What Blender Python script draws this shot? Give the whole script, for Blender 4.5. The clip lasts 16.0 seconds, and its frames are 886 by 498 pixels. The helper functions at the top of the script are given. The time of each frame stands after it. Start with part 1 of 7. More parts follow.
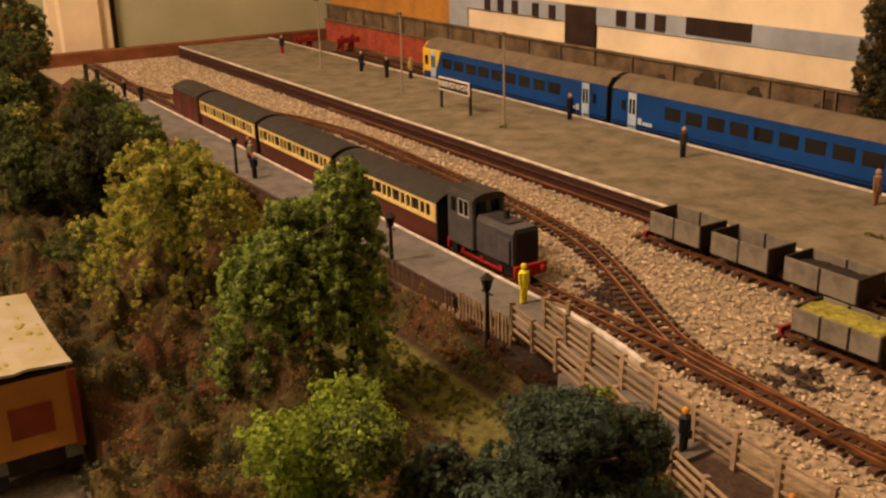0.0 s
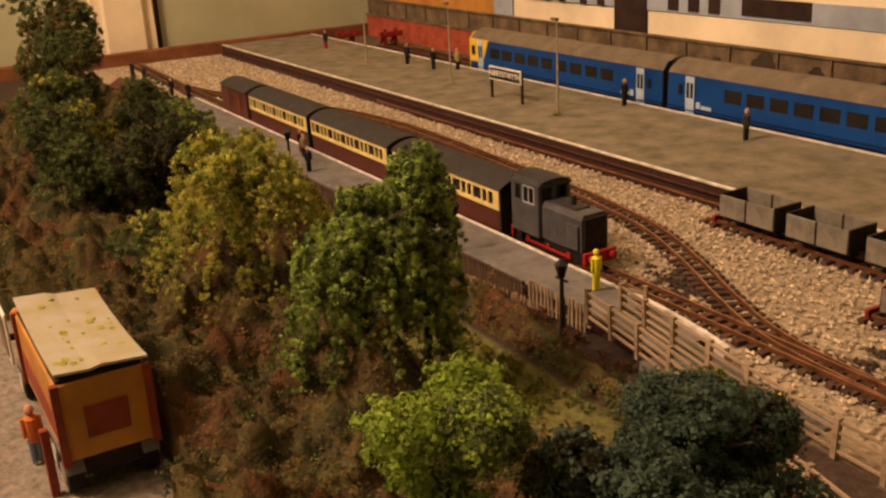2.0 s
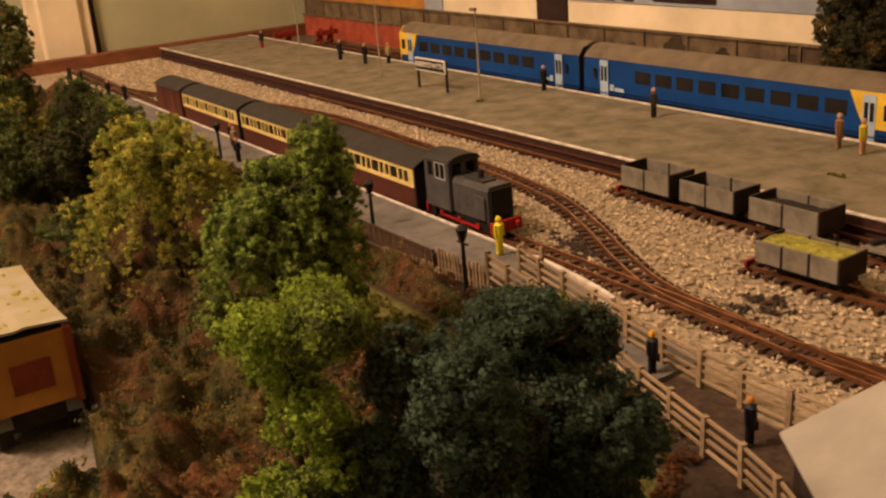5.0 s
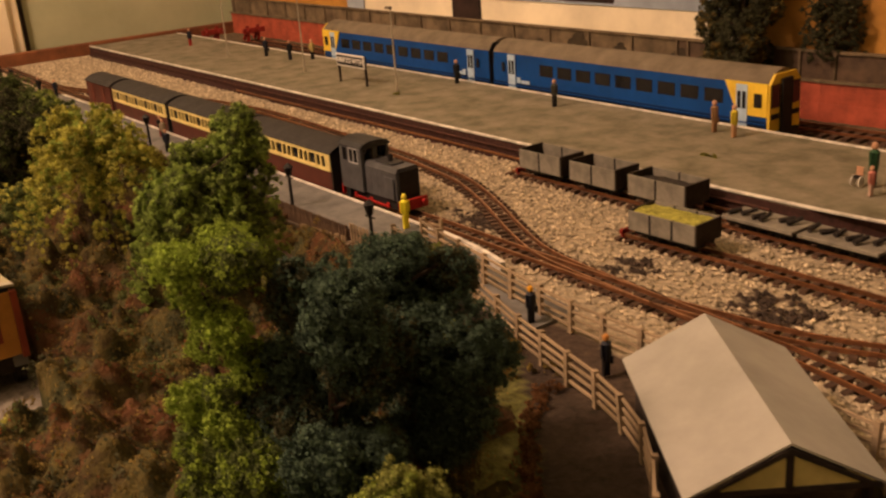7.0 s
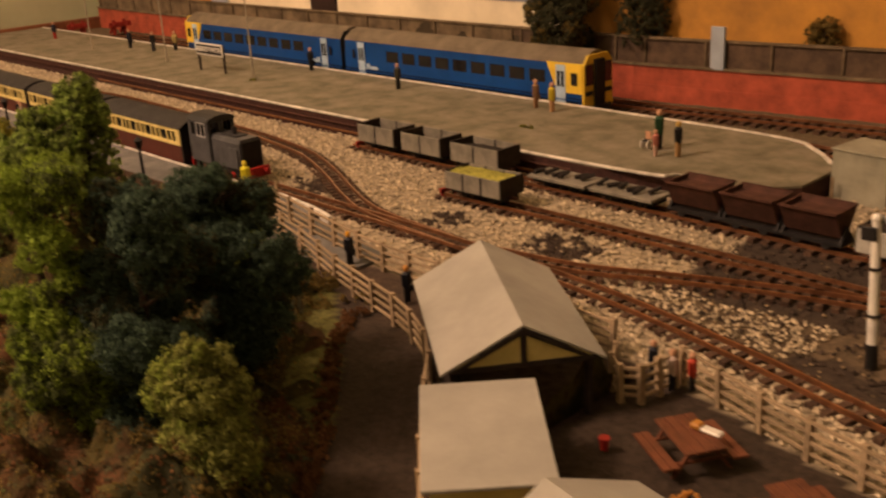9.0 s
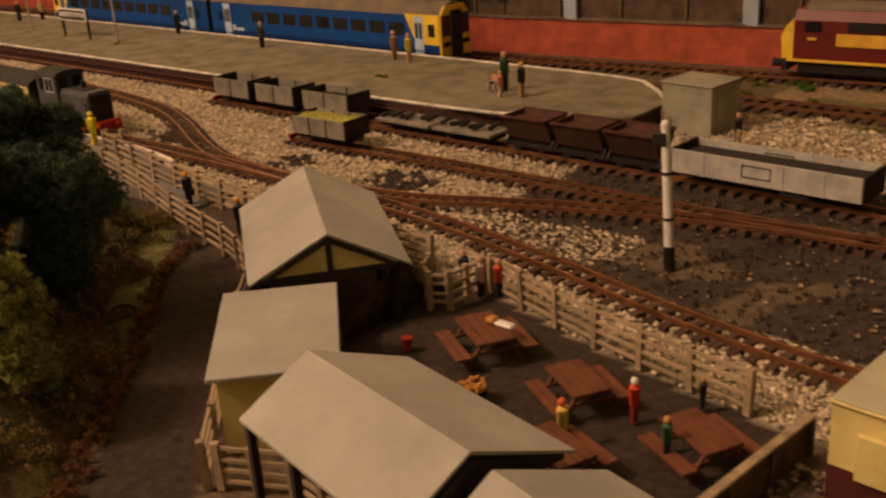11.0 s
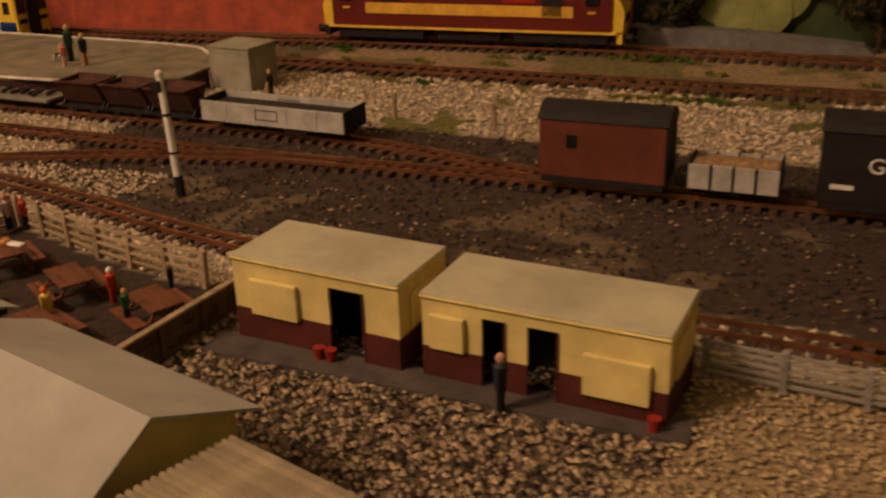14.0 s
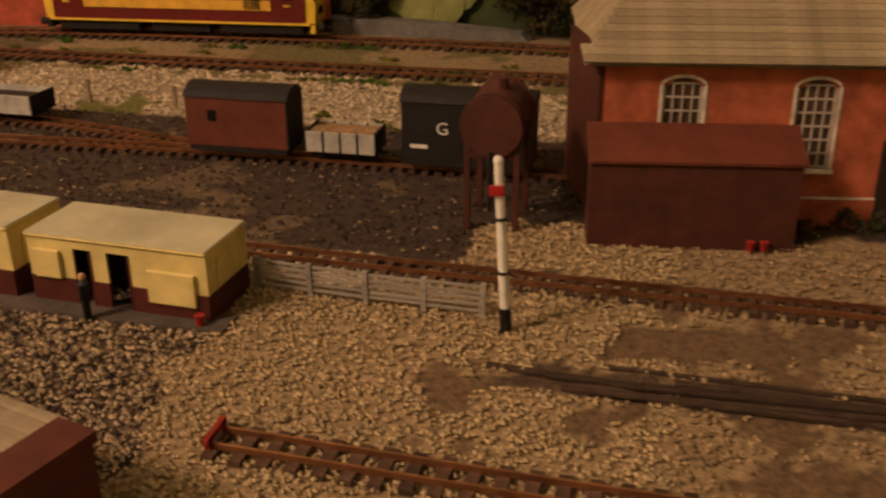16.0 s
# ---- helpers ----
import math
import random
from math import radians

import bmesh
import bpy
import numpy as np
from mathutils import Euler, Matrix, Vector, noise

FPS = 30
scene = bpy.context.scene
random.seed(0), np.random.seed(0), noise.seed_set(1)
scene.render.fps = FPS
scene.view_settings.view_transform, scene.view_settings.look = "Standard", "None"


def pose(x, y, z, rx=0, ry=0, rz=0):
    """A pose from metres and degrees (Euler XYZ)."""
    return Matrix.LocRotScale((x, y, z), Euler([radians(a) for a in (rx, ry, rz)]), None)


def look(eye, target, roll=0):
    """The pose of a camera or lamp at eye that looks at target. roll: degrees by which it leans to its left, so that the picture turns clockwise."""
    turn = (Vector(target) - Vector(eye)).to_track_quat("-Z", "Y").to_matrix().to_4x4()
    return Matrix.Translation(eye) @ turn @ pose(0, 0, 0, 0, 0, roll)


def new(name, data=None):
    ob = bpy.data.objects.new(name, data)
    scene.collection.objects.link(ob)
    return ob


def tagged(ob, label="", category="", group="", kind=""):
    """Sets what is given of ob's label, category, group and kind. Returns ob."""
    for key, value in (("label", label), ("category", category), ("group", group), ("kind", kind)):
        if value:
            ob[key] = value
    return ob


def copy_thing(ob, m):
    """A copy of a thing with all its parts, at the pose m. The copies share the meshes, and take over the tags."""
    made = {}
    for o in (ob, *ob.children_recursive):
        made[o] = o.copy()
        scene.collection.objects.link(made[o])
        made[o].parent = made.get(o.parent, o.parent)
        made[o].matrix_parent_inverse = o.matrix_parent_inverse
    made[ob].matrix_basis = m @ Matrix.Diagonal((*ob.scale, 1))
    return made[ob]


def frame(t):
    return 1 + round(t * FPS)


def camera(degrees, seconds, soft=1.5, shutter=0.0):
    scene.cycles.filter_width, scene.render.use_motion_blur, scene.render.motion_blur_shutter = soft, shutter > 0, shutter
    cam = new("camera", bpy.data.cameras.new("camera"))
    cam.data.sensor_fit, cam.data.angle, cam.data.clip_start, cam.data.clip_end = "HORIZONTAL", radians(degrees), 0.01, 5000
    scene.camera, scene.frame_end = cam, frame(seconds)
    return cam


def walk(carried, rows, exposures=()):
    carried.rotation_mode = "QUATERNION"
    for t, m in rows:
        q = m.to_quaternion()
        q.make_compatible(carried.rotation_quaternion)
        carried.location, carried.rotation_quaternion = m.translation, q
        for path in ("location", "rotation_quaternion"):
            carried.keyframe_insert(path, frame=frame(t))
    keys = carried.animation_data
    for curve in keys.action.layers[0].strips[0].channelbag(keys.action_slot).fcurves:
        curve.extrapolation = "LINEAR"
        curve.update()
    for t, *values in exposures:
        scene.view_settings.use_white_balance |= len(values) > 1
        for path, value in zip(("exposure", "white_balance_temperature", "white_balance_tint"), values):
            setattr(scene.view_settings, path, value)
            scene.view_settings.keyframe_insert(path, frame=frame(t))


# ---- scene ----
# A model railway layout on a table, at its true (1:76) size.
cam = camera(47.39, 16.0, soft=2.3, shutter=0.5)
PATH = [
    (0, (0.0797, 0.1534, 0.1998), (-0.7214, 0.6524, -0.1308), -1.36),
    (0.5, (0.0788, 0.1518, 0.1963), (-0.7260, 0.6418, -0.1387), -2.27),
    (1, (0.0800, 0.1471, 0.1949), (-0.7230, 0.6372, -0.1443), -2.73),
    (1.5, (0.0696, 0.1462, 0.1971), (-0.7401, 0.6277, -0.1384), -2.65),
    (2, (0.0624, 0.1452, 0.1919), (-0.7566, 0.6133, -0.1399), -3.19),
    (2.5, (0.0622, 0.1470, 0.1939), (-0.7584, 0.6142, -0.1352), -3.17),
    (3, (0.0640, 0.1479, 0.1911), (-0.7566, 0.6159, -0.1368), -3.28),
    (3.5, (0.0682, 0.1477, 0.1885), (-0.7501, 0.6190, -0.1405), -3.42),
    (4, (0.0796, 0.1484, 0.1858), (-0.7311, 0.6316, -0.1448), -3.79),
    (6.5, (0.1483, 0.1338, 0.1900), (-0.6287, 0.6659, -0.1466), -4.76),
    (7, (0.1644, 0.1260, 0.1920), (-0.5981, 0.6772, -0.1467), -4.33),
    (7.5, (0.1827, 0.1198, 0.1912), (-0.5676, 0.6875, -0.1477), -4.24),
    (8, (0.1934, 0.1153, 0.1876), (-0.5445, 0.6981, -0.1527), -4.05),
    (8.5, (0.2117, 0.1109, 0.1879), (-0.5101, 0.7131, -0.1532), -4.00),
    (9, (0.2396, 0.1095, 0.1853), (-0.4550, 0.7423, -0.1570), -3.46),
    (11.5, (0.3005, 0.1234, 0.1603), (-0.2967, 0.8353, -0.2090), -3.97),
    (12, (0.3280, 0.1173, 0.1601), (-0.2204, 0.8664, -0.2116), -3.79),
    (12.5, (0.3448, 0.1108, 0.1596), (-0.1718, 0.8810, -0.2146), -3.83),
    (13, (0.3644, 0.1048, 0.1594), (-0.1102, 0.9008, -0.2163), -3.65),
    (13.5, (0.3778, 0.0998, 0.1581), (-0.0238, 0.9288, -0.2311), -2.64),
    (14, (0.3960, 0.0846, 0.1655), (0.0287, 0.9282, -0.2261), -1.93),
    (14.5, (0.4359, 0.0642, 0.1778), (0.1105, 0.9261, -0.2111), -0.49),
    (15, (0.4808, 0.0457, 0.1784), (0.2116, 0.9218, -0.2216), -0.02),
    (15.5, (0.5098, 0.0325, 0.1796), (0.2526, 0.9128, -0.2191), -0.72),
    (16, (0.5209, 0.0220, 0.1837), (0.3117, 0.9129, -0.2194), -0.22),
]
walk(cam, [(t, look(eye, target, roll)) for t, eye, target, roll in PATH],
     exposures=[(0, -0.05), (8.5, -0.1), (11.5, -0.47), (13.5, -0.58), (14.5, -0.48), (16, -0.27)])

# ---- light: a warm ceiling lamp in a closed room ----
world = bpy.data.worlds.new("world")
world.use_nodes = True
world.node_tree.nodes["Background"].inputs[0].default_value = (1.0, 0.62, 0.3, 1)
world.node_tree.nodes["Background"].inputs[1].default_value = 0.02
scene.world = world
lamp_data = bpy.data.lights.new("ceiling_bulb", "POINT")
lamp_data.shadow_soft_size = 0.14
lamp_data.energy, lamp_data.color = 92.0, (1.0, 0.615, 0.405)
lamp_light = new("ceiling_bulb", lamp_data)
lamp_light.location = (-0.55, -0.55, 1.16)
scene.view_settings.exposure = 0.0


# ---- helpers ----
def mat(name, col, rough=0.8, metal=0.0, scale=60.0, var=0.25, col2=None, bump=0.0, bscale=300.0, spec=0.3, isl=0.0, objvar=0.0):
    m = bpy.data.materials.new(name)
    m.use_nodes = True
    nt = m.node_tree
    b = nt.nodes["Principled BSDF"]
    b.inputs["Roughness"].default_value, b.inputs["Metallic"].default_value = rough, metal
    b.inputs["Specular IOR Level"].default_value = spec
    tc = nt.nodes.new("ShaderNodeTexCoord")
    n1 = nt.nodes.new("ShaderNodeTexNoise")
    n1.inputs["Scale"].default_value, n1.inputs["Detail"].default_value = scale, 6
    n1.inputs["Roughness"].default_value = 0.65
    nt.links.new(tc.outputs["Object"], n1.inputs["Vector"])
    ramp = nt.nodes.new("ShaderNodeValToRGB")
    c2 = col2 or tuple(c * (1 - var) * 0.8 for c in col)
    c1 = tuple(min(1, c * (1 + var * 0.4)) for c in col)
    ramp.color_ramp.elements[0].position, ramp.color_ramp.elements[1].position = 0.33, 0.67
    ramp.color_ramp.elements[0].color, ramp.color_ramp.elements[1].color = (*c2, 1), (*c1, 1)
    nt.links.new(n1.outputs["Fac"], ramp.inputs[0])
    out = ramp.outputs[0]
    if isl or objvar:
        hs = nt.nodes.new("ShaderNodeHueSaturation")
        mr = nt.nodes.new("ShaderNodeMapRange")
        amount = isl or objvar
        mr.inputs[3].default_value, mr.inputs[4].default_value = 1 - amount, 1 + amount
        if isl:
            src = nt.nodes.new("ShaderNodeNewGeometry").outputs["Random Per Island"]
        else:
            src = nt.nodes.new("ShaderNodeObjectInfo").outputs["Random"]
        nt.links.new(src, mr.inputs[0])
        nt.links.new(mr.outputs[0], hs.inputs["Value"])
        nt.links.new(out, hs.inputs["Color"])
        out = hs.outputs[0]
    nt.links.new(out, b.inputs["Base Color"])
    if bump:
        n2 = nt.nodes.new("ShaderNodeTexNoise")
        n2.inputs["Scale"].default_value, n2.inputs["Detail"].default_value = bscale, 4
        nt.links.new(tc.outputs["Object"], n2.inputs["Vector"])
        bp = nt.nodes.new("ShaderNodeBump")
        bp.inputs["Strength"].default_value, bp.inputs["Distance"].default_value = bump, 0.001
        nt.links.new(n2.outputs["Fac"], bp.inputs["Height"])
        nt.links.new(bp.outputs[0], b.inputs["Normal"])
    return m


def obj(name, bm, material, label="", category="", group="", kind="", smooth=False):
    me = bpy.data.meshes.new(name)
    bm.to_mesh(me)
    bm.free()
    if smooth:
        for p in me.polygons:
            p.use_smooth = True
    for mm in (material if isinstance(material, (list, tuple)) else [material]):
        me.materials.append(mm)
    return tagged(new(name, me), label, category, group, kind)


def part(name, bm, material, parent, label="", smooth=False):
    ob = obj(name, bm, material, label, smooth=smooth)
    ob.parent = parent
    return ob


def thing(name, m, label, category, group="", kind=""):
    ob = new(name)
    ob.empty_display_size = 0.01
    ob.matrix_world = m
    return tagged(ob, label, category, group, kind)


def box(bm, x0, x1, y0, y1, z0, z1, bevel=0.0, mi=0):
    vs = [bm.verts.new((x, y, z)) for x in (x0, x1) for y in (y0, y1) for z in (z0, z1)]
    fs = [bm.faces.new([vs[i] for i in f]) for f in ((0, 1, 3, 2), (4, 6, 7, 5), (0, 4, 5, 1), (2, 3, 7, 6), (0, 2, 6, 4), (1, 5, 7, 3))]
    for f in fs:
        f.material_index = mi
    if bevel:
        es = list({e for f in fs for e in f.edges})
        bmesh.ops.bevel(bm, geom=es, offset=bevel, segments=1, affect="EDGES", profile=0.5)
    return bm


def B(x0, x1, y0, y1, z0, z1, bevel=0.0):
    return box(bmesh.new(), x0, x1, y0, y1, z0, z1, bevel)


def prism(bm, prof, axis, a, b, mi=0):
    """Sweep a closed outline along an axis: 'x' takes (y, z), 'y' takes (x, z), 'z' takes (x, y)."""
    def at(p, s):
        return {"x": (s, p[0], p[1]), "y": (p[0], s, p[1]), "z": (p[0], p[1], s)}[axis]
    lo, hi = [bm.verts.new(at(p, a)) for p in prof], [bm.verts.new(at(p, b)) for p in prof]
    n = len(prof)
    fs = [bm.faces.new(lo), bm.faces.new(hi[::-1])]
    for i in range(n):
        fs.append(bm.faces.new((lo[i], hi[i], hi[(i + 1) % n], lo[(i + 1) % n])))
    for f in fs:
        f.material_index = mi
    bmesh.ops.recalc_face_normals(bm, faces=fs)
    return bm


def cyl(bm, p0, p1, r0, r1=None, n=10):
    r1 = r0 if r1 is None else r1
    p0, p1 = Vector(p0), Vector(p1)
    q = (p1 - p0).to_track_quat("Z", "Y")
    rings = []
    for p, r in ((p0, r0), (p1, r1)):
        rings.append([bm.verts.new(p + q @ Vector((r * math.cos(2 * math.pi * i / n), r * math.sin(2 * math.pi * i / n), 0))) for i in range(n)])
    for i in range(n):
        bm.faces.new((rings[0][i], rings[0][(i + 1) % n], rings[1][(i + 1) % n], rings[1][i]))
    bm.faces.new(rings[0][::-1])
    bm.faces.new(rings[1])
    return bm


def ball(bm, c, r, sx=1, sy=1, sz=1, u=8, v=6):
    bmesh.ops.create_uvsphere(bm, u_segments=u, v_segments=v, radius=r, matrix=Matrix.Translation(c) @ Matrix.Diagonal((sx, sy, sz, 1)))
    return bm


def smoothline(pts, step):
    """Catmull-Rom through points, resampled at even steps: a list of (x, y, heading)."""
    P = [Vector(p) for p in pts]
    P = [2 * P[0] - P[1]] + P + [2 * P[-1] - P[-2]]
    raw = []
    for i in range(1, len(P) - 2):
        for k in range(24):
            t = k / 24
            a, b, c, d = P[i - 1], P[i], P[i + 1], P[i + 2]
            raw.append(0.5 * ((2 * b) + (c - a) * t + (2 * a - 5 * b + 4 * c - d) * t * t + (3 * b - a - 3 * c + d) * t ** 3))
    raw.append(P[-2])
    out, acc, want = [], 0.0, 0.0
    for i in range(len(raw) - 1):
        seg = (raw[i + 1] - raw[i]).length
        while want <= acc + seg:
            p = raw[i].lerp(raw[i + 1], (want - acc) / seg if seg else 0)
            d = raw[i + 1] - raw[i]
            out.append((p.x, p.y, math.atan2(d.y, d.x)))
            want += step
        acc += seg
    return out


# ---- materials ----
M_wallgreen = mat("wall_paint_green", (0.50, 0.52, 0.33), 0.9, scale=4, var=0.08)
M_cream = mat("door_frame_paint", (0.80, 0.70, 0.50), 0.6, scale=6, var=0.08)
M_ceiling = mat("ceiling_paint", (0.75, 0.73, 0.68), 0.9, scale=3, var=0.05)
M_carpet = mat("carpet", (0.12, 0.08, 0.06), 0.95, scale=40, var=0.3)
M_wood = mat("baseboard_wood", (0.20, 0.075, 0.03), 0.6, scale=30, var=0.35)
M_tarmac = mat("platform_tarmac", (0.200, 0.178, 0.128), 0.95, scale=52, var=0.45, col2=(0.108, 0.100, 0.060), bump=0.8, bscale=600)
M_slab = mat("grey_slab", (0.17, 0.165, 0.155), 0.9, scale=70, var=0.25, bump=0.3, bscale=700)
M_edge = mat("white_edge_paint", (0.72, 0.68, 0.60), 0.7, scale=120, var=0.35)
M_brickface = mat("platform_brick", (0.055, 0.022, 0.017), 0.9, scale=260, var=0.5)
M_sleeper = mat("sleeper_wood", (0.075, 0.042, 0.026), 0.85, scale=300, var=0.4, objvar=0.35)
M_rail = mat("rusty_rail", (0.36, 0.17, 0.085), 0.29, metal=0.75, scale=90, var=0.35)
# shaded copy of the train blue, for the foot of the railcar sides
M_blueshade = mat("train_blue_shaded", (0.004, 0.022, 0.10), 0.5, scale=40, var=0.15, spec=0.22)
M_blue = mat("train_blue", (0.004, 0.056, 0.25), 0.5, scale=40, var=0.12, spec=0.22)
M_palebl = mat("door_pale_blue", (0.42, 0.56, 0.72), 0.5, scale=60, var=0.15)
M_yellow = mat("warning_yellow", (0.80, 0.55, 0.05), 0.5, scale=60, var=0.12)
M_roofgrey = mat("train_roof_grey", (0.165, 0.135, 0.095), 0.85, scale=50, var=0.2)
M_glassdk = mat("dark_window", (0.012, 0.012, 0.014), 0.15, scale=60, var=0.3, spec=0.6)
# black of underframes and fittings, also used where shade is painted in
M_black = mat("black_parts_and_shade", (0.014, 0.012, 0.012), 0.7, scale=200, var=0.4)
M_maroon = mat("loco_maroon", (0.135, 0.014, 0.012), 0.4, scale=40, var=0.12, spec=0.4)
M_gold = mat("gold_band", (0.72, 0.42, 0.05), 0.5, scale=80, var=0.15)
M_coachbr = mat("coach_brown", (0.085, 0.022, 0.014), 0.5, scale=60, var=0.2)
M_coachcr = mat("coach_cream", (0.80, 0.655, 0.25), 0.5, scale=60, var=0.1)
M_coachroof = mat("coach_roof", (0.035, 0.032, 0.03), 0.8, scale=120, var=0.3, bump=0.2, bscale=900)
M_locogrey = mat("loco_grey", (0.078, 0.079, 0.086), 0.55, scale=90, var=0.25)
M_locoroof = mat("loco_roof", (0.03, 0.03, 0.032), 0.6, scale=90, var=0.25)
M_bufred = mat("dull_red", (0.26, 0.022, 0.014), 0.7, scale=120, var=0.3)
M_red = mat("buffer_red", (0.36, 0.018, 0.016), 0.5, scale=120, var=0.25)
M_bucket = mat("bucket_red", (0.32, 0.025, 0.018), 0.5, scale=120, var=0.3)
M_framegrey = mat("window_frame_grey", (0.45, 0.45, 0.46), 0.5, scale=90, var=0.1)
M_waggrey = mat("wagon_grey", (0.205, 0.19, 0.155), 0.8, scale=90, var=0.3)
M_waglight = mat("wagon_light_grey", (0.42, 0.41, 0.37), 0.75, scale=90, var=0.22)
M_wagrust = mat("wagon_rust", (0.075, 0.030, 0.020), 0.85, scale=120, var=0.4)
M_vanbrown = mat("van_brown", (0.13, 0.035, 0.02), 0.6, scale=60, var=0.2)
M_coal = mat("dark_load", (0.03, 0.024, 0.02), 0.9, scale=400, var=0.5, bump=0.6, bscale=700)
M_moss = mat("moss_load", (0.34, 0.33, 0.06), 0.95, scale=350, var=0.5, bump=0.8, bscale=800)
M_sand = mat("brown_load", (0.32, 0.20, 0.10), 0.95, scale=350, var=0.5, bump=0.6, bscale=800)
M_card = mat("roof_card_grey", (0.36, 0.35, 0.31), 0.85, scale=25, var=0.08)
M_hutroof = mat("hut_roof_paint", (0.44, 0.42, 0.285), 0.85, scale=30, var=0.1)
M_hutcream = mat("hut_cream", (0.68, 0.57, 0.225), 0.7, scale=50, var=0.12)
M_hutbrown = mat("hut_brown", (0.085, 0.020, 0.015), 0.6, scale=60, var=0.25)
M_timber = mat("dark_timber", (0.03, 0.021, 0.016), 0.9, scale=150, var=0.4)
M_fence = mat("fence_wood", (0.36, 0.27, 0.17), 0.85, scale=160, var=0.35, objvar=0.2)
M_fencegrey = mat("fence_grey", (0.30, 0.28, 0.24), 0.85, scale=160, var=0.3, objvar=0.15)
M_oldwood = mat("old_timber", (0.045, 0.029, 0.019), 0.9, scale=120, var=0.5, objvar=0.4)
M_shedglass = mat("dusty_shed_glass", (0.105, 0.062, 0.042), 0.3, scale=60, var=0.4, spec=0.4)
M_bar = mat("glazing_bar_paint", (0.46, 0.42, 0.36), 0.7, scale=90, var=0.2)
M_fencedark = mat("fence_dark_boards", (0.12, 0.075, 0.045), 0.9, scale=160, var=0.4)
M_picket = mat("picket_wood", (0.32, 0.235, 0.14), 0.85, scale=160, var=0.35, objvar=0.2)
M_table = mat("table_wood", (0.145, 0.05, 0.024), 0.6, scale=90, var=0.3)
M_brickred = mat("shed_brick", (0.42, 0.115, 0.055), 0.85, scale=70, var=0.35, bump=0.3, bscale=500)
M_wallred = mat("wall_brick_red", (0.40, 0.085, 0.045), 0.85, scale=60, var=0.3, bump=0.3, bscale=500)
M_slate = mat("slate_strip", (0.30, 0.25, 0.16), 0.85, scale=70, var=0.25, objvar=0.15)
M_ironbrown = mat("rust_brown_paint", (0.075, 0.022, 0.015), 0.7, scale=80, var=0.3)
M_white = mat("white_paint", (0.78, 0.76, 0.70), 0.6, scale=90, var=0.15)
M_orange = mat("truck_orange", (0.50, 0.23, 0.045), 0.55, scale=40, var=0.2)
M_truckred = mat("truck_red_panel", (0.24, 0.045, 0.022), 0.55, scale=60, var=0.2)
M_trucktop = mat("truck_canvas", (0.35, 0.335, 0.29), 0.9, scale=45, var=0.2, col2=(0.31, 0.28, 0.13))
M_road = mat("road_asphalt", (0.085, 0.07, 0.06), 0.9, scale=60, var=0.35, bump=0.3, bscale=700)
M_skin = mat("figure_skin", (0.55, 0.30, 0.18), 0.6, scale=90, var=0.1)
M_iron = mat("lamp_iron", (0.012, 0.011, 0.011), 0.5, scale=90, var=0.2)
M_steel = mat("lamp_steel", (0.34, 0.30, 0.22), 0.5, scale=90, var=0.2)
M_crate = mat("relay_box_grey", (0.30, 0.29, 0.22), 0.8, scale=60, var=0.15)
M_soil = mat("soil", (0.055, 0.032, 0.018), 0.95, scale=120, var=0.5, bump=0.6, bscale=600)
M_trunk = mat("bark", (0.05, 0.03, 0.018), 0.9, scale=200, var=0.5)
M_bdwhite = mat("painted_white", (0.86, 0.76, 0.56), 0.85, scale=9, var=0.1)
M_bdblue = mat("painted_blue", (0.36, 0.42, 0.50), 0.85, scale=14, var=0.2)
M_bddark = mat("painted_dark", (0.035, 0.018, 0.014), 0.8, scale=60, var=0.4)
M_bdochre = mat("painted_ochre", (0.48, 0.235, 0.04), 0.85, scale=16, var=0.5, col2=(0.28, 0.14, 0.035))
M_bdtree = mat("painted_foliage", (0.06, 0.045, 0.026), 0.9, scale=60, var=0.6)
M_bdgreen = mat("painted_green", (0.055, 0.075, 0.022), 0.9, scale=22, var=0.5, col2=(0.018, 0.03, 0.012))
M_bdlight = mat("painted_light_green", (0.24, 0.26, 0.09), 0.9, scale=30, var=0.4)
M_bdstone = mat("painted_stone", (0.17, 0.125, 0.075), 0.85, scale=45, var=0.5)
M_mesh = mat("painted_fence", (0.10, 0.065, 0.042), 0.8, scale=70, var=0.4)


def leafmat(name, col, isl=0.22):
    """Foam foliage: lets part of the light through."""
    m = mat(name, col, 0.9, scale=130, var=0.45, isl=isl, spec=0.08)
    nt = m.node_tree
    b = nt.nodes["Principled BSDF"]
    tr = nt.nodes.new("ShaderNodeBsdfTranslucent")
    mx = nt.nodes.new("ShaderNodeMixShader")
    mx.inputs[0].default_value = 0.42
    nt.links.new(b.inputs["Base Color"].links[0].from_socket, tr.inputs[0])
    nt.links.new(b.outputs[0], mx.inputs[1])
    nt.links.new(tr.outputs[0], mx.inputs[2])
    nt.links.new(mx.outputs[0], nt.nodes["Material Output"].inputs[0])
    return m


L_dark = leafmat("foliage_dark", (0.098, 0.100, 0.054))
L_blue = leafmat("foliage_bluegreen", (0.098, 0.150, 0.104))
L_willow = leafmat("foliage_willow", (0.35, 0.47, 0.115))
L_green = leafmat("foliage_green", (0.15, 0.19, 0.065))
L_bright = leafmat("foliage_bright", (0.34, 0.42, 0.09))
L_yellow = leafmat("foliage_yellowgreen", (0.54, 0.53, 0.125))
L_olive = leafmat("foliage_olive", (0.23, 0.17, 0.055))
L_dry = leafmat("foliage_dry_olive", (0.245, 0.20, 0.088))
L_brown = leafmat("foliage_brown", (0.21, 0.105, 0.045))
L_rust = leafmat("foliage_rust", (0.29, 0.11, 0.045))
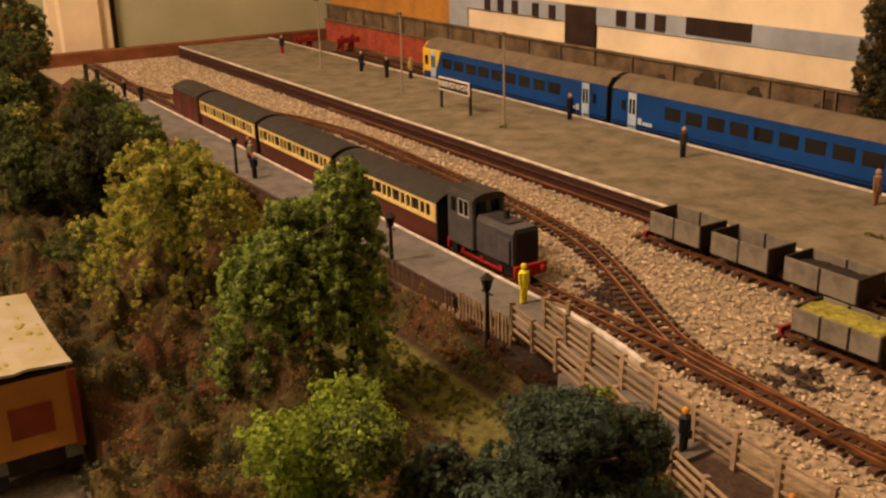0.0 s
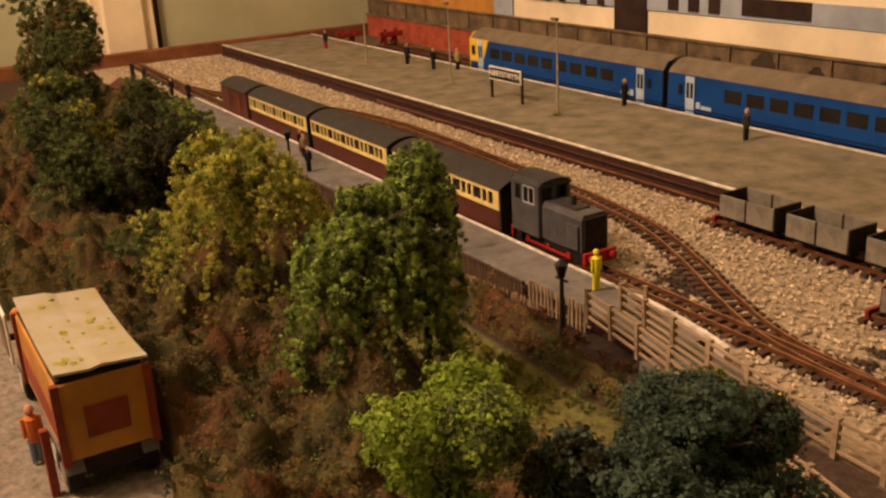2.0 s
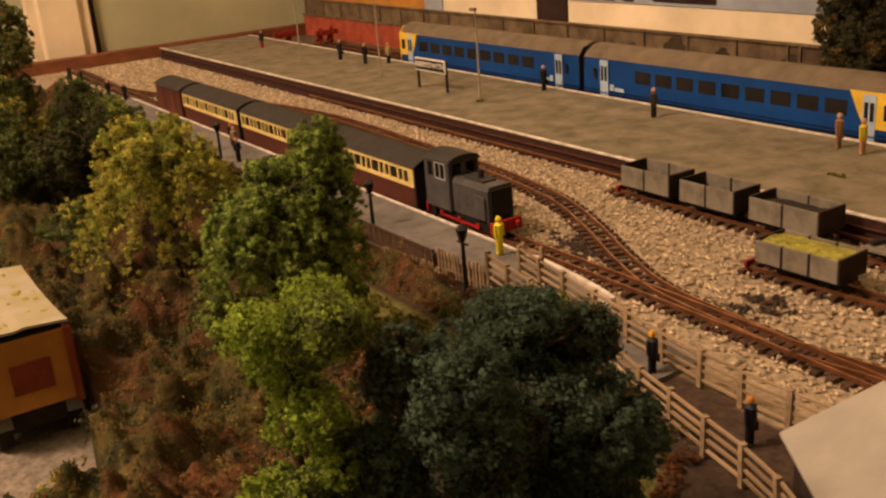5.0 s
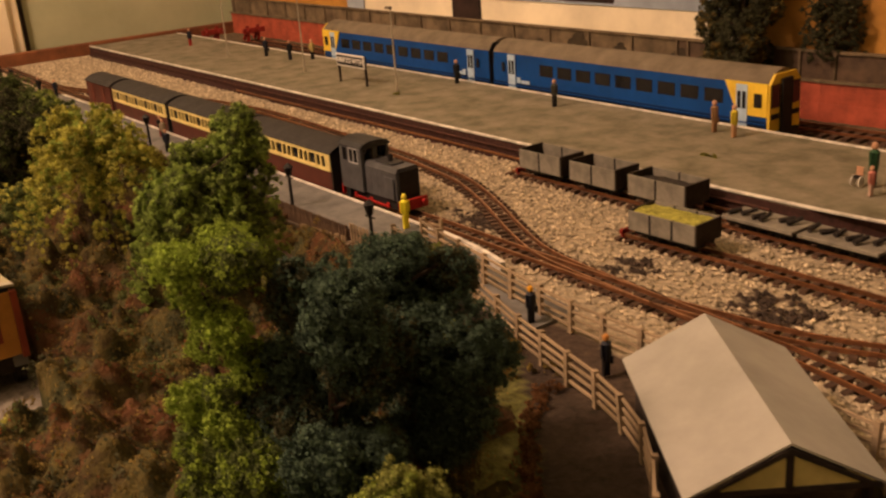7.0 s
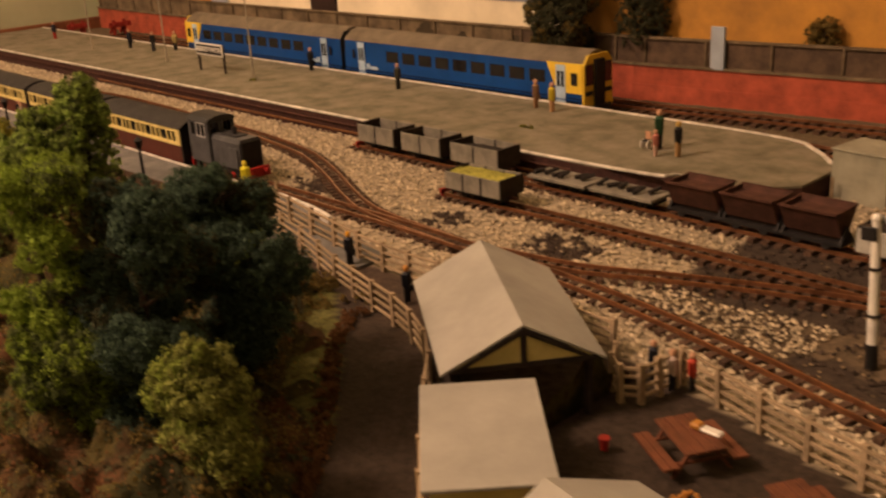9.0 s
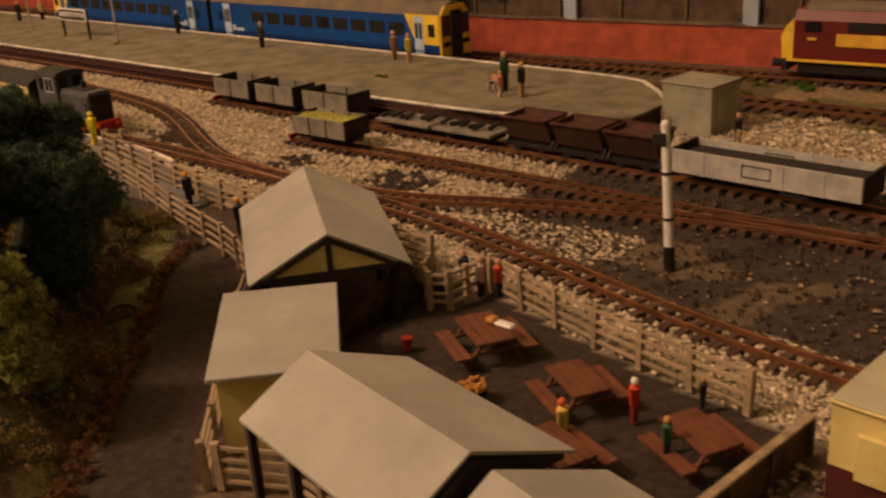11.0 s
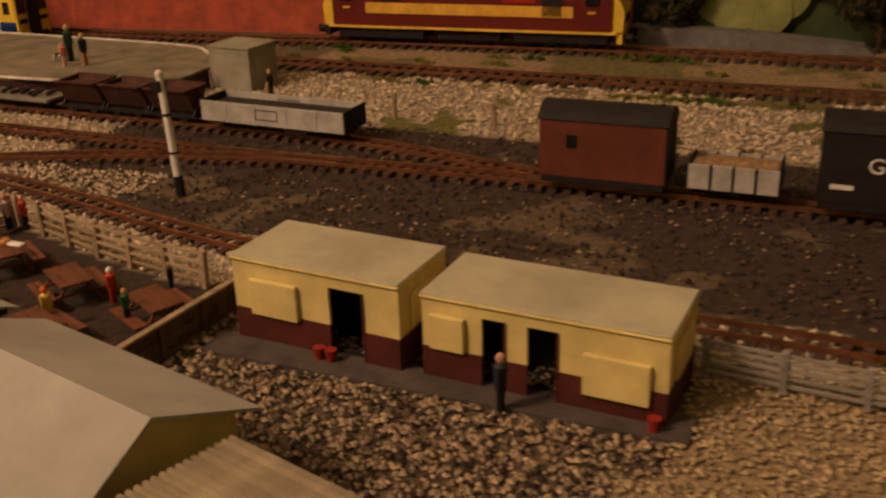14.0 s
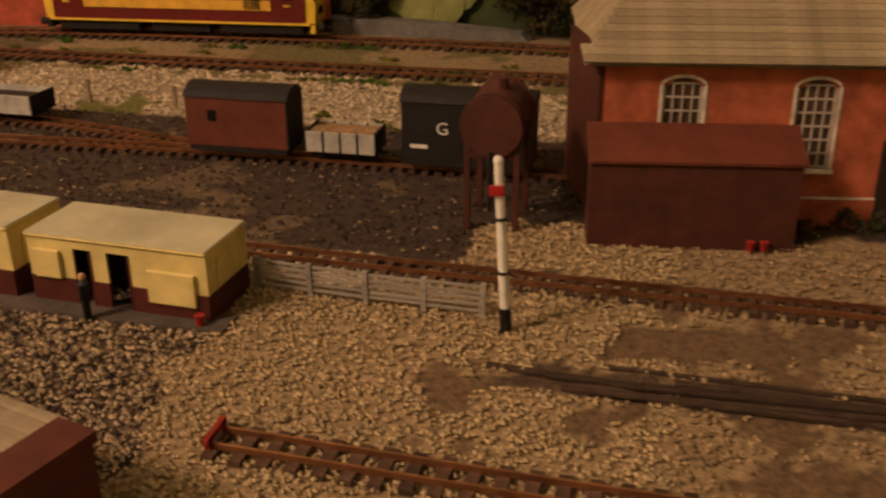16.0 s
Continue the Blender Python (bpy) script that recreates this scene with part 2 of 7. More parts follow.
L_lime = leafmat("foliage_lime", (0.32, 0.44, 0.07))
L_sprig = leafmat("foliage_sprig_green", (0.32, 0.35, 0.10))
L_turf = leafmat("bright_turf", (0.11, 0.23, 0.035))
L_grass = leafmat("grass", (0.27, 0.27, 0.06))


def ground_material():
    m = mat("layout_ground", (1, 1, 1), 0.95, scale=260, var=0.5, bump=0.8, bscale=520)
    nt = m.node_tree
    b = nt.nodes["Principled BSDF"]
    old = b.inputs["Base Color"].links[0].from_socket
    at = nt.nodes.new("ShaderNodeVertexColor")
    at.layer_name = "zone"
    mix = nt.nodes.new("ShaderNodeMix")
    mix.data_type, mix.blend_type = "RGBA", "MULTIPLY"
    mix.inputs[0].default_value = 1.0
    nt.links.new(at.outputs[0], mix.inputs[6])
    nt.links.new(old, mix.inputs[7])
    nt.links.new(mix.outputs[2], b.inputs["Base Color"])
    return m


def bank_material():
    """Matted foam scatter: dark green, olive, dead brown and rust in drifts."""
    m = mat("matted_scatter", (0.10, 0.085, 0.04), 0.95, scale=150, var=0.5, bump=0.9, bscale=800, spec=0.1)
    nt = m.node_tree
    b = nt.nodes["Principled BSDF"]
    fine = b.inputs["Base Color"].links[0].from_socket
    tc = nt.nodes.new("ShaderNodeTexCoord")
    drift = nt.nodes.new("ShaderNodeTexNoise")
    drift.inputs["Scale"].default_value, drift.inputs["Detail"].default_value, drift.inputs["Roughness"].default_value = 34, 5, 0.62
    nt.links.new(tc.outputs["Object"], drift.inputs["Vector"])
    ramp = nt.nodes.new("ShaderNodeValToRGB")
    el = ramp.color_ramp.elements
    el[0].position, el[0].color = 0.30, (0.018, 0.019, 0.009, 1)
    el[1].position, el[1].color = 0.72, (0.130, 0.050, 0.026, 1)
    for at, col in ((0.40, (0.034, 0.037, 0.016, 1)), (0.48, (0.090, 0.070, 0.022, 1)), (0.54, (0.042, 0.028, 0.013, 1)), (0.62, (0.095, 0.042, 0.018, 1))):
        el.new(at).color = col
    nt.links.new(drift.outputs["Fac"], ramp.inputs[0])
    mix = nt.nodes.new("ShaderNodeMix")
    mix.data_type, mix.blend_type = "RGBA", "MIX"
    mix.inputs[0].default_value = 0.85
    nt.links.new(fine, mix.inputs[6])
    nt.links.new(ramp.outputs[0], mix.inputs[7])
    nt.links.new(mix.outputs[2], b.inputs["Base Color"])
    return m


M_ground = ground_material()
M_pale = mat("pale_ballast", (0.50, 0.415, 0.285), 0.9, scale=200, var=0.25, isl=0.45)
M_darkst = mat("dark_ballast", (0.055, 0.038, 0.028), 0.9, scale=200, var=0.3, isl=0.5)
M_gravel = mat("mixed_gravel", (0.33, 0.255, 0.16), 0.9, scale=200, var=0.3, isl=0.5)
M_yellowst = mat("yellow_chippings", (0.40, 0.31, 0.175), 0.9, scale=200, var=0.25, isl=0.28)
M_tan = mat("tan_chippings", (0.29, 0.21, 0.12), 0.9, scale=200, var=0.25, isl=0.45)


# ---- the room ----
def wall(name, x0, x1, y0, y1, z0, z1, m):
    return obj(name, B(x0, x1, y0, y1, z0, z1), m, name.replace("_", " ") + " of the room, plain paint", "wall", kind="structure")


FLOOR_Z, CEIL_Z = -0.95, 1.45
obj("floor", B(-1.5, 2.2, -1.9, 1.15, FLOOR_Z - 0.05, FLOOR_Z), M_carpet, "dark carpeted floor of the room", "floor", kind="structure")
obj("ceiling", B(-1.5, 2.2, -1.9, 1.15, CEIL_Z, CEIL_Z + 0.05), M_ceiling, "plain pale ceiling", "ceiling", kind="structure")
wall("wall_west", -1.42, -1.345, -1.85, 1.1, FLOOR_Z, CEIL_Z, M_wallgreen)
wall("wall_east", 2.1, 2.15, -1.85, 1.1, FLOOR_Z, CEIL_Z, M_wallgreen)
wall("wall_north", -1.5, 2.2, 1.1, 1.15, FLOOR_Z, CEIL_Z, M_wallgreen)
wall("wall_south", -1.5, 2.2, -1.9, -1.85, FLOOR_Z, CEIL_Z, M_wallgreen)
bm = bmesh.new()
box(bm, -1.343, -1.33, 0.432, 0.515, FLOOR_Z, 1.2, 0.002)
box(bm, -1.343, -1.322, 0.445, 0.50, FLOOR_Z, 1.2, 0.003)
obj("door_frame", bm, M_cream, "cream painted door frame against the green wall", "door frame", kind="structure")
bm = B(-1.343, -1.338, 0.518, 0.523, -0.2, 1.2)
obj("wall_joint", bm, M_timber, "dark vertical joint beside the door frame", "trim", kind="structure")

# lamp on the ceiling
lamp = thing("ceiling_lamp", pose(-0.55, -0.55, CEIL_Z), "white pendant ceiling lamp on a cord, switched on", "lamp")
part("base", cyl(bmesh.new(), (0, 0, -0.012), (0, 0, 0), 0.04, 0.04, 24), M_white, lamp)
part("cord", cyl(bmesh.new(), (0, 0, -0.14), (0, 0, -0.012), 0.003, 0.003, 8), M_white, lamp)

# table under the layout
table = thing("layout_table", pose(0, 0, 0), "wooden baseboard table carrying the model railway", "table")
part("top", B(-1.32, 1.15, -0.02, 0.93, -0.035, -0.006), M_wood, table)
for x in (-1.25, -0.1, 1.08):
    for y in (0.03, 0.88):
        part("leg", B(x - 0.02, x + 0.02, y - 0.02, y + 0.02, FLOOR_Z, -0.035), M_wood, table)
bm = bmesh.new()
box(bm, -1.318, -1.306, 0.20, 0.93, -0.006, 0.016, 0.0015)
obj("end_board", bm, M_wood, "low reddish brown wooden end board of the layout", "board", kind="structure")


# ---- ground ----
def seg(x, y, a, b):
    """Distance from a point to a stretch."""
    ax, ay, bx, by = *a, *b
    t = max(0, min(1, ((x - ax) * (bx - ax) + (y - ay) * (by - ay)) / ((bx - ax) ** 2 + (by - ay) ** 2)))
    return math.hypot(x - ax - t * (bx - ax), y - ay - t * (by - ay))


ROAD = [(-0.30, 0.418), (-0.20, 0.402), (-0.12, 0.390), (-0.068, 0.352), (-0.020, 0.310), (0.04, 0.25), (0.12, 0.16), (0.2, 0.05)]


def on_road(x, y):
    w = 0.013 if x < -0.13 else 0.019
    return min(seg(x, y, a, b) for a, b in zip(ROAD[:-1], ROAD[1:])) - w


PALE, ASH, TAN, SOIL = (0.46, 0.38, 0.26), (0.062, 0.043, 0.031), (0.36, 0.265, 0.15), (0.06, 0.036, 0.02)
PX = (-0.225, -0.177, -0.143, -0.106, -0.075, -0.048, -0.028, -0.005, 0.03)
PNEAR = (0.3985, 0.3925, 0.3845, 0.3755, 0.368, 0.357, 0.342, 0.318, 0.285)
PFAR = (0.4190, 0.415, 0.412, 0.4095, 0.410, 0.411, 0.410, 0.409, 0.4075)
PATH = (0.075, 0.050, 0.034)
PAVE, DTAN, HEAP = (0.085, 0.066, 0.052), (0.17, 0.112, 0.064), (0.10, 0.068, 0.045)
GRASS, TARM, MIX = (0.165, 0.16, 0.045), (0.050, 0.034, 0.023), (0.15, 0.108, 0.066)


FENCE_X, FENCE_Y = (-0.05, 0.02, 0.046, 0.097, 0.138, 0.184, 0.36), (0.412, 0.410, 0.4055, 0.3895, 0.3805, 0.3735, 0.380)
LINE_X, LINE_Y = (-0.12, -0.03, 0.05, 0.12, 0.19, 0.28, 0.45), (0.458, 0.4515, 0.437, 0.4205, 0.410, 0.4055, 0.401)


def zone(x, y):
    n = noise.noise((x * 14, y * 14, 0.3)) * 0.5 + noise.noise((x * 45, y * 45, 2.3)) * 0.3
    r = on_road(x, y)
    if 0.196 < x < 0.362 and 0.331 < y < 0.348:
        return PAVE
    if -0.05 < x < 0.40 and np.interp(x, FENCE_X, FENCE_Y) < y < np.interp(x, LINE_X, LINE_Y) + 0.011 + 0.012 * n:
        return PALE
    if -0.222 < x < 0.03 and np.interp(x, PX, PNEAR) - 0.001 < y < np.interp(x, PX, PFAR) + 0.001:
        return PATH
    if r < 0 and x < 0.2:
        return TARM
    if 0.0 < x < 0.19 and 0.275 < y < 0.40:
        return TARM
    if x < -0.17 and y < 0.155 + 0.1 * n * 0.3:
        return (0.27, 0.24, 0.195)
    if -0.46 < x < -0.222 and y < 0.2155 + 0.01 * n:
        return (0.27, 0.24, 0.195)
    if y < 0.405 and x < 0.01:
        if -0.37 < x < -0.19 and abs(y - 0.354) < 0.016 + 0.008 * n:
            return GRASS
        if -0.16 < x < -0.02 and 0.29 < y < 0.39 and r < 0.022:
            return GRASS
        return SOIL
    if y < 0.40:
        if x < 0.36 + 0.05 * n:
            return MIX
        if x > 0.47 + 0.06 * n and abs(y - 0.328) < 0.010 + 0.012 * n + 0.006 * noise.noise((x * 90, y * 150, 1.2)):
            return HEAP
        return DTAN if noise.noise((x * 30, y * 42, 5.5)) + 0.5 * noise.noise((x * 100, y * 100, 7.5)) < -0.32 + 1.6 * min(0.25, max(0.0, x - 0.44)) else TAN
    if y < 0.60:
        if x < -0.02:
            d = min((x + 0.176) ** 2 + (y - 0.487) ** 2, ((x + 0.300) * 0.6) ** 2 + ((y - 0.484) * 1.3) ** 2, ((x + 0.09) * 0.7) ** 2 + (y - 0.492) ** 2)
            return HEAP if d < 0.00016 + 0.0006 * n + 0.00045 * noise.noise((x * 170, y * 170, 8.3)) else PALE
        if x > 0.44 + 0.12 * n and y < 0.465 + 0.05 * n:
            return TAN
        return ASH if n > -0.22 + 0.5 * max(0.0, 0.07 - x) / 0.13 else MIX
    if x > 0.0 and y > 0.70:
        return TAN if n < 0.05 else (0.20, 0.17, 0.07)
    if y > 0.70:
        return (0.16, 0.12, 0.07)
    if x > -0.02 and n > 0.24:
        return GRASS
    return PALE


NX, NY = 620, 236
gx, gy = np.linspace(-1.305, 1.12, NX), np.linspace(-0.01, 0.915, NY)
gverts, gcols = [], []
for y in gy:
    for x in gx:
        h = noise.noise((x * 90, y * 90, 1.0)) * 0.0007 + noise.noise((x * 260, y * 260, 4.0)) * 0.0005
        c = zone(x, y)
        flat = c in (TARM,) or x < -0.17 and y < 0.14
        gverts.append((x, y, -0.0006 + (h * 0.15 if flat else h)))
        gcols.append((*c, 1.0))
gfaces = [(j * NX + i, j * NX + i + 1, (j + 1) * NX + i + 1, (j + 1) * NX + i) for j in range(NY - 1) for i in range(NX - 1)]
gme = bpy.data.meshes.new("ground")
gme.from_pydata(gverts, [], gfaces)
gattr = gme.color_attributes.new("zone", "FLOAT_COLOR", "POINT")
gattr.data.foreach_set("color", np.array(gcols, dtype=np.float32).ravel())
gme.materials.append(M_ground)
for p in gme.polygons:
    p.use_smooth = True
tagged(new("ground", gme), "scenic ground of pale ballast, dark ash, grass and tarmac", "ground", kind="structure")


def stones(name, count, region, want, size, m, label, seed):
    rng = np.random.default_rng(seed)
    x0, x1, y0, y1 = region
    V, Fc = [], []
    tries = 0
    while len(V) < count * 6 and tries < count * 6:
        tries += 1
        x, y = rng.uniform(x0, x1), rng.uniform(y0, y1)
        if zone(x, y) not in want:
            continue
        s = size * rng.uniform(0.5, 1.25)
        a = rng.uniform(0, 6.28)
        k = len(V)
        ca, sa = math.cos(a), math.sin(a)
        for dx, dy, dz in ((1, 0, 0), (0, 0.75, 0), (-0.9, 0.1, 0), (0.1, -0.8, 0), (0.1, 0.1, 0.75), (0, 0, -0.5)):
            dx, dy, dz = dx * rng.uniform(0.7, 1.2), dy * rng.uniform(0.7, 1.2), dz * rng.uniform(0.7, 1.2)
            V.append((x + s * (dx * ca - dy * sa), y + s * (dx * sa + dy * ca), 0.0004 + s * dz))
        for i in range(4):
            Fc.append((k + i, k + (i + 1) % 4, k + 4))
            Fc.append((k + (i + 1) % 4, k + i, k + 5))
    me = bpy.data.meshes.new(name)
    me.from_pydata(V, [], Fc)
    me.materials.append(m)
    return tagged(new(name, me), label, "gravel", kind="stuff")


stones("ballast", 22000, (-1.29, -0.02, 0.43, 0.60), (PALE,), 0.0016, M_pale, "pale limestone ballast chippings between the tracks", 1)
stones("ballast", 7000, (-0.03, 0.75, 0.60, 0.72), (PALE, TAN), 0.0019, M_pale, "pale ballast strip between the running lines", 2)
stones("ballast", 4500, (-0.05, 0.6, 0.42, 0.60), (ASH, MIX), 0.0014, M_darkst, "dark ash ballast in the yard", 3)
stones("ballast", 900, (-0.06, 0.6, 0.42, 0.60), (ASH, MIX), 0.0012, M_tan, "scattered pale chippings in the yard", 4)
stones("ballast", 900, (-0.06, 0.07, 0.42, 0.60), (MIX,), 0.0014, M_pale, "pale stones strewn over the dark yard", 14)
stones("ballast", 5200, (-0.05, 0.40, 0.37, 0.46), (PALE,), 0.0015, M_pale, "pale ballast shoulder beside the running line", 15)
stones("gravel", 6000, (0.16, 0.44, 0.20, 0.36), (MIX,), 0.0015, M_gravel, "coarse mixed gravel before the huts", 5)
stones("gravel", 2600, (0.16, 0.44, 0.20, 0.36), (MIX,), 0.0015, M_darkst, "dark stones in the coarse gravel", 6)
stones("gravel", 8000, (0.34, 0.53, 0.20, 0.47), (TAN,), 0.0013, M_yellowst, "fine yellowish chippings beside the line", 7)
stones("gravel", 6000, (0.53, 0.80, 0.20, 0.47), (TAN,), 0.0013, M_tan, "fine tan chippings beyond the signal", 17)
stones("ballast", 1200, (-0.34, -0.05, 0.42, 0.52), (HEAP,), 0.0016, M_darkst, "dark ash beside the narrow track", 8)


# ---- tracks ----
def track(pts, gauge, length, spacing, label, name="track", every=True):
    t = thing(name, pose(0, 0, 0), label, "track", kind="structure")
    line = smoothline(pts, 0.004)
    for side in (-1, 1):
        bm = bmesh.new()
        rings = []
        for x, y, h in line:
            nx, ny = -math.sin(h), math.cos(h)
            c = side * gauge / 2
            ring = []
            for o, z in ((-0.0006, 0.0016), (0.0006, 0.0016), (0.0005, 0.0037), (-0.0005, 0.0037)):
                ring.append(bm.verts.new((x + nx * (c + o), y + ny * (c + o), z)))
            rings.append(ring)
        for a, b in zip(rings[:-1], rings[1:]):
            for i in range(4):
                bm.faces.new((a[i], a[(i + 1) % 4], b[(i + 1) % 4], b[i]))
        bm.faces.new(rings[0]); bm.faces.new(rings[-1][::-1])
        bmesh.ops.recalc_face_normals(bm, faces=bm.faces[:])
        part("rail", bm, M_rail, t)
    sl = smoothline(pts, spacing)
    w = spacing * 0.24
    me = bpy.data.meshes.new("sleeper")
    bm = box(bmesh.new(), -w, w, -length / 2, length / 2, -0.0005, 0.0018)
    bm.to_mesh(me); bm.free()
    me.materials.append(M_sleeper)
    rnd = random.Random(len(pts))
    if every:
        for x, y, h in sl:
            s = new("sleeper", me)
            s.parent = t
            s.matrix_local = pose(x, y, 0, 0, 0, math.degrees(h) + rnd.uniform(-2, 2))
    else:
        bm = bmesh.new()
        for x, y, h in sl:
            k = len(bm.verts)
            box(bm, -w, w, -length / 2, length / 2, -0.0005, 0.0018)
            bm.verts.ensure_lookup_table()
            bmesh.ops.transform(bm, matrix=pose(x, y, 0, 0, 0, math.degrees(h)), verts=bm.verts[k:])
        part("sleepers", bm, M_sleeper, t)["kind"] = "stuff"
    return t


MAIN = [(-1.28, 0.470), (-1.0, 0.462), (-0.6, 0.4605), (-0.25, 0.4605), (-0.12, 0.458), (-0.03, 0.4515), (0.05, 0.437), (0.12, 0.4205), (0.19, 0.410), (0.28, 0.4055), (0.45, 0.401), (0.62, 0.399), (1.1, 0.399)]
LOOP = [(-1.08, 0.465), (-1.03, 0.470), (-0.98, 0.483), (-0.93, 0.498), (-0.861, 0.522), (-0.79, 0.542), (-0.71, 0.551), (-0.625, 0.5495), (-0.531, 0.5445), (-0.463, 0.541), (-0.411, 0.5355), (-0.356, 0.525), (-0.302, 0.504), (-0.255, 0.482), (-0.21, 0.466), (-0.14, 0.4595)]
LINE_A = [(-0.352, 0.568), (-0.15, 0.568), (0.03, 0.567), (0.12, 0.564), (0.18, 0.555), (0.24, 0.541), (0.30, 0.533)]
LINE_B = [(-0.205, 0.521), (-0.10, 0.524), (0.0, 0.524), (0.08, 0.5235), (0.15, 0.526)]
LINE_C = [(-0.13, 0.458), (-0.06, 0.469), (-0.017, 0.486), (0.04, 0.506), (0.11, 0.521), (0.20, 0.528), (0.30, 0.531), (0.62, 0.534), (1.1, 0.537)]
STUB = [(0.392, 0.2645), (0.52, 0.2605), (0.75, 0.257)]
track(MAIN, 0.009, 0.019, 0.0072, "rusty narrow gauge running line with timber sleepers")
track(LOOP, 0.009, 0.019, 0.0072, "rusty curved narrow gauge loop line")
track(LINE_A, 0.009, 0.019, 0.0080, "rusty siding along the platform wall", every=False)
track(LINE_B, 0.009, 0.019, 0.0072, "short rusty narrow gauge siding", every=False)
track(LINE_C, 0.009, 0.019, 0.0072, "shiny rusty yard line with points", every=False)
track(STUB, 0.009, 0.019, 0.0090, "short rusty stub siding in tan gravel")
DMU_LINE = [(-1.22, 0.742), (-0.25, 0.742), (-0.12, 0.738), (0.0, 0.730), (0.25, 0.735), (0.5, 0.742), (1.1, 0.75)]
FAR_LINE = [(-1.18, 0.783), (-0.5, 0.781), (-0.27, 0.783), (-0.10, 0.798), (0.0, 0.812), (0.13, 0.824), (0.25, 0.832), (0.45, 0.834), (1.1, 0.83)]
track(DMU_LINE, 0.0165, 0.033, 0.0095, "standard gauge platform track with rusty rails")
track(FAR_LINE, 0.0165, 0.033, 0.0095, "standard gauge track along the back wall", every=False)

# ---- platforms ----
outline = [(-1.285, 0.588), (-0.14, 0.589), (-0.09, 0.600), (-0.05, 0.592), (-0.022, 0.622), (-0.022, 0.664), (-0.050, 0.694), (-0.085, 0.712), (-0.25, 0.716), (-1.285, 0.720)]
platform = thing("station_platform", pose(0, 0, 0), "long grey tarmac island platform with white edges", "platform", kind="structure")
part("walls", prism(bmesh.new(), outline, "z", -0.001, 0.0125), M_brickface, platform, "dark red brick platform face")
bm = prism(bmesh.new(), [(x, y) for x, y in outline], "z", 0.0125, 0.014)
part("surface", bm, M_tarmac, platform, "mossy worn grey tarmac")


def strip(pts, w, z0, z1, name, m, parent):
    bm = bmesh.new()
    line = smoothline(pts, 0.01)
    for (x, y, h), (x2, y2, h2) in zip(line[:-1], line[1:]):
        q = []
        for (px, py, ph), s in (((x, y, h), -1), ((x2, y2, h2), -1), ((x2, y2, h2), 1), ((x, y, h), 1)):
            q.append((px - math.sin(ph) * s * w / 2, py + math.cos(ph) * s * w / 2))
        lo, hi = [bm.verts.new((*p, z0)) for p in q], [bm.verts.new((*p, z1)) for p in q]
        bm.faces.new(hi)
        for i in range(4):
            bm.faces.new((lo[i], lo[(i + 1) % 4], hi[(i + 1) % 4], hi[i]))
    return part(name, bm, m, parent)


part("plinth", B(-1.28, -0.15, 0.5850, 0.5885, -0.001, 0.0034), M_brickface, platform)
part("cable_rail", B(-0.82, -0.16, 0.5838, 0.5852, 0.0030, 0.0046, 0.0002), M_rail, platform, "rusty rail along the platform foot")
part("cable_rail", B(-1.27, -0.16, 0.5868, 0.5882, 0.0078, 0.0090, 0.0002), M_wagrust, platform, "dull rail fixed to the platform face")
strip([(-1.283, 0.5885), (-0.6, 0.5887), (-0.14, 0.5897), (-0.09, 0.6007), (-0.052, 0.593)], 0.0028, 0.0138, 0.0148, "white_edge", M_edge, platform)
strip([(-1.283, 0.7192), (-0.6, 0.7175), (-0.25, 0.7152), (-0.09, 0.7112), (-0.052, 0.694), (-0.024, 0.665)], 0.0028, 0.0138, 0.0148, "white_edge", M_edge, platform)

ngp = thing("halt_platform", pose(0, 0, 0), "narrow grey halt platform with a white edge", "platform", kind="structure")
part("walls", prism(bmesh.new(), [(-0.96, 0.405), (-0.27, 0.412), (-0.222, 0.409), (-0.222, 0.4335), (-0.248, 0.4385), (-0.275, 0.442), (-0.96, 0.446)], "z", -0.001, 0.0068), M_brickface, ngp)
part("surface", prism(bmesh.new(), [(-0.96, 0.405), (-0.27, 0.412), (-0.222, 0.409), (-0.222, 0.4335), (-0.248, 0.4385), (-0.275, 0.442), (-0.96, 0.446)], "z", 0.0068, 0.008), M_slab, ngp)
strip([(-0.958, 0.4452), (-0.6, 0.4435), (-0.275, 0.4418)], 0.002, 0.0078, 0.0087, "white_edge", M_edge, ngp)
strip([(-0.277, 0.4418), (-0.248, 0.4392), (-0.222, 0.4355), (-0.205, 0.4310)], 0.0026, -0.001, 0.0094, "white_kerb", M_edge, ngp)
# the ramp that runs down to the footpath
obj("platform_ramp", prism(bmesh.new(), [(-0.222, -0.001), (-0.222, 0.0078), (-0.15, 0.0012), (-0.15, -0.001)], "y", 0.397, 0.428), M_slab, "grey ramp from the halt platform to the path", "ramp", kind="structure")

# ---- back wall and painted backdrop ----
WALL = [(-1.31, 0.822), (-0.42, 0.815), (-0.28, 0.815), (-0.03, 0.846), (0.22, 0.872)]


def along(pts, d):
    """The point and heading a length d along a polyline."""
    for a, b in zip(pts[:-1], pts[1:]):
        L = math.hypot(b[0] - a[0], b[1] - a[1])
        if d <= L or b is pts[-1]:
            return a[0] + (b[0] - a[0]) * d / L, a[1] + (b[1] - a[1]) * d / L, math.atan2(b[1] - a[1], b[0] - a[0])
        d -= L


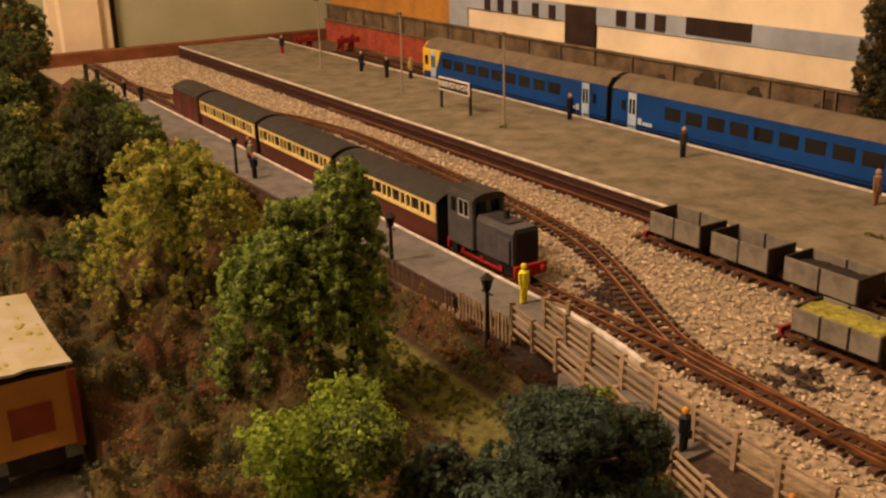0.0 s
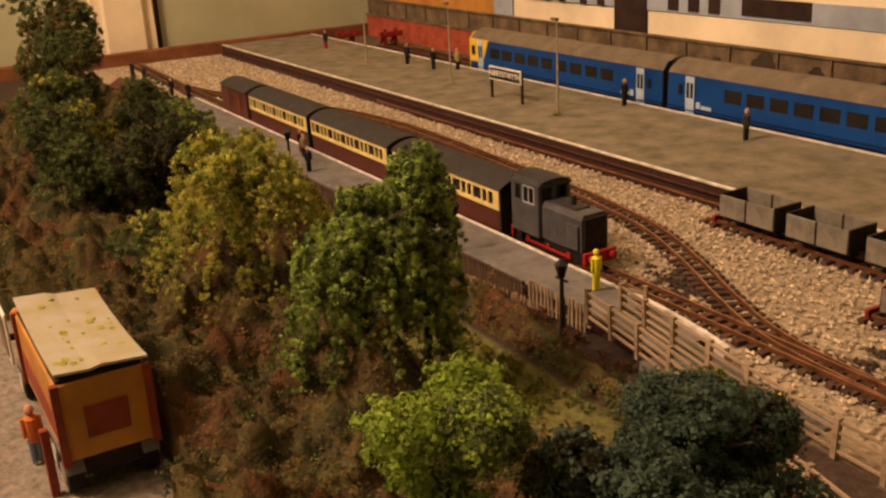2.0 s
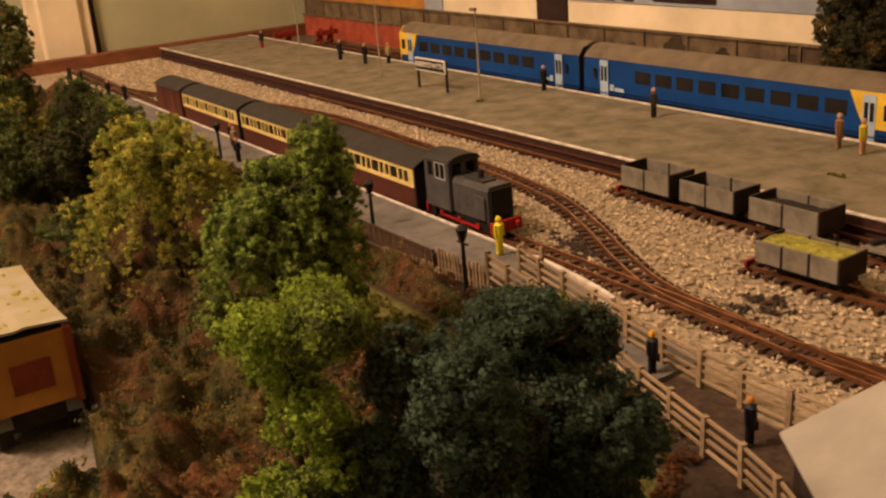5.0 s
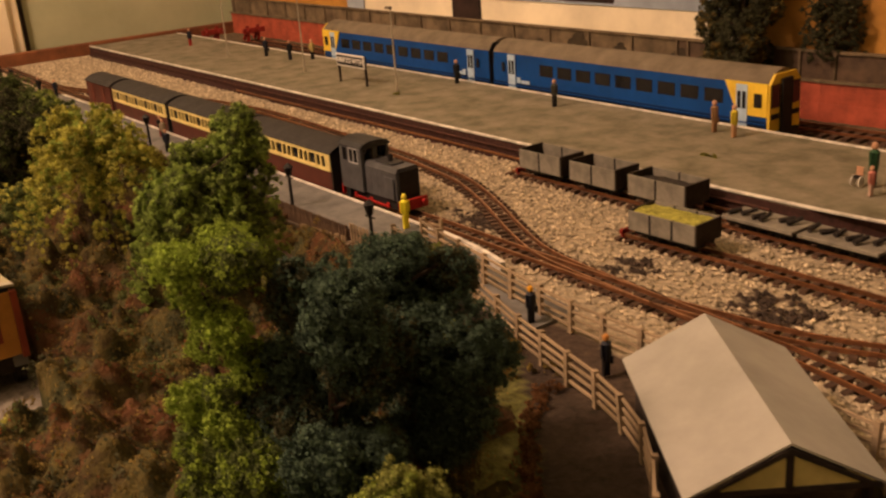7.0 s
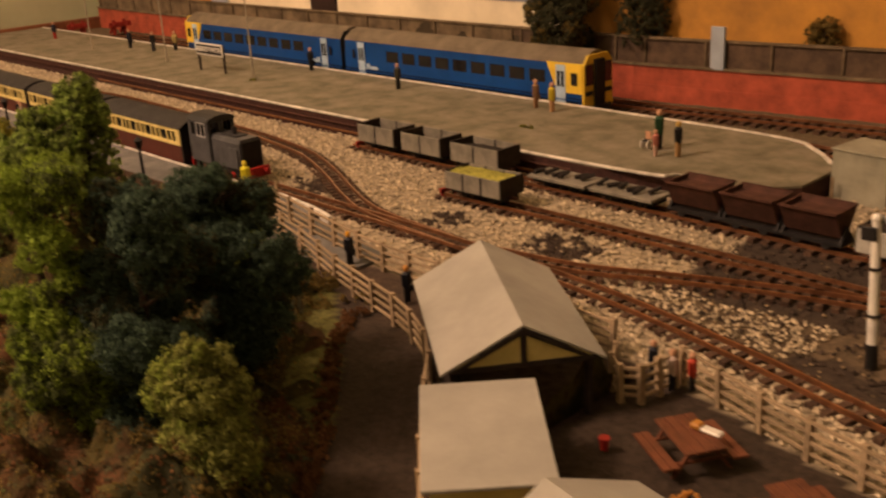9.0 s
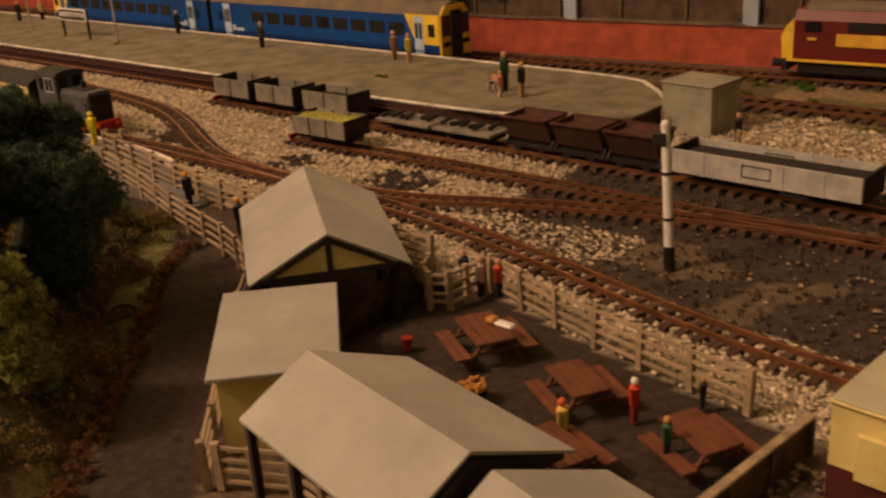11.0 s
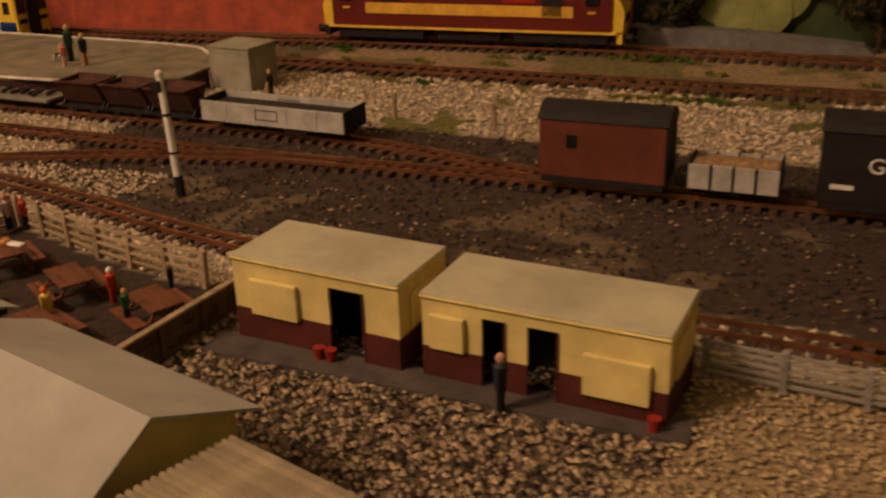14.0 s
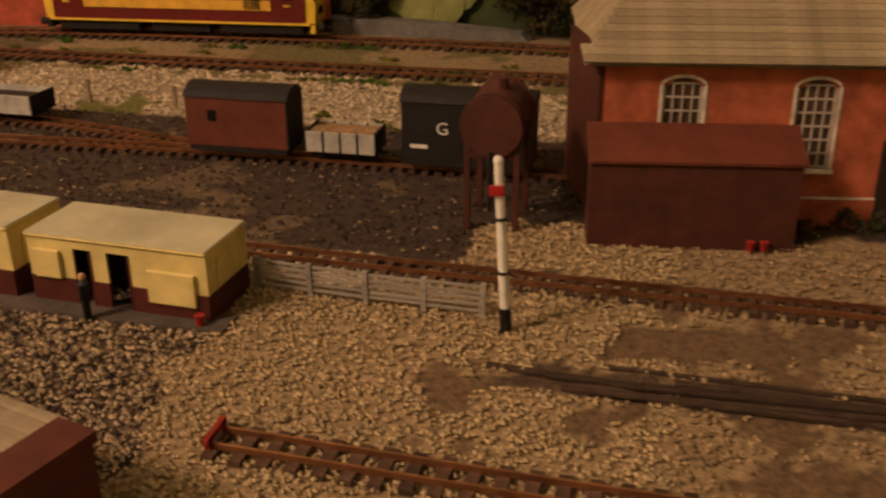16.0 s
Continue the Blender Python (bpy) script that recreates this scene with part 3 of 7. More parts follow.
backwall = thing("boundary_wall", pose(0, 0, 0), "low red brick boundary wall with a grey coping", "wall", kind="structure")
for i, (a, b) in enumerate(zip(WALL[:-1], WALL[1:])):
    h, L = math.degrees(math.atan2(b[1] - a[1], b[0] - a[0])), math.hypot(b[0] - a[0], b[1] - a[1])
    w = part("brickwork", B(0, L, 0, 0.006, -0.002, 0.029), M_wallred, backwall)
    w.matrix_local = pose(a[0], a[1], 0, 0, 0, h)
    w = part("coping", B(0, L, -0.0015, 0.007, 0.029, 0.031), M_bdstone, backwall)
    w.matrix_local = pose(a[0], a[1], 0, 0, 0, h)
    w = part("plinth", B(0, L, -0.0012, 0.004, -0.002, 0.013), M_wallred, backwall)
    w.matrix_local = pose(a[0], a[1], 0, 0, 0, h)
    # fence boards with posts and a top rail on the wall
    f = part("fence_boards", B(0, L, 0.003, 0.0045, 0.031, 0.051), M_bdstone if i == 0 else M_mesh, backwall)
    f.matrix_local = pose(a[0], a[1], 0, 0, 0, h)
    f = part("fence_rail", B(0, L, 0.001, 0.0045, 0.051, 0.053), M_bdstone, backwall)
    f.matrix_local = pose(a[0], a[1], 0, 0, 0, h)
    n = int(L / 0.055)
    for k in range(n + 1):
        f = part("fence_post", B(-0.0009, 0.0009, 0.0008, 0.003, 0.031, 0.052), M_bdstone, backwall)
        f.matrix_local = pose(a[0], a[1], 0, 0, 0, h) @ pose(min(L - 0.002, k * 0.055 + 0.01), 0, 0)

backdrop = thing("backdrop", pose(0, 0, 0), "painted scenic backdrop board behind the layout", "backdrop", kind="structure")


def panel(a, b, y_off, z0, z1, m, name):
    h, L = math.degrees(math.atan2(b[1] - a[1], b[0] - a[0])), math.hypot(b[0] - a[0], b[1] - a[1])
    o = part(name, B(0, L, 0, 0.004, z0, z1), m, backdrop)
    o.matrix_local = pose(a[0], a[1], 0, 0, 0, h) @ pose(0, y_off, 0)
    return o


panel((-1.31, 0.832), (-0.975, 0.830), 0, -0.005, 0.35, M_bdochre, "brown_sky")
panel((-0.975, 0.830), (-0.36, 0.828), 0, -0.005, 0.35, M_bdwhite, "white_building")
panel((-0.36, 0.828), (-0.03, 0.868), 0, -0.005, 0.35, M_bdochre, "ochre_cliff")
panel((-0.03, 0.868), (0.20, 0.892), 0, -0.005, 0.35, M_bdochre, "ochre_cliff")
panel((0.20, 0.892), (1.12, 0.905), 0, -0.005, 0.35, M_bdgreen, "woodland")


def paint(x0, x1, z0, z1, m, name, y=0.8285, dy=0.0):
    return part(name, B(x0, x1, y - 0.0012 - dy, y, z0, z1), m, backdrop)


paint(-0.975, -0.936, 0.0, 0.105, M_bdblue, "blue_band")
paint(-0.936, -0.36, 0.0745, 0.0925, M_bdblue, "blue_band")
paint(-0.752, -0.704, 0.03, 0.0915, M_bddark, "dark_doorway", dy=0.001)
for x in (-0.893, -0.867, -0.840, -0.803, -0.774):
    paint(x - 0.0055, x + 0.0055, 0.0745, 0.089, M_bddark, "dark_window", dy=0.001)
for x in (-0.667, -0.640, -0.614):
    paint(x - 0.007, x + 0.007, 0.0765, 0.0915, M_bddark, "dark_window", dy=0.001)
paint(-0.581, -0.506, 0.0775, 0.0925, M_bddark, "dark_window", dy=0.001)
# weathered arches and bushes painted on the boards of the fence
for x, w, z in ((-0.545, 0.016, 0.047), (-0.49, 0.009, 0.044), (-0.60, 0.010, 0.040), (-0.42, 0.012, 0.043)):
    bm = bmesh.new()
    for dx, dz, q in ((0, 0, 0.55), (-0.55, -0.25, 0.38), (0.5, -0.3, 0.42), (0.2, 0.2, 0.34)):
        ball(bm, (x + dx * w, 0.8178, z - 0.004 + dz * w), w * q, 1.0, 0.08, 0.8, 9, 6)
    part("painted_bush", bm, M_bdtree, backdrop)
# pale blue posts in front of the cliff
for d in ((-0.204, 0.8385), (-0.055, 0.857)):
    obj("gate_post", B(d[0] - 0.006, d[0] + 0.006, d[1] - 0.016, d[1] - 0.013, 0.03, 0.064), M_bdblue, "pale blue post before the cliff", "post")
# painted light bushes and the pale path along the woodland
bm = bmesh.new()
for i, (x, z, r) in enumerate(((0.285, 0.035, 0.022), (0.305, 0.055, 0.028), (0.33, 0.038, 0.02), (0.27, 0.06, 0.02), (0.32, 0.025, 0.018), (0.295, 0.022, 0.016), (0.345, 0.055, 0.017))):
    cyl(bm, (x, 0.8925, z), (x, 0.8885 - 0.0007 * i, z), r, r, 14)
part("painted_bush", bm, M_bdlight, backdrop)
obj("pale_bank", prism(bmesh.new(), [(0.22, -0.002), (0.40, -0.002), (0.39, 0.006), (0.30, 0.012), (0.22, 0.013)], "y", 0.866, 0.884), M_slab, "pale concrete bank under the painted woodland", "bank", kind="structure")


# ---- rolling stock ----
def wheelset(parent, x, gauge, r, w=0.0022):
    bm = bmesh.new()
    for s in (-1, 1):
        cyl(bm, (x, s * gauge / 2 - w / 2, r), (x, s * gauge / 2 + w / 2, r), r, r, 14)
    cyl(bm, (x, -gauge / 2, r), (x, gauge / 2, r), r * 0.25, r * 0.25, 6)
    return part("wheelset", bm, M_black, parent)


def arc(hw, z0, rise, n=9):
    return [(-hw + 2 * hw * i / n, z0 + rise * math.sin(math.pi * i / n) ** 0.75) for i in range(n + 1)]


def on_track(line, x, z=0.0037):
    pts = smoothline(line, 0.001)
    p = min(pts, key=lambda q: abs(q[0] - x))
    return pose(p[0], p[1], z, 0, 0, math.degrees(p[2]))


def pane_mesh(w, h, m):
    me = bpy.data.meshes.new("window")
    bm = box(bmesh.new(), -w / 2, w / 2, -0.0003, 0.0003, 0, h)
    bm.to_mesh(me); bm.free()
    me.materials.append(m)
    return me


def panes(me, name, parent, places, y):
    for x, z in places:
        o = new(name, me)
        o.parent = parent
        o.matrix_local = pose(x, y, z)


def coach(m):
    L, hw = 0.0635, 0.0145
    c = thing("narrow_gauge_coach", m, "brown and cream narrow gauge coach with dark roof", "railway coach", "coaches of the narrow gauge train")
    part("lower_body", B(-L, L, -hw, hw, 0.0035, 0.0165, 0.0004), M_coachbr, c, "dark brown lower panels")
    # solid black fill takes the place of the coach's unlit inside
    part("interior_shade", B(-L + 0.002, L - 0.002, -hw + 0.002, hw - 0.002, 0.0165, 0.0285), M_black, c)
    for s in (-1, 1):
        y0, y1 = (s * hw - 0.0006, s * hw + 0.0006)
        bm = bmesh.new()
        box(bm, -L, L, y0, y1, 0.0165, 0.0188)
        box(bm, -L, L, y0, y1, 0.0262, 0.0285)
        xs, k = -L + 0.0012, 0
        places = {0: [], 1: []}
        widths = (0.0058, 0.0098)
        while xs < L - 0.004:
            w = widths[(k % 3 == 1) * 1]
            if xs + w > L - 0.001:
                break
            box(bm, xs - 0.0011, xs + 0.0005, y0, y1, 0.0188, 0.0262)
            places[(k % 3 == 1) * 1].append((xs + 0.0005 + (w - 0.0005) / 2, 0.0188))
            xs += w + 0.0005
            k += 1
        box(bm, xs - 0.0011, L, y0, y1, 0.0188, 0.0262)
        part("cream_side", bm, M_coachcr, c, "cream window band")
        panes(PANE_S, "window", c, places[0], s * (hw - 0.0008))
        panes(PANE_W, "window", c, places[1], s * (hw - 0.0008))
        part("footboard", B(-L + 0.004, L - 0.004, s * hw - 0.001, s * hw + 0.0016, 0.0022, 0.0032), M_black, c)
    for s in (-1, 1):
        bm = prism(bmesh.new(), [(-hw, 0.0035), (hw, 0.0035)] + arc(hw, 0.0285, 0.0048)[::-1], "x", s * L - 0.0006, s * L + 0.0012 * s)
        part("end", bm, M_black, c, "black coach end")
    part("roof", prism(bmesh.new(), arc(hw + 0.0012, 0.0285, 0.0056), "x", -L - 0.0012, L + 0.0012), M_coachroof, c, "curved dark grey roof", smooth=False)
    part("underframe", B(-L + 0.002, L - 0.002, -0.009, 0.009, 0.0012, 0.0036), M_black, c)
    for x in (-0.042, 0.042):
        for d in (-0.008, 0.008):
            wheelset(c, x + d, 0.009, 0.0030)
    part("coupling", B(L, L + 0.006, -0.002, 0.002, 0.0022, 0.0040), M_black, c)
    return c


PANE_S, PANE_W = pane_mesh(0.0046, 0.0074, M_glassdk), pane_mesh(0.0086, 0.0074, M_glassdk)
first = coach(on_track(MAIN, -0.4605))
for x in (-0.5965, -0.7325):
    copy_thing(first, on_track(MAIN, x))


def brake_van(m):
    c = thing("brake_van", m, "dark brown narrow gauge brake van with dark roof", "railway van")
    L, hw = 0.034, 0.014
    part("body", B(-L, L, -hw, hw, 0.0035, 0.0285, 0.0005), M_coachbr, c)
    part("roof", prism(bmesh.new(), arc(hw + 0.0012, 0.0285, 0.0056), "x", -L - 0.001, L + 0.001), M_coachroof, c)
    for s in (-1, 1):
        for x in (-0.018, 0.012):
            part("door", B(x - 0.005, x + 0.005, s * hw - 0.0004, s * hw + 0.0005, 0.005, 0.026), M_vanbrown, c)
    part("underframe", B(-L + 0.002, L - 0.002, -0.008, 0.008, 0.0012, 0.0036), M_black, c)
    for x in (-0.018, 0.018):
        wheelset(c, x, 0.009, 0.003)
    for y in (-0.006, 0.006):
        part("tail_lamp", ball(bmesh.new(), (-L - 0.001, y, 0.012), 0.0012), M_white, c)
    return c


brake_van(on_track(MAIN, -0.840))


def diesel(m):
    c = thing("diesel_locomotive", m, "small grey narrow gauge diesel locomotive with red buffer beams", "locomotive")
    hw = 0.0128
    part("frame", B(-0.040, 0.037, -0.0095, 0.0095, 0.002, 0.0085), M_black, c)
    cab = bmesh.new()
    # cab walls with openings for the windows
    for s in (-1, 1):
        y0, y1 = s * hw - 0.0005, s * hw + 0.0005
        box(cab, -0.039, -0.009, y0, y1, 0.0085, 0.0285)
        box(cab, -0.039, -0.009, y0, y1, 0.0375, 0.0395)
        for a, b in ((-0.039, -0.035), (-0.0285, -0.026), (-0.0130, -0.009)):
            box(cab, a, b, y0, y1, 0.0285, 0.0375)
    for x in (-0.039, -0.009):
        box(cab, x - 0.0005, x + 0.0005, -hw, hw, 0.0085, 0.0275)
        box(cab, x - 0.0005, x + 0.0005, -hw, hw, 0.0380, 0.0415)
        for a, b in ((-hw, -0.0105), (-0.002, 0.002), (0.0105, hw)):
            box(cab, x - 0.0005, x + 0.0005, a, b, 0.0275, 0.0380)
    body = part("cab", cab, M_locogrey, c, "grey cab")
    for s in (-1, 1):
        bm = bmesh.new()
        y0, y1 = s * hw - 0.0006, s * hw + 0.0009
        for a, b, z0, z1 in ((-0.0262, -0.0254, 0.028, 0.038), (-0.0138, -0.013, 0.028, 0.038), (-0.0262, -0.013, 0.0275, 0.0283), (-0.0262, -0.013, 0.0375, 0.0383), (-0.0200, -0.0192, 0.028, 0.038)):
            box(bm, a, b, y0, y1, z0, z1)
        part("window_frame", bm, M_framegrey, body, "light grey window frame")
        part("window", B(-0.026, -0.013, s * hw - 0.0002, s * hw + 0.0002, 0.0285, 0.0375), M_glassdk, body)
        part("window", B(-0.035, -0.0285, s * hw - 0.0002, s * hw + 0.0002, 0.0285, 0.0375), M_glassdk, body)
        part("door", B(-0.0275, -0.0122, s * hw, s * hw + 0.0008, 0.009, 0.0272), M_locogrey, body)
    part("roof", prism(bmesh.new(), [(-0.0142, 0.0392), (-0.0105, 0.0420), (-0.004, 0.0432), (0.004, 0.0432), (0.0105, 0.0420), (0.0142, 0.0392), (0.0135, 0.0388), (-0.0135, 0.0388)], "x", -0.0408, -0.0072), M_locoroof, c, "dark cab roof with overhang")
    hood = part("bonnet", prism(bmesh.new(), [(-0.0105, 0.0085), (-0.0105, 0.0275), (-0.0085, 0.0305), (0.0085, 0.0305), (0.0105, 0.0275), (0.0105, 0.0085)], "x", -0.0085, 0.033), M_locogrey, c, "grey engine bonnet")
    for s in (-1, 1):
        for x in (-0.004, 0.0045, 0.013):
            part("bonnet_door", B(x - 0.0035, x + 0.0035, s * 0.0105 - 0.0002, s * 0.0105 + 0.0004, 0.011, 0.0262), M_locogrey, hood)
        part("side_box", B(0.0185, 0.031, s * 0.0105 - 0.001, s * 0.0122, 0.0095, 0.0245, 0.0004), M_locogrey, hood)
    part("radiator", B(0.033, 0.0345, -0.0088, 0.0088, 0.010, 0.0285, 0.0003), M_black, hood, "black radiator grille")
    part("cover", B(0.000, 0.022, -0.006, 0.006, 0.0305, 0.0316, 0.0003), M_locoroof, hood)
    part("exhaust", cyl(bmesh.new(), (0.012, 0, 0.0312), (0.012, 0, 0.0365), 0.0022, 0.0019, 12), M_black, hood)
    for x0, x1 in ((0.0365, 0.039), (-0.0415, -0.0395)):
        beam = part("buffer_beam", B(x0, x1, -0.0128, 0.0128, 0.0025, 0.0098, 0.0003), M_red, c, "red buffer beam")
        for y in (-0.0085, 0.0085):
            d = 0.0035 if x0 > 0 else -0.0035
            part("buffer", cyl(bmesh.new(), (x0, y, 0.0065), (x0 + d + (x1 - x0), y, 0.0065), 0.0017, 0.0021, 10), M_red, beam)
    for s in (-1, 1):
        bm = B(-0.026, 0.022, s * 0.0108 - 0.0006, s * 0.0108 + 0.0006, 0.0028, 0.0040)
        for x in (-0.024, -0.002, 0.020):
            box(bm, x - 0.002, x + 0.002, s * 0.0106 - 0.0006, s * 0.0114 + 0.0006, 0.0024, 0.0062, 0.0003)
        part("coupling_rod", bm, M_red, c, "red coupling rod")
        part("step", B(-0.036, -0.030, s * 0.0112 - 0.001, s * 0.0112 + 0.001, 0.001, 0.0085), M_black, c)
    for x in (-0.024, -0.002, 0.020):
        wheelset(c, x, 0.009, 0.0042)
    return c


diesel(on_track(MAIN, -0.3570) @ Matrix.Diagonal((0.83, 0.82, 0.93, 1)))


def open_wagon(m, half, h, body, load, loadz, label, group="", posts=2, hw=0.0105):
    c = thing("open_wagon", m, label, "railway wagon", group)
    z0 = 0.0058
    for s in (-1, 1):
        side = part("side", B(-half, half, s * hw - 0.0006, s * hw + 0.0006, z0, z0 + h, 0.0002), body, c)
        for k in range(posts):
            x = -half + 2 * half * (k + 1) / (posts + 1)
            part("strap", B(x - 0.0006, x + 0.0006, s * hw - 0.0009, s * hw + 0.0010, z0 - 0.0006, z0 + h), M_black, side)
        # ends take a near-black material, their shade put into the colour
        part("end", B(s * half - 0.0007, s * half + 0.0007, -hw, hw, z0, z0 + h + 0.0004, 0.0002), M_timber if body is M_waggrey else M_black, c, "end with shade in its dark colour")
    part("floor", B(-half, half, -hw, hw, z0, z0 + 0.001), M_timber, c)
    if load:
        bm = bmesh.new()
        bmesh.ops.create_grid(bm, x_segments=16, y_segments=8, size=1, matrix=Matrix.Translation((0, 0, loadz)) @ Matrix.Diagonal((half - 0.0008, hw - 0.0008, 1, 1)))
        for v in bm.verts:
            v.co.z += noise.noise(v.co * 260) * 0.0012 + 0.001 * (1 - abs(v.co.y) / hw)
        part("load", bm, load, c, smooth=True)
    part("underframe", B(-half + 0.001, half - 0.001, -0.007, 0.007, 0.0028, z0), M_black, c)
    for x in (-half * 0.5, half * 0.5):
        wheelset(c, x, 0.009, 0.0026)
    for s in (-1, 1):
        part("coupling", B(s * half - 0.001, s * half + 0.003 * s + 0.001, -0.0012, 0.0012, 0.0036, 0.0052), M_wagrust, c)
    return c


w1 = open_wagon(on_track(LINE_A, -0.3165), 0.0195, 0.0125, M_waggrey, None, 0, "grey planked open wagon with shade-darkened ends, empty", "open wagons by the platform", 1)
copy_thing(w1, on_track(LINE_A, -0.2695))
open_wagon(on_track(LINE_A, -0.2175), 0.0215, 0.0125, M_waggrey, M_coal, 0.0135, "grey open wagon with a dark load", "open wagons by the platform", 1)
open_wagon(on_track(LINE_B, -0.1735), 0.0220, 0.0108, M_waggrey, M_moss, 0.0150, "grey open wagon heaped with yellow-green moss", "", 2)


def flat_wagon(m, seed):
    c = thing("flat_wagon", m, "low flat wagon carrying dark scrap", "railway wagon", "flat wagons")
    part("deck", B(-0.0225, 0.0225, -0.0105, 0.0105, 0.0052, 0.0072, 0.0003), M_waggrey, c)
    rnd = random.Random(seed)
    for k in range(6):
        x, y = -0.017 + 0.0068 * k + rnd.uniform(-0.001, 0.001), rnd.uniform(-0.004, 0.004)
        bm = bmesh.new()
        cyl(bm, (x - 0.002, y - 0.004, 0.0086), (x + rnd.uniform(-.002, .003), y + 0.004, 0.0086 + rnd.uniform(0, .002)), 0.0015, 0.0012, 8)
        part("scrap", bm, M_coal, c)
    part("underframe", B(-0.021, 0.021, -0.007, 0.007, 0.0026, 0.0052), M_black, c)
    for x in (-0.011, 0.011):
        wheelset(c, x, 0.009, 0.0026)


flat_wagon(on_track(LINE_A, -0.1485), 4)
flat_wagon(on_track(LINE_A, -0.1005), 9)


def tipper(m):
    c = thing("tipper_wagon", m, "dark rusty v-shaped tipper wagon, empty", "railway wagon", "tipper wagons")
    prof = [(-0.011, 0.0205), (-0.0035, 0.0065), (0.0035, 0.0065), (0.011, 0.0205), (0.0102, 0.0205), (0.003, 0.0072), (-0.003, 0.0072), (-0.0102, 0.0205)]
    part("skip", prism(bmesh.new(), prof, "x", -0.0145, 0.0145), M_wagrust, c)
    for s in (-1, 1):
        part("end", prism(bmesh.new(), [(-0.011, 0.0205), (-0.0035, 0.0065), (0.0035, 0.0065), (0.011, 0.0205)], "x", s * 0.0145 - 0.0005, s * 0.0145 + 0.0005), M_wagrust, c)
        part("cradle", prism(bmesh.new(), [(-0.007, 0.004), (0.007, 0.004), (0.0, 0.012)], "x", s * 0.0155 - 0.0005, s * 0.0155 + 0.0008), M_black, c)
        part("lip", B(-0.015, 0.015, s * 0.011 - 0.0006, s * 0.011 + 0.0006, 0.0198, 0.0210), M_wagrust, c)
    part("underframe", B(-0.017, 0.017, -0.006, 0.006, 0.0026, 0.0048), M_black, c)
    part("load", B(-0.014, 0.014, -0.0085, 0.0085, 0.0165, 0.0178), M_wagrust, c)
    for x in (-0.008, 0.008):
        wheelset(c, x, 0.009, 0.0026)
    return c


t1 = tipper(on_track(LINE_A, -0.0535))
for x in (-0.0195, 0.0145):
    copy_thing(t1, on_track(LINE_A, x))


def bogie_open(m):
    c = thing("bogie_open_wagon", m, "long light grey bogie open wagon with black ends", "railway wagon")
    half, hw, z0, h = 0.0475, 0.0120, 0.0050, 0.0118
    for s in (-1, 1):
        side = part("side", B(-half, half, s * hw - 0.0006, s * hw + 0.0006, z0, z0 + h, 0.0002), M_waglight, c)
        for x in (-0.030, -0.0105, 0.0105, 0.030):
            part("strap", B(x - 0.0005, x + 0.0005, s * hw - 0.0009, s * hw + 0.0010, z0, z0 + h), M_framegrey, side)
        bm = bmesh.new()
        for a, b, z1, z2 in ((-0.010, 0.005, 0.0138, 0.0144), (-0.010, 0.005, 0.0082, 0.0088), (-0.010, -0.0094, 0.0082, 0.0144), (0.0044, 0.005, 0.0082, 0.0144)):
            box(bm, a, b, s * hw - 0.0007, s * hw + 0.0011, z1, z2)
        part("door_frame", bm, M_black, side)
        part("end", B(s * half - 0.0007, s * half + 0.0007, -hw, hw, z0, z0 + h + 0.0003), M_black, c)
        part("brake_lever", B(0.010, 0.024, s * (hw + 0.0012) - 0.0004, s * (hw + 0.0012) + 0.0004, 0.0030, 0.0042), M_black, c)
    part("floor", B(-half, half, -hw, hw, z0, z0 + 0.001), M_black, c)
    part("load", B(-half + 0.001, half - 0.001, -hw + 0.0008, hw - 0.0008, 0.012, 0.0132), M_coal, c)
    part("underframe", B(-half + 0.002, half - 0.002, -0.007, 0.007, 0.0025, z0), M_black, c)
    for x in (-0.036, -0.026, 0.026, 0.036):
        wheelset(c, x, 0.009, 0.0026)


bogie_open(on_track(LINE_A, 0.0885))


def covered_van(m, half, h, body, roof, label):
    c = thing("covered_van", m, label, "railway van")
    hw = 0.0125
    part("body", B(-half, half, -hw, hw, 0.0060, h, 0.0003), body, c)
    part("roof", prism(bmesh.new(), arc(hw + 0.0008, h, 0.0062), "x", -half - 0.0008, half + 0.0008), roof, c)
    part("underframe", B(-half + 0.001, half - 0.001, -0.0125, 0.0125, 0.0030, 0.0060), M_black, c)
    for x in (-half * 0.5, half * 0.5):
        wheelset(c, x, 0.009, 0.0030)
    return c


v = covered_van(on_track(LINE_C, 0.2870), 0.0295, 0.0335, M_vanbrown, M_black, "brown covered van with a dark curved roof")
part("window", B(-0.0165, -0.0115, -0.0130, -0.0124, 0.0205, 0.0265), M_glassdk, v)
# only the end turned from the lamp is black: shade as colour
part("end_panel", B(0.0290, 0.0300, -0.0126, 0.0126, 0.006, 0.0335), M_black, v, "end blackened for shade")
open_wagon(on_track(LINE_C, 0.3465), 0.0195, 0.0115, M_waglight, M_sand, 0.0160, "light grey open wagon with a brown load", "", 3)
gv = covered_van(on_track(LINE_C, 0.4160), 0.0350, 0.0375, M_black, M_black, "black covered van with white lettering")


def lettering(text, size, m, parent, where, bold=0.0):
    cu = bpy.data.curves.new("lettering", "FONT")
    cu.body, cu.size, cu.align_x, cu.align_y, cu.extrude = text, size, "CENTER", "CENTER", 0.00012
    cu.offset = bold
    cu.materials.append(m)
    o = new("lettering", cu)
    o.parent = parent
    o.matrix_local = where
    return o


lettering("G", 0.0095, M_white, gv, pose(-0.0125, -0.0128, 0.0235, 90, 0, 0))
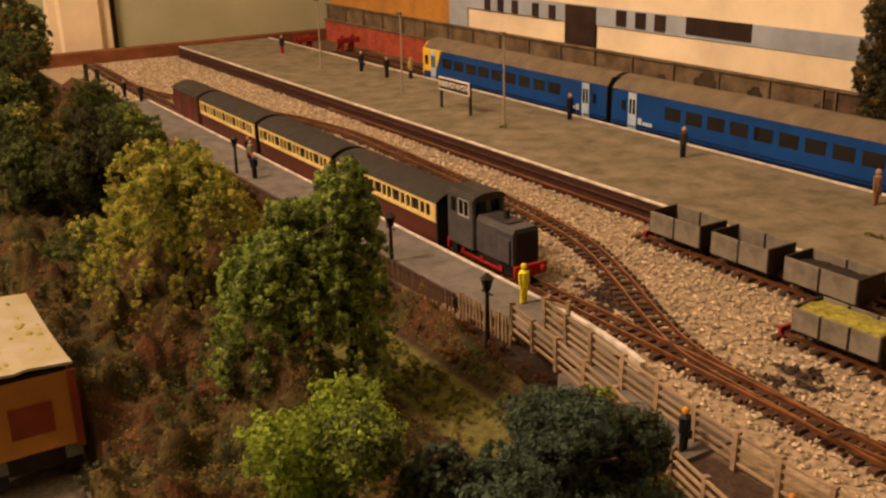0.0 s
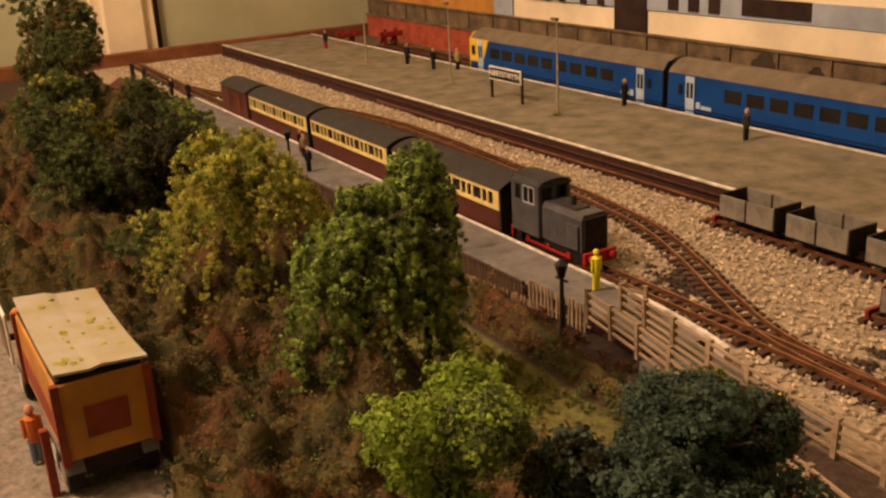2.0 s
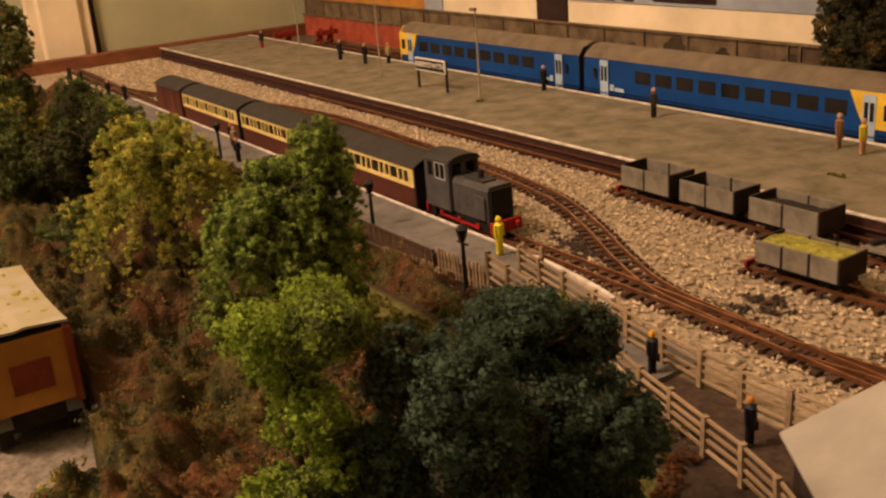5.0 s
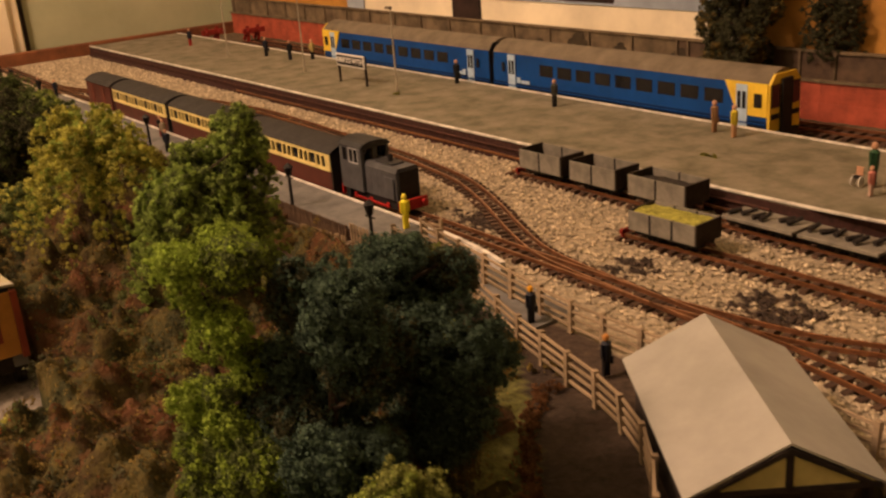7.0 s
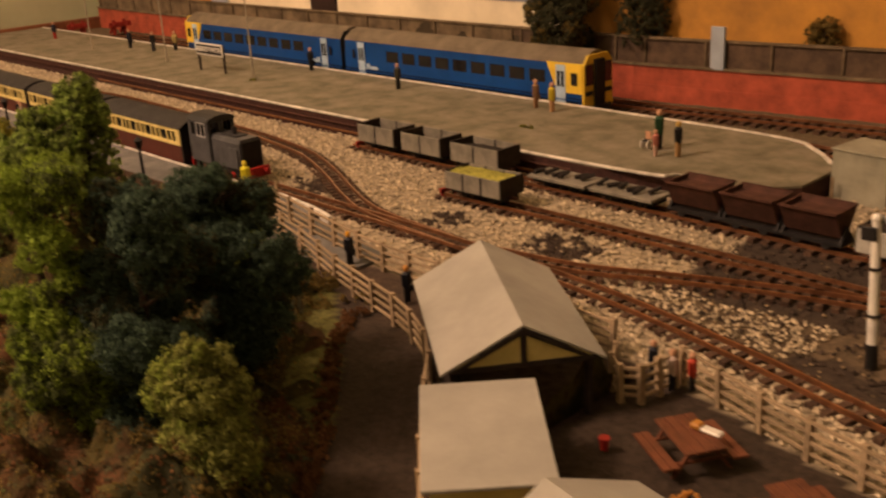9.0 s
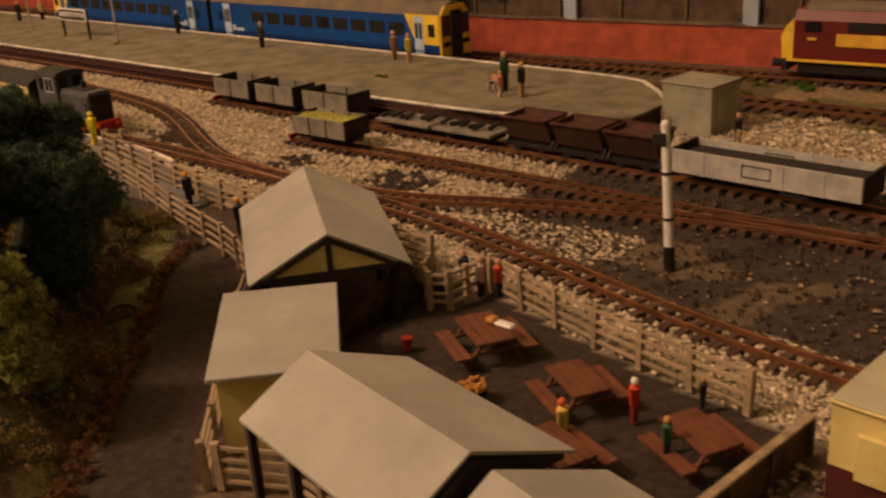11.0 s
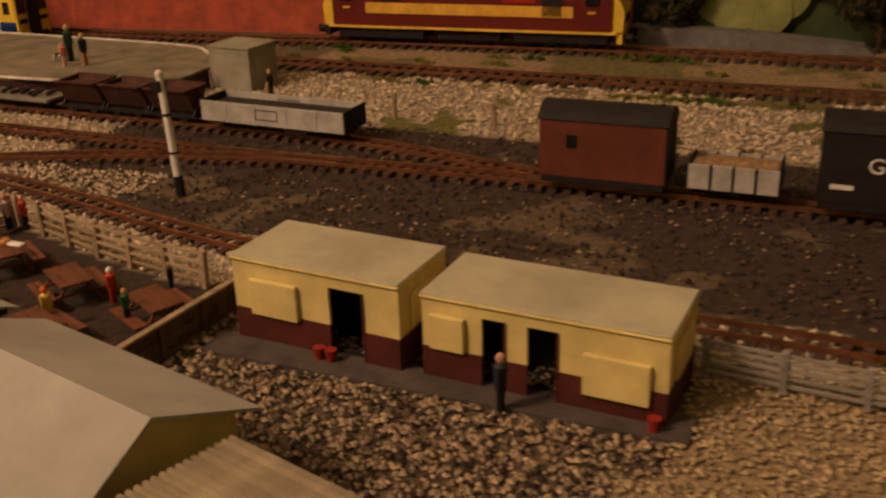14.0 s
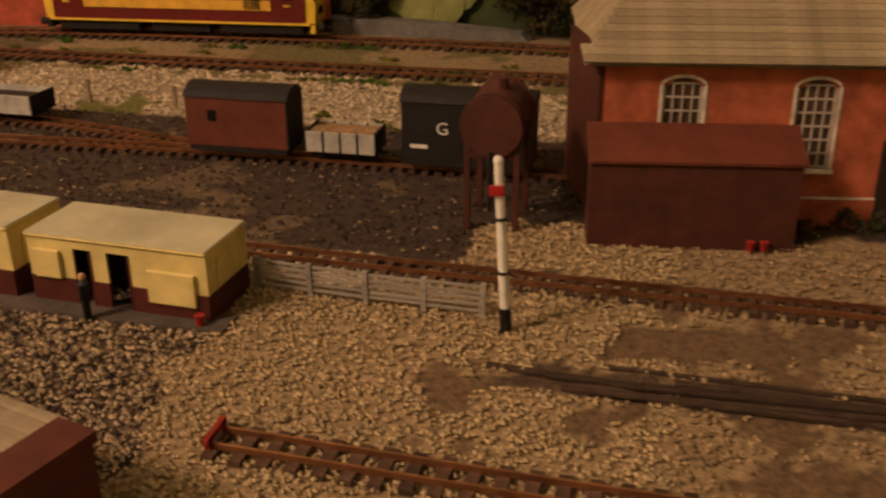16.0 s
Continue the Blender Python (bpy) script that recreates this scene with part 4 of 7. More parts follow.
part("marking", B(0.014, 0.0195, -0.0131, -0.0126, 0.0205, 0.0265), M_white, gv, "white painted mark")
part("marking", B(-0.030, -0.0205, -0.0131, -0.0126, 0.0125, 0.0145), M_white, gv, "white painted mark")


# ---- the blue two-car train ----
DMU_WIN = pane_mesh(0.0170, 0.0086, M_glassdk)
DMU_DWIN = pane_mesh(0.0030, 0.0105, M_glassdk)


def railcar(m, nose):
    c = thing("railcar", m, "blue diesel railcar with grey roof and yellow cab end", "railway carriage", "cars of the blue train")
    L, hw = 0.1495, 0.0178
    part("body", prism(bmesh.new(), [(-hw, 0.006), (-hw - 0.0004, 0.018), (-hw + 0.0005, 0.0345), (hw - 0.0005, 0.0345), (hw + 0.0004, 0.018), (hw, 0.006)], "x", -L, L), M_blue, c)
    part("roof", prism(bmesh.new(), arc(hw - 0.0002, 0.0345, 0.0085, 12), "x", -L, L), M_roofgrey, c, "dusty grey ribbed roof", smooth=False)
    # black strip puts the platform's shade on the body foot into colour
    part("shade_skirt", B(-L + 0.004, L - 0.004, -hw - 0.0006, hw + 0.0006, 0.0025, 0.0088), M_black, c)
    # the cab end: yellow wrap with a diagonal edge, dark gangway front
    x0 = nose * L
    d = -nose
    for s in (-1, 1):
        y0, y1 = s * (hw - 0.0004), s * (hw + 0.0009)
        bm = bmesh.new()
        prism(bm, [(x0 + nose * 0.0004, 0.0150), (x0 + nose * 0.0004, 0.0352), (x0 + d * 0.0360, 0.0352), (x0 + d * 0.0300, 0.0240), (x0 + d * 0.0240, 0.0150)], "y", min(y0, y1), max(y0, y1))
        part("yellow_panel", bm, M_yellow, c, "yellow cab panel")
        y2 = s * (hw + 0.0010)
        part("cab_window", B(min(x0 + d * 0.004, x0 + d * 0.0105), max(x0 + d * 0.004, x0 + d * 0.0105), y2 - 0.0004, y2 + 0.0004, 0.0205, 0.0290), M_glassdk, c)
        for xd in (x0 + d * 0.021, -x0 + nose * 0.0265):
            door = part("door", B(xd - 0.0048, xd + 0.0048, y2 - 0.0004, y2 + 0.0003, 0.0065, 0.0338), M_palebl, c, "pale blue door")
            panes(DMU_DWIN, "door_window", door, ((xd - 0.0021, 0.0190), (xd + 0.0021, 0.0190)), y2 + s * 0.0002)
        panes(DMU_WIN, "window", c, [(x0 + d * (0.0465 + 0.0226 * k), 0.0202) for k in range(9)], s * (hw + 0.0001))
        part("small_window", B(-x0 + nose * 0.0155 - 0.0016, -x0 + nose * 0.0155 + 0.0016, y2 - 0.001, y2 - 0.0002, 0.0205, 0.0275), M_glassdk, c)
        part("emblem", B(-x0 + nose * 0.0365 - 0.0022, -x0 + nose * 0.0365 + 0.0022, y2 - 0.001, y2 - 0.0003, 0.0128, 0.0172), M_palebl, c)
        part("emblem", B(-x0 + nose * 0.0455 - 0.0055, -x0 + nose * 0.0455 + 0.0055, y2 - 0.001, y2 - 0.0003, 0.0128, 0.0152), M_palebl, c)
        part("waist_line", B(-L, L, y2 - 0.0009, y2 - 0.0002, 0.0102, 0.0108), M_blue, c)
        # darker blue paints the shade that falls on the lower side
        part("lower_shade_strip", B(-L + 0.0002, L - 0.0002, min(s * hw, y2 - s * 0.0004), max(s * hw, y2 - s * 0.0004), 0.0088, 0.0122), M_blueshade, c, "lower body with shade painted in darker blue")
    front = prism(bmesh.new(), [(-hw, 0.004), (-hw, 0.034), (-0.012, 0.0405), (0.012, 0.0405), (hw, 0.034), (hw, 0.004)], "x", min(x0, x0 + nose * 0.002), max(x0, x0 + nose * 0.002))
    cabend = part("cab_end", front, M_yellow, c, "yellow cab front")
    xa = x0 + nose * 0.0022
    part("gangway", B(min(xa, xa + nose * 0.0022), max(xa, xa + nose * 0.0022), -0.0062, 0.0062, 0.004, 0.0375, 0.0005), M_black, cabend)
    for y in (-0.0118, 0.0118):
        part("windscreen", B(xa - 0.0006, xa + 0.0006, y - 0.0046, y + 0.0046, 0.0205, 0.0345), M_glassdk, cabend)
        part("lamp_cluster", B(xa - 0.0006, xa + 0.0008, y - 0.0042, y + 0.0042, 0.0135, 0.0165), M_black, cabend)
    part("buffer_beam", B(min(xa, xa + nose * 0.003), max(xa, xa + nose * 0.003), -0.013, 0.013, 0.0015, 0.006), M_black, cabend)
    xe = -x0
    part("inner_end", prism(bmesh.new(), [(-hw, 0.006), (-hw, 0.034), (-0.012, 0.0405), (0.012, 0.0405), (hw, 0.034), (hw, 0.006)], "x", xe - 0.0006, xe + 0.0006), M_black, c)
    part("gangway", B(min(xe, xe - nose * 0.003), max(xe, xe - nose * 0.003), -0.0065, 0.0065, 0.006, 0.038), M_black, c)
    for xb in (-0.105, 0.105):
        bog = part("bogie", B(xb - 0.02, xb + 0.02, -0.0125, 0.0125, 0.002, 0.006), M_black, c)
        for dx in (-0.012, 0.012):
            wheelset(bog, xb + dx, 0.0165, 0.0055)
    for xb in (-0.045, 0.0, 0.045):
        part("equipment_box", B(xb - 0.016, xb + 0.016, -0.014, 0.014, 0.001, 0.006), M_black, c)
    return c


TALL = Matrix.Diagonal((1, 1, 1.17, 1))
railcar(pose(-0.7170, 0.742, 0.0037) @ TALL, -1)
railcar(pose(-0.4115, 0.742, 0.0037) @ TALL, 1)


# ---- maroon main-line diesel ----
def main_diesel(m):
    c = thing("main_line_locomotive", m, "maroon diesel locomotive with gold band and yellow ends", "locomotive")
    L, hw = 0.1185, 0.0172
    part("body", prism(bmesh.new(), [(-hw, 0.0125), (-hw, 0.036), (-0.013, 0.042), (0.013, 0.042), (hw, 0.036), (hw, 0.0125)], "x", -L + 0.008, L - 0.008), M_maroon, c)
    part("roof", prism(bmesh.new(), arc(0.0135, 0.042, 0.0045), "x", -L + 0.014, L - 0.014), M_roofgrey, c)
    part("sill", B(-L + 0.004, L - 0.004, -hw - 0.0008, hw + 0.0008, 0.0112, 0.0127), M_yellow, c, "yellow sill line")
    for s in (-1, 1):
        nose = part("nose", prism(bmesh.new(), [(s * (L - 0.0085), 0.0125), (s * L, 0.0125), (s * (L + 0.001), 0.026), (s * (L - 0.002), 0.032), (s * (L - 0.0085), 0.038)], "y", -0.0155, 0.0155), M_yellow, c, "yellow nose end")
        part("headcode", B(min(s * L, s * (L + 0.0016)), max(s * L, s * (L + 0.0016)), -0.006, 0.006, 0.018, 0.023), M_black, nose)
        part("buffer_beam", B(min(s * L, s * (L - 0.004)), max(s * L, s * (L - 0.004)), -0.016, 0.016, 0.005, 0.0115), M_yellow if s > 0 else M_black, c)
        for y in (-0.0115, 0.0115):
            part("buffer", cyl(bmesh.new(), (s * L, y, 0.009), (s * (L + 0.007), y, 0.009), 0.0018, 0.003, 10), M_black, c)
        part("coupling", B(min(s * L, s * (L + 0.010)), max(s * L, s * (L + 0.010)), -0.002, 0.002, 0.0045, 0.006), M_black, c)
    for s in (-1, 1):
        y = s * (hw + 0.0005)
        band = part("gold_band", B(-0.082, 0.082, y - 0.0006, y + 0.0003, 0.0215, 0.0288), M_gold, c, "gold stripe")
        for x0, x1 in ((-0.046, -0.024), (-0.018, -0.004), (0.040, 0.060)):
            part("marking", B(x0, x1, y + s * 0.0001 - 0.0004, y + s * 0.0001 + 0.0005, 0.0232, 0.0268), M_bdochre, band)
        part("red_panel", B(0.029, 0.054, y - 0.0006, y + 0.0004, 0.0305, 0.0365), M_red, c)
        part("door", B(0.0585, 0.0735, y - 0.0006, y + 0.0005, 0.0222, 0.0365), M_black, c)
        for x in (-0.098, 0.096):
            part("cab_window", B(x - 0.005, x + 0.005, y - 0.001, y + 0.0003, 0.0300, 0.0355), M_glassdk, c)
            part("number_bar", B(x - 0.003, x + 0.003, y - 0.001, y + 0.0003, 0.0245, 0.0260), M_gold, c)
        part("grille", B(-0.075, -0.052, y - 0.001, y + 0.0003, 0.0305, 0.0360), M_black, c)
    part("fuel_tank", B(-0.026, 0.026, -0.013, 0.013, 0.003, 0.0112, 0.001), M_black, c)
    for xb in (-0.072, 0.072):
        bog = part("bogie", B(xb - 0.036, xb + 0.036, -0.0145, 0.0145, 0.0035, 0.0112, 0.0008), M_black, c)
        for dx in (-0.025, 0.0, 0.025):
            wheelset(bog, xb + dx, 0.0165, 0.0062)
    return c


main_diesel(on_track(FAR_LINE, 0.107) @ Matrix.Diagonal((1, 1, 1.12, 1)))


# ---- buffer stops, lamps, signs, signals ----
def buffer_stop(m):
    c = thing("buffer_stop", m, "dull dark red buffer stop at the track end", "buffer stop", "buffer stops")
    for y in (-0.008, 0.008):
        part("post", B(-0.002, 0.002, y - 0.002, y + 0.002, 0, 0.022, 0.0003), M_bufred, c)
        part("brace", prism(bmesh.new(), [(-0.016, 0.002), (-0.012, 0.002), (0.0, 0.017), (0.0, 0.020)], "y", y - 0.0015, y + 0.0015), M_bufred, c)
        part("buffer", cyl(bmesh.new(), (0.004, y * 1.2, 0.0155), (0.010, y * 1.2, 0.0155), 0.002, 0.003, 10), M_bufred, c)
    part("beam", B(0.002, 0.005, -0.017, 0.017, 0.012, 0.019, 0.0004), M_bufred, c)
    return c


bs = buffer_stop(pose(-1.212, 0.742, 0.002))
copy_thing(bs, pose(-1.165, 0.783, 0.002))


def low_stop(x, y, h, label="small red lamp stop at the siding end"):
    c = thing("siding_stop", pose(x, y, 0, 0, 0, h), label, "buffer stop", "siding stops")
    part("beam", B(-0.001, 0.001, -0.007, 0.007, 0.0035, 0.0060, 0.0002), M_bufred, c)
    for s in (-1, 1):
        part("post", B(-0.001, 0.001, s * 0.005 - 0.001, s * 0.005 + 0.001, 0, 0.0062), M_bufred, c)


low_stop(-0.204, 0.521, 0)
low_stop(0.3905, 0.2645, 0)
low_stop(-0.345, 0.568, 0)


def yard_lamp(x, y):
    c = thing("platform_lamp", pose(x, y, 0.014), "tall slim steel platform lamp post", "lamp post", "platform lamps")
    part("post", cyl(bmesh.new(), (0, 0, 0), (0, 0, 0.078), 0.0011, 0.0006, 8), M_steel, c)
    part("base", cyl(bmesh.new(), (0, 0, 0), (0, 0, 0.006), 0.0016, 0.0014, 8), M_steel, c)
    part("head", B(-0.0065, 0.001, -0.0016, 0.0016, 0.0765, 0.0788, 0.0003), M_roofgrey, c)
    return c


yard_lamp(-0.604, 0.643), yard_lamp(-0.795, 0.655), yard_lamp(-0.983, 0.656)


def halt_lamp(x, y, h):
    c = thing("halt_lamp", pose(x, y, 0), "black cast iron lamp post with lantern", "lamp post", "halt lamps")
    part("post", cyl(bmesh.new(), (0, 0, 0), (0, 0, h * 0.8), 0.0014, 0.0009, 8), M_iron, c)
    part("base", cyl(bmesh.new(), (0, 0, 0), (0, 0, 0.005), 0.0024, 0.0016, 8), M_iron, c)
    lan = part("lantern", cyl(bmesh.new(), (0, 0, h * 0.8), (0, 0, h * 0.95), 0.0016, 0.0030, 6), M_iron, c)
    part("cap", cyl(bmesh.new(), (0, 0, h * 0.95), (0, 0, h * 1.02), 0.0034, 0.0006, 6), M_iron, lan)
    part("bracket", B(-0.0040, 0.0040, -0.0005, 0.0005, h * 0.76, h * 0.78), M_iron, c)


halt_lamp(-0.2705, 0.3945, 0.0385)
halt_lamp(-0.384, 0.4085, 0.036)
halt_lamp(-0.62, 0.410, 0.036)

sign = thing("station_sign", pose(-0.6845, 0.6455, 0.014, 0, 0, 0), "white station name board on two dark posts", "sign")
for x in (-0.0240, 0.0240):
    part("post", B(x - 0.0011, x + 0.0011, 0.0004, 0.0022, 0, 0.0285), M_timber, sign)
bd = part("board", B(-0.0250, 0.0250, -0.0008, 0.0004, 0.0168, 0.0290, 0.0002), M_white, sign, "white name board")
part("name_panel", B(-0.0236, 0.0236, -0.0011, -0.0006, 0.0182, 0.0276), M_black, bd, "black name panel")
lettering("ABERYSTWYTH", 0.0070, M_white, bd, pose(0, -0.00125, 0.0229, 90, 0, 0), 0.00012)


def signal(x, y, h, lean, arm):
    c = thing("signal_post", pose(x, y, 0, 0, lean, 0), "white signal post with black foot and dark lamp head", "signal", "signals")
    part("post", cyl(bmesh.new(), (0, 0, 0.009), (0, 0, h), 0.0021, 0.0017, 10), M_white, c)
    part("foot", cyl(bmesh.new(), (0, 0, 0), (0, 0, 0.010), 0.0024, 0.0023, 10), M_iron, c)
    for z in (0.36, 0.68):
        part("band", cyl(bmesh.new(), (0, 0, h * z), (0, 0, h * z + 0.001), 0.0025, 0.0025, 10), M_iron, c)
    if arm:
        part("arm", B(-0.0034, 0.0022, -0.0030, -0.0020, h - 0.0115, h - 0.0075, 0.0002), M_red, c, "red signal arm")
    else:
        part("lamp_head", B(-0.0050, 0.0010, -0.0022, 0.0022, h - 0.0075, h - 0.0020, 0.0004), M_iron, c)
    part("finial", ball(bmesh.new(), (0, 0, h + 0.0010), 0.0020), M_white, c)


signal(0.4665, 0.358, 0.0670, -3.5, True)
signal(0.0925, 0.4625, 0.0590, -3.0, False)


# ---- figures: plain painted shapes ----
FIG = {}


def fmat(col):
    if col not in FIG:
        FIG[col] = mat("figure_paint", col, 0.6, scale=150, var=0.15)
    return FIG[col]


def figure(x, y, z, top, legs, turn=0, h=0.0225, head=(0.5, 0.28, 0.17), label="", bag=False, name="figurine"):
    bm = bmesh.new()
    k = h / 0.0225
    cyl(bm, (0, -0.0012, 0), (0, -0.001, 0.0095), 0.0011, 0.0014, 8)
    cyl(bm, (0, 0.0012, 0), (0, 0.001, 0.0095), 0.0011, 0.0014, 8)
    n1 = len(bm.faces)
    cyl(bm, (0, 0, 0.0085), (0, 0, 0.0175), 0.0022, 0.0026, 10)
    cyl(bm, (0, 0, 0.0175), (0, 0, 0.0190), 0.0026, 0.0010, 10)
    for s in (-1, 1):
        cyl(bm, (0.0003, s * 0.0030, 0.0105), (0, s * 0.0027, 0.0178), 0.0007, 0.0009, 6)
    if bag:
        box(bm, -0.0025, 0.001, 0.0030, 0.0042, 0.0055, 0.0095)
    n2 = len(bm.faces)
    ball(bm, (0, 0, 0.0206), 0.0018, 1, 1, 1.15)
    bm.faces.ensure_lookup_table()
    for i, f in enumerate(bm.faces):
        f.material_index = 0 if i < n1 else (1 if i < n2 else 2)
    bmesh.ops.scale(bm, vec=(k, k, k), verts=bm.verts[:])
    o = obj(name, bm, [fmat(legs), fmat(top), fmat(head)], label or "small painted figurine standing on the platform", "figurine", "figurines", smooth=False)
    o.matrix_world = pose(x, y, z, 0, 0, turn)
    return o


NAVY, BLK, YEL, TANC, PINK, GRN = (0.015, 0.018, 0.03), (0.012, 0.011, 0.011), (0.62, 0.50, 0.03), (0.28, 0.16, 0.08), (0.55, 0.20, 0.16), (0.02, 0.07, 0.03)
PZ = 0.0145
figure(-1.129, 0.672, PZ, NAVY, (0.35, 0.03, 0.02), label="dark figurine with red legs on the platform")
figure(-0.937, 0.684, PZ, NAVY, BLK, bag=True, label="dark figurine with a bag on the platform")
figure(-0.882, 0.686, PZ, BLK, NAVY, label="dark figurine standing on the platform")
figure(-0.860, 0.703, PZ, (0.42, 0.33, 0.12), BLK, label="pale yellow figurine near the platform edge")
figure(-0.592, 0.704, PZ, BLK, BLK, bag=True, label="black figurine beside the blue train")
figure(-0.439, 0.686, PZ, (0.05, 0.05, 0.035), BLK, label="dark grey figurine on the platform")
figure(-0.283, 0.693, PZ, TANC, TANC, bag=True, label="tan coated figurine with a suitcase")
figure(-0.263, 0.689, PZ, YEL, (0.5, 0.28, 0.14), label="yellow figurine near the platform edge")
figure(-0.112, 0.634, PZ, BLK, (0.4, 0.24, 0.1), head=(0.5, 0.33, 0.08), label="black coated figurine on the platform end")
figure(-0.124, 0.627, PZ, PINK, (0.6, 0.4, 0.33), h=0.017, label="small pink figurine on the platform end")
figure(-0.132, 0.642, PZ, GRN, BLK, h=0.026, label="green figurine behind a wheelchair")
figure(-0.293, 0.432, 0.0085, (0.85, 0.78, 0.03), (0.85, 0.74, 0.03), h=0.0205, head=(0.8, 0.68, 0.05), label="bright yellow figurine at the platform end")
figure(-0.640, 0.430, 0.0085, (0.3, 0.24, 0.16), BLK, h=0.018, label="figurine waiting on the halt platform")
figure(-0.655, 0.434, 0.0085, BLK, (0.2, 0.03, 0.02), h=0.018, label="dark figurine on the halt platform")
figure(-0.597, 0.415, 0.0085, NAVY, BLK, h=0.018, label="navy figurine on the halt platform")
figure(-0.950, 0.437, 0.0085, NAVY, BLK, h=0.018, label="dark figurine with arm raised on the halt platform")
figure(-0.985, 0.430, 0.0085, BLK, NAVY, h=0.018, label="dark figurine at the far platform end")
figure(-0.155, 0.4035, 0.0012, NAVY, BLK, head=(0.75, 0.36, 0.01), h=0.0185, bag=True, label="navy figurine with orange head on the path", name="figurine")
figure(-0.096, 0.391, 0.0005, NAVY, BLK, head=(0.55, 0.24, 0.05), h=0.0185, bag=True, label="navy figurine with a bag on the path")
figure(0.143, 0.352, 0.0005, (0.55, 0.05, 0.02), (0.3, 0.03, 0.02), head=(0.8, 0.78, 0.7), h=0.0150, label="red and white figurine by the tables")
figure(0.1335, 0.3285, 0.0005, (0.7, 0.5, 0.1), (0.65, 0.45, 0.1), head=(0.6, 0.13, 0.03), h=0.016, label="yellow figurine with red head in the yard")
figure(0.163, 0.336, 0.0040, (0.03, 0.12, 0.03), BLK, head=(0.6, 0.3, 0.12), h=0.013, label="green seated figurine at a picnic table")
figure(0.156, 0.370, 0.0005, BLK, NAVY, h=0.011, label="dark figurine by the yard fence")
figure(0.306, 0.331, 0.0005, NAVY, BLK, h=0.0195, label="dark figurine in front of the hut door")
figure(0.036, 0.400, 0.0005, NAVY, BLK, h=0.017, label="dark figurine by the yard fence")
figure(0.046, 0.398, 0.0005, (0.5, 0.4, 0.36), NAVY, h=0.017, label="pale figurine by the yard fence")
figure(0.052, 0.402, 0.0005, (0.5, 0.06, 0.03), BLK, h=0.016, label="red figurine by the yard fence")
figure(0.037, 0.636, 0.0, BLK, BLK, h=0.02, label="dark figurine behind the long wagon")

# wheelchair on the platform end
wc = thing("wheelchair", pose(-0.139, 0.638, 0.0145), "small model wheelchair on the platform end", "wheelchair")
part("seat", B(-0.002, 0.002, -0.002, 0.002, 0.005, 0.006), M_black, wc)
part("back", B(-0.002, 0.002, 0.002, 0.0026, 0.006, 0.011), M_skin, wc)
for s in (-1, 1):
    part("wheel", cyl(bmesh.new(), (s * 0.0024 - 0.0003, 0, 0.003), (s * 0.0024 + 0.0003, 0, 0.003), 0.003, 0.003, 14), M_white, wc)


# ---- fences ----
def rail_fence(pts, label, m, h=0.0145, rails=4, step=0.021, base=0.0, post_w=0.0011):
    c = thing("post_and_rail_fence", pose(0, 0, 0), label, "fence")
    me_p = bpy.data.meshes.new("post")
    bm = box(bmesh.new(), -post_w, post_w, -post_w, post_w, 0, h * 1.1)
    bm.to_mesh(me_p); bm.free(); me_p.materials.append(m)
    me_r = bpy.data.meshes.new("rail")
    bm = box(bmesh.new(), 0, 1, -0.0005, 0.0005, -0.00052, 0.00052)
    bm.to_mesh(me_r); bm.free(); me_r.materials.append(m)
    line = smoothline(pts, step)
    rnd = random.Random(7)
    zs = base if callable(base) else (lambda x: base)
    for x, y, hd in line:
        o = new("post", me_p)
        o.parent = c
        o.matrix_local = pose(x, y, zs(x), rnd.uniform(-3, 3), rnd.uniform(-3, 3), math.degrees(hd))
    for (x, y, _), (x2, y2, _) in zip(line[:-1], line[1:]):
        L = math.hypot(x2 - x, y2 - y)
        a = math.degrees(math.atan2(y2 - y, x2 - x))
        slope = math.degrees(math.atan2(zs(x2) - zs(x), L))
        for k in range(rails):
            o = new("rail", me_r)
            o.parent = c
            o.matrix_local = pose(x, y, zs(x) + h * (0.22 + 0.78 * k / (rails - 1)) + rnd.uniform(-0.0003, 0.0003), 0, -slope, a) @ Matrix.Diagonal((L, 1, 1, 1))
    return c


def ramp_z(x):
    return max(0.0, min(0.0075, (-0.15 - x) / 0.07 * 0.0075))


rail_fence([(-0.266, 0.4055), (-0.225, 0.3985), (-0.177, 0.3925), (-0.143, 0.3845), (-0.106, 0.3755), (-0.075, 0.368), (-0.048, 0.357), (-0.028, 0.342), (-0.005, 0.318), (0.03, 0.285), (0.07, 0.248)], "weathered pale timber post and rail fence along the path", M_fence, base=ramp_z)
rail_fence([(-0.262, 0.4215), (-0.2195, 0.4140), (-0.187, 0.4125), (-0.150, 0.4115), (-0.109, 0.4095), (-0.05, 0.411), (0.02, 0.408)], "weathered pale timber fence between path and track", M_fence, base=ramp_z)
rail_fence([(0.046, 0.405), (0.097, 0.389), (0.138, 0.380), (0.184, 0.373)], "weathered pale timber fence behind the picnic yard", M_fence)
rail_fence([(0.024, 0.392), (0.030, 0.383), (0.042, 0.379), (0.046, 0.405)], "short timber pen fence by the shelter", M_fence, step=0.0095)
rail_fence([(0.360, 0.3725), (0.406, 0.3685), (0.458, 0.367)], "grey weathered timber fence beside the second hut", M_fencegrey, h=0.0130, rails=5, step=0.0240)
rail_fence([(0.068, 0.2555), (0.088, 0.2655)], "pale timber railing under the cafe roof", M_fence, h=0.0135, step=0.011)
rail_fence([(0.090, 0.2660), (0.112, 0.2630), (0.136, 0.2585)], "pale timber railing along the cafe front", M_fence, h=0.0135, step=0.0115)
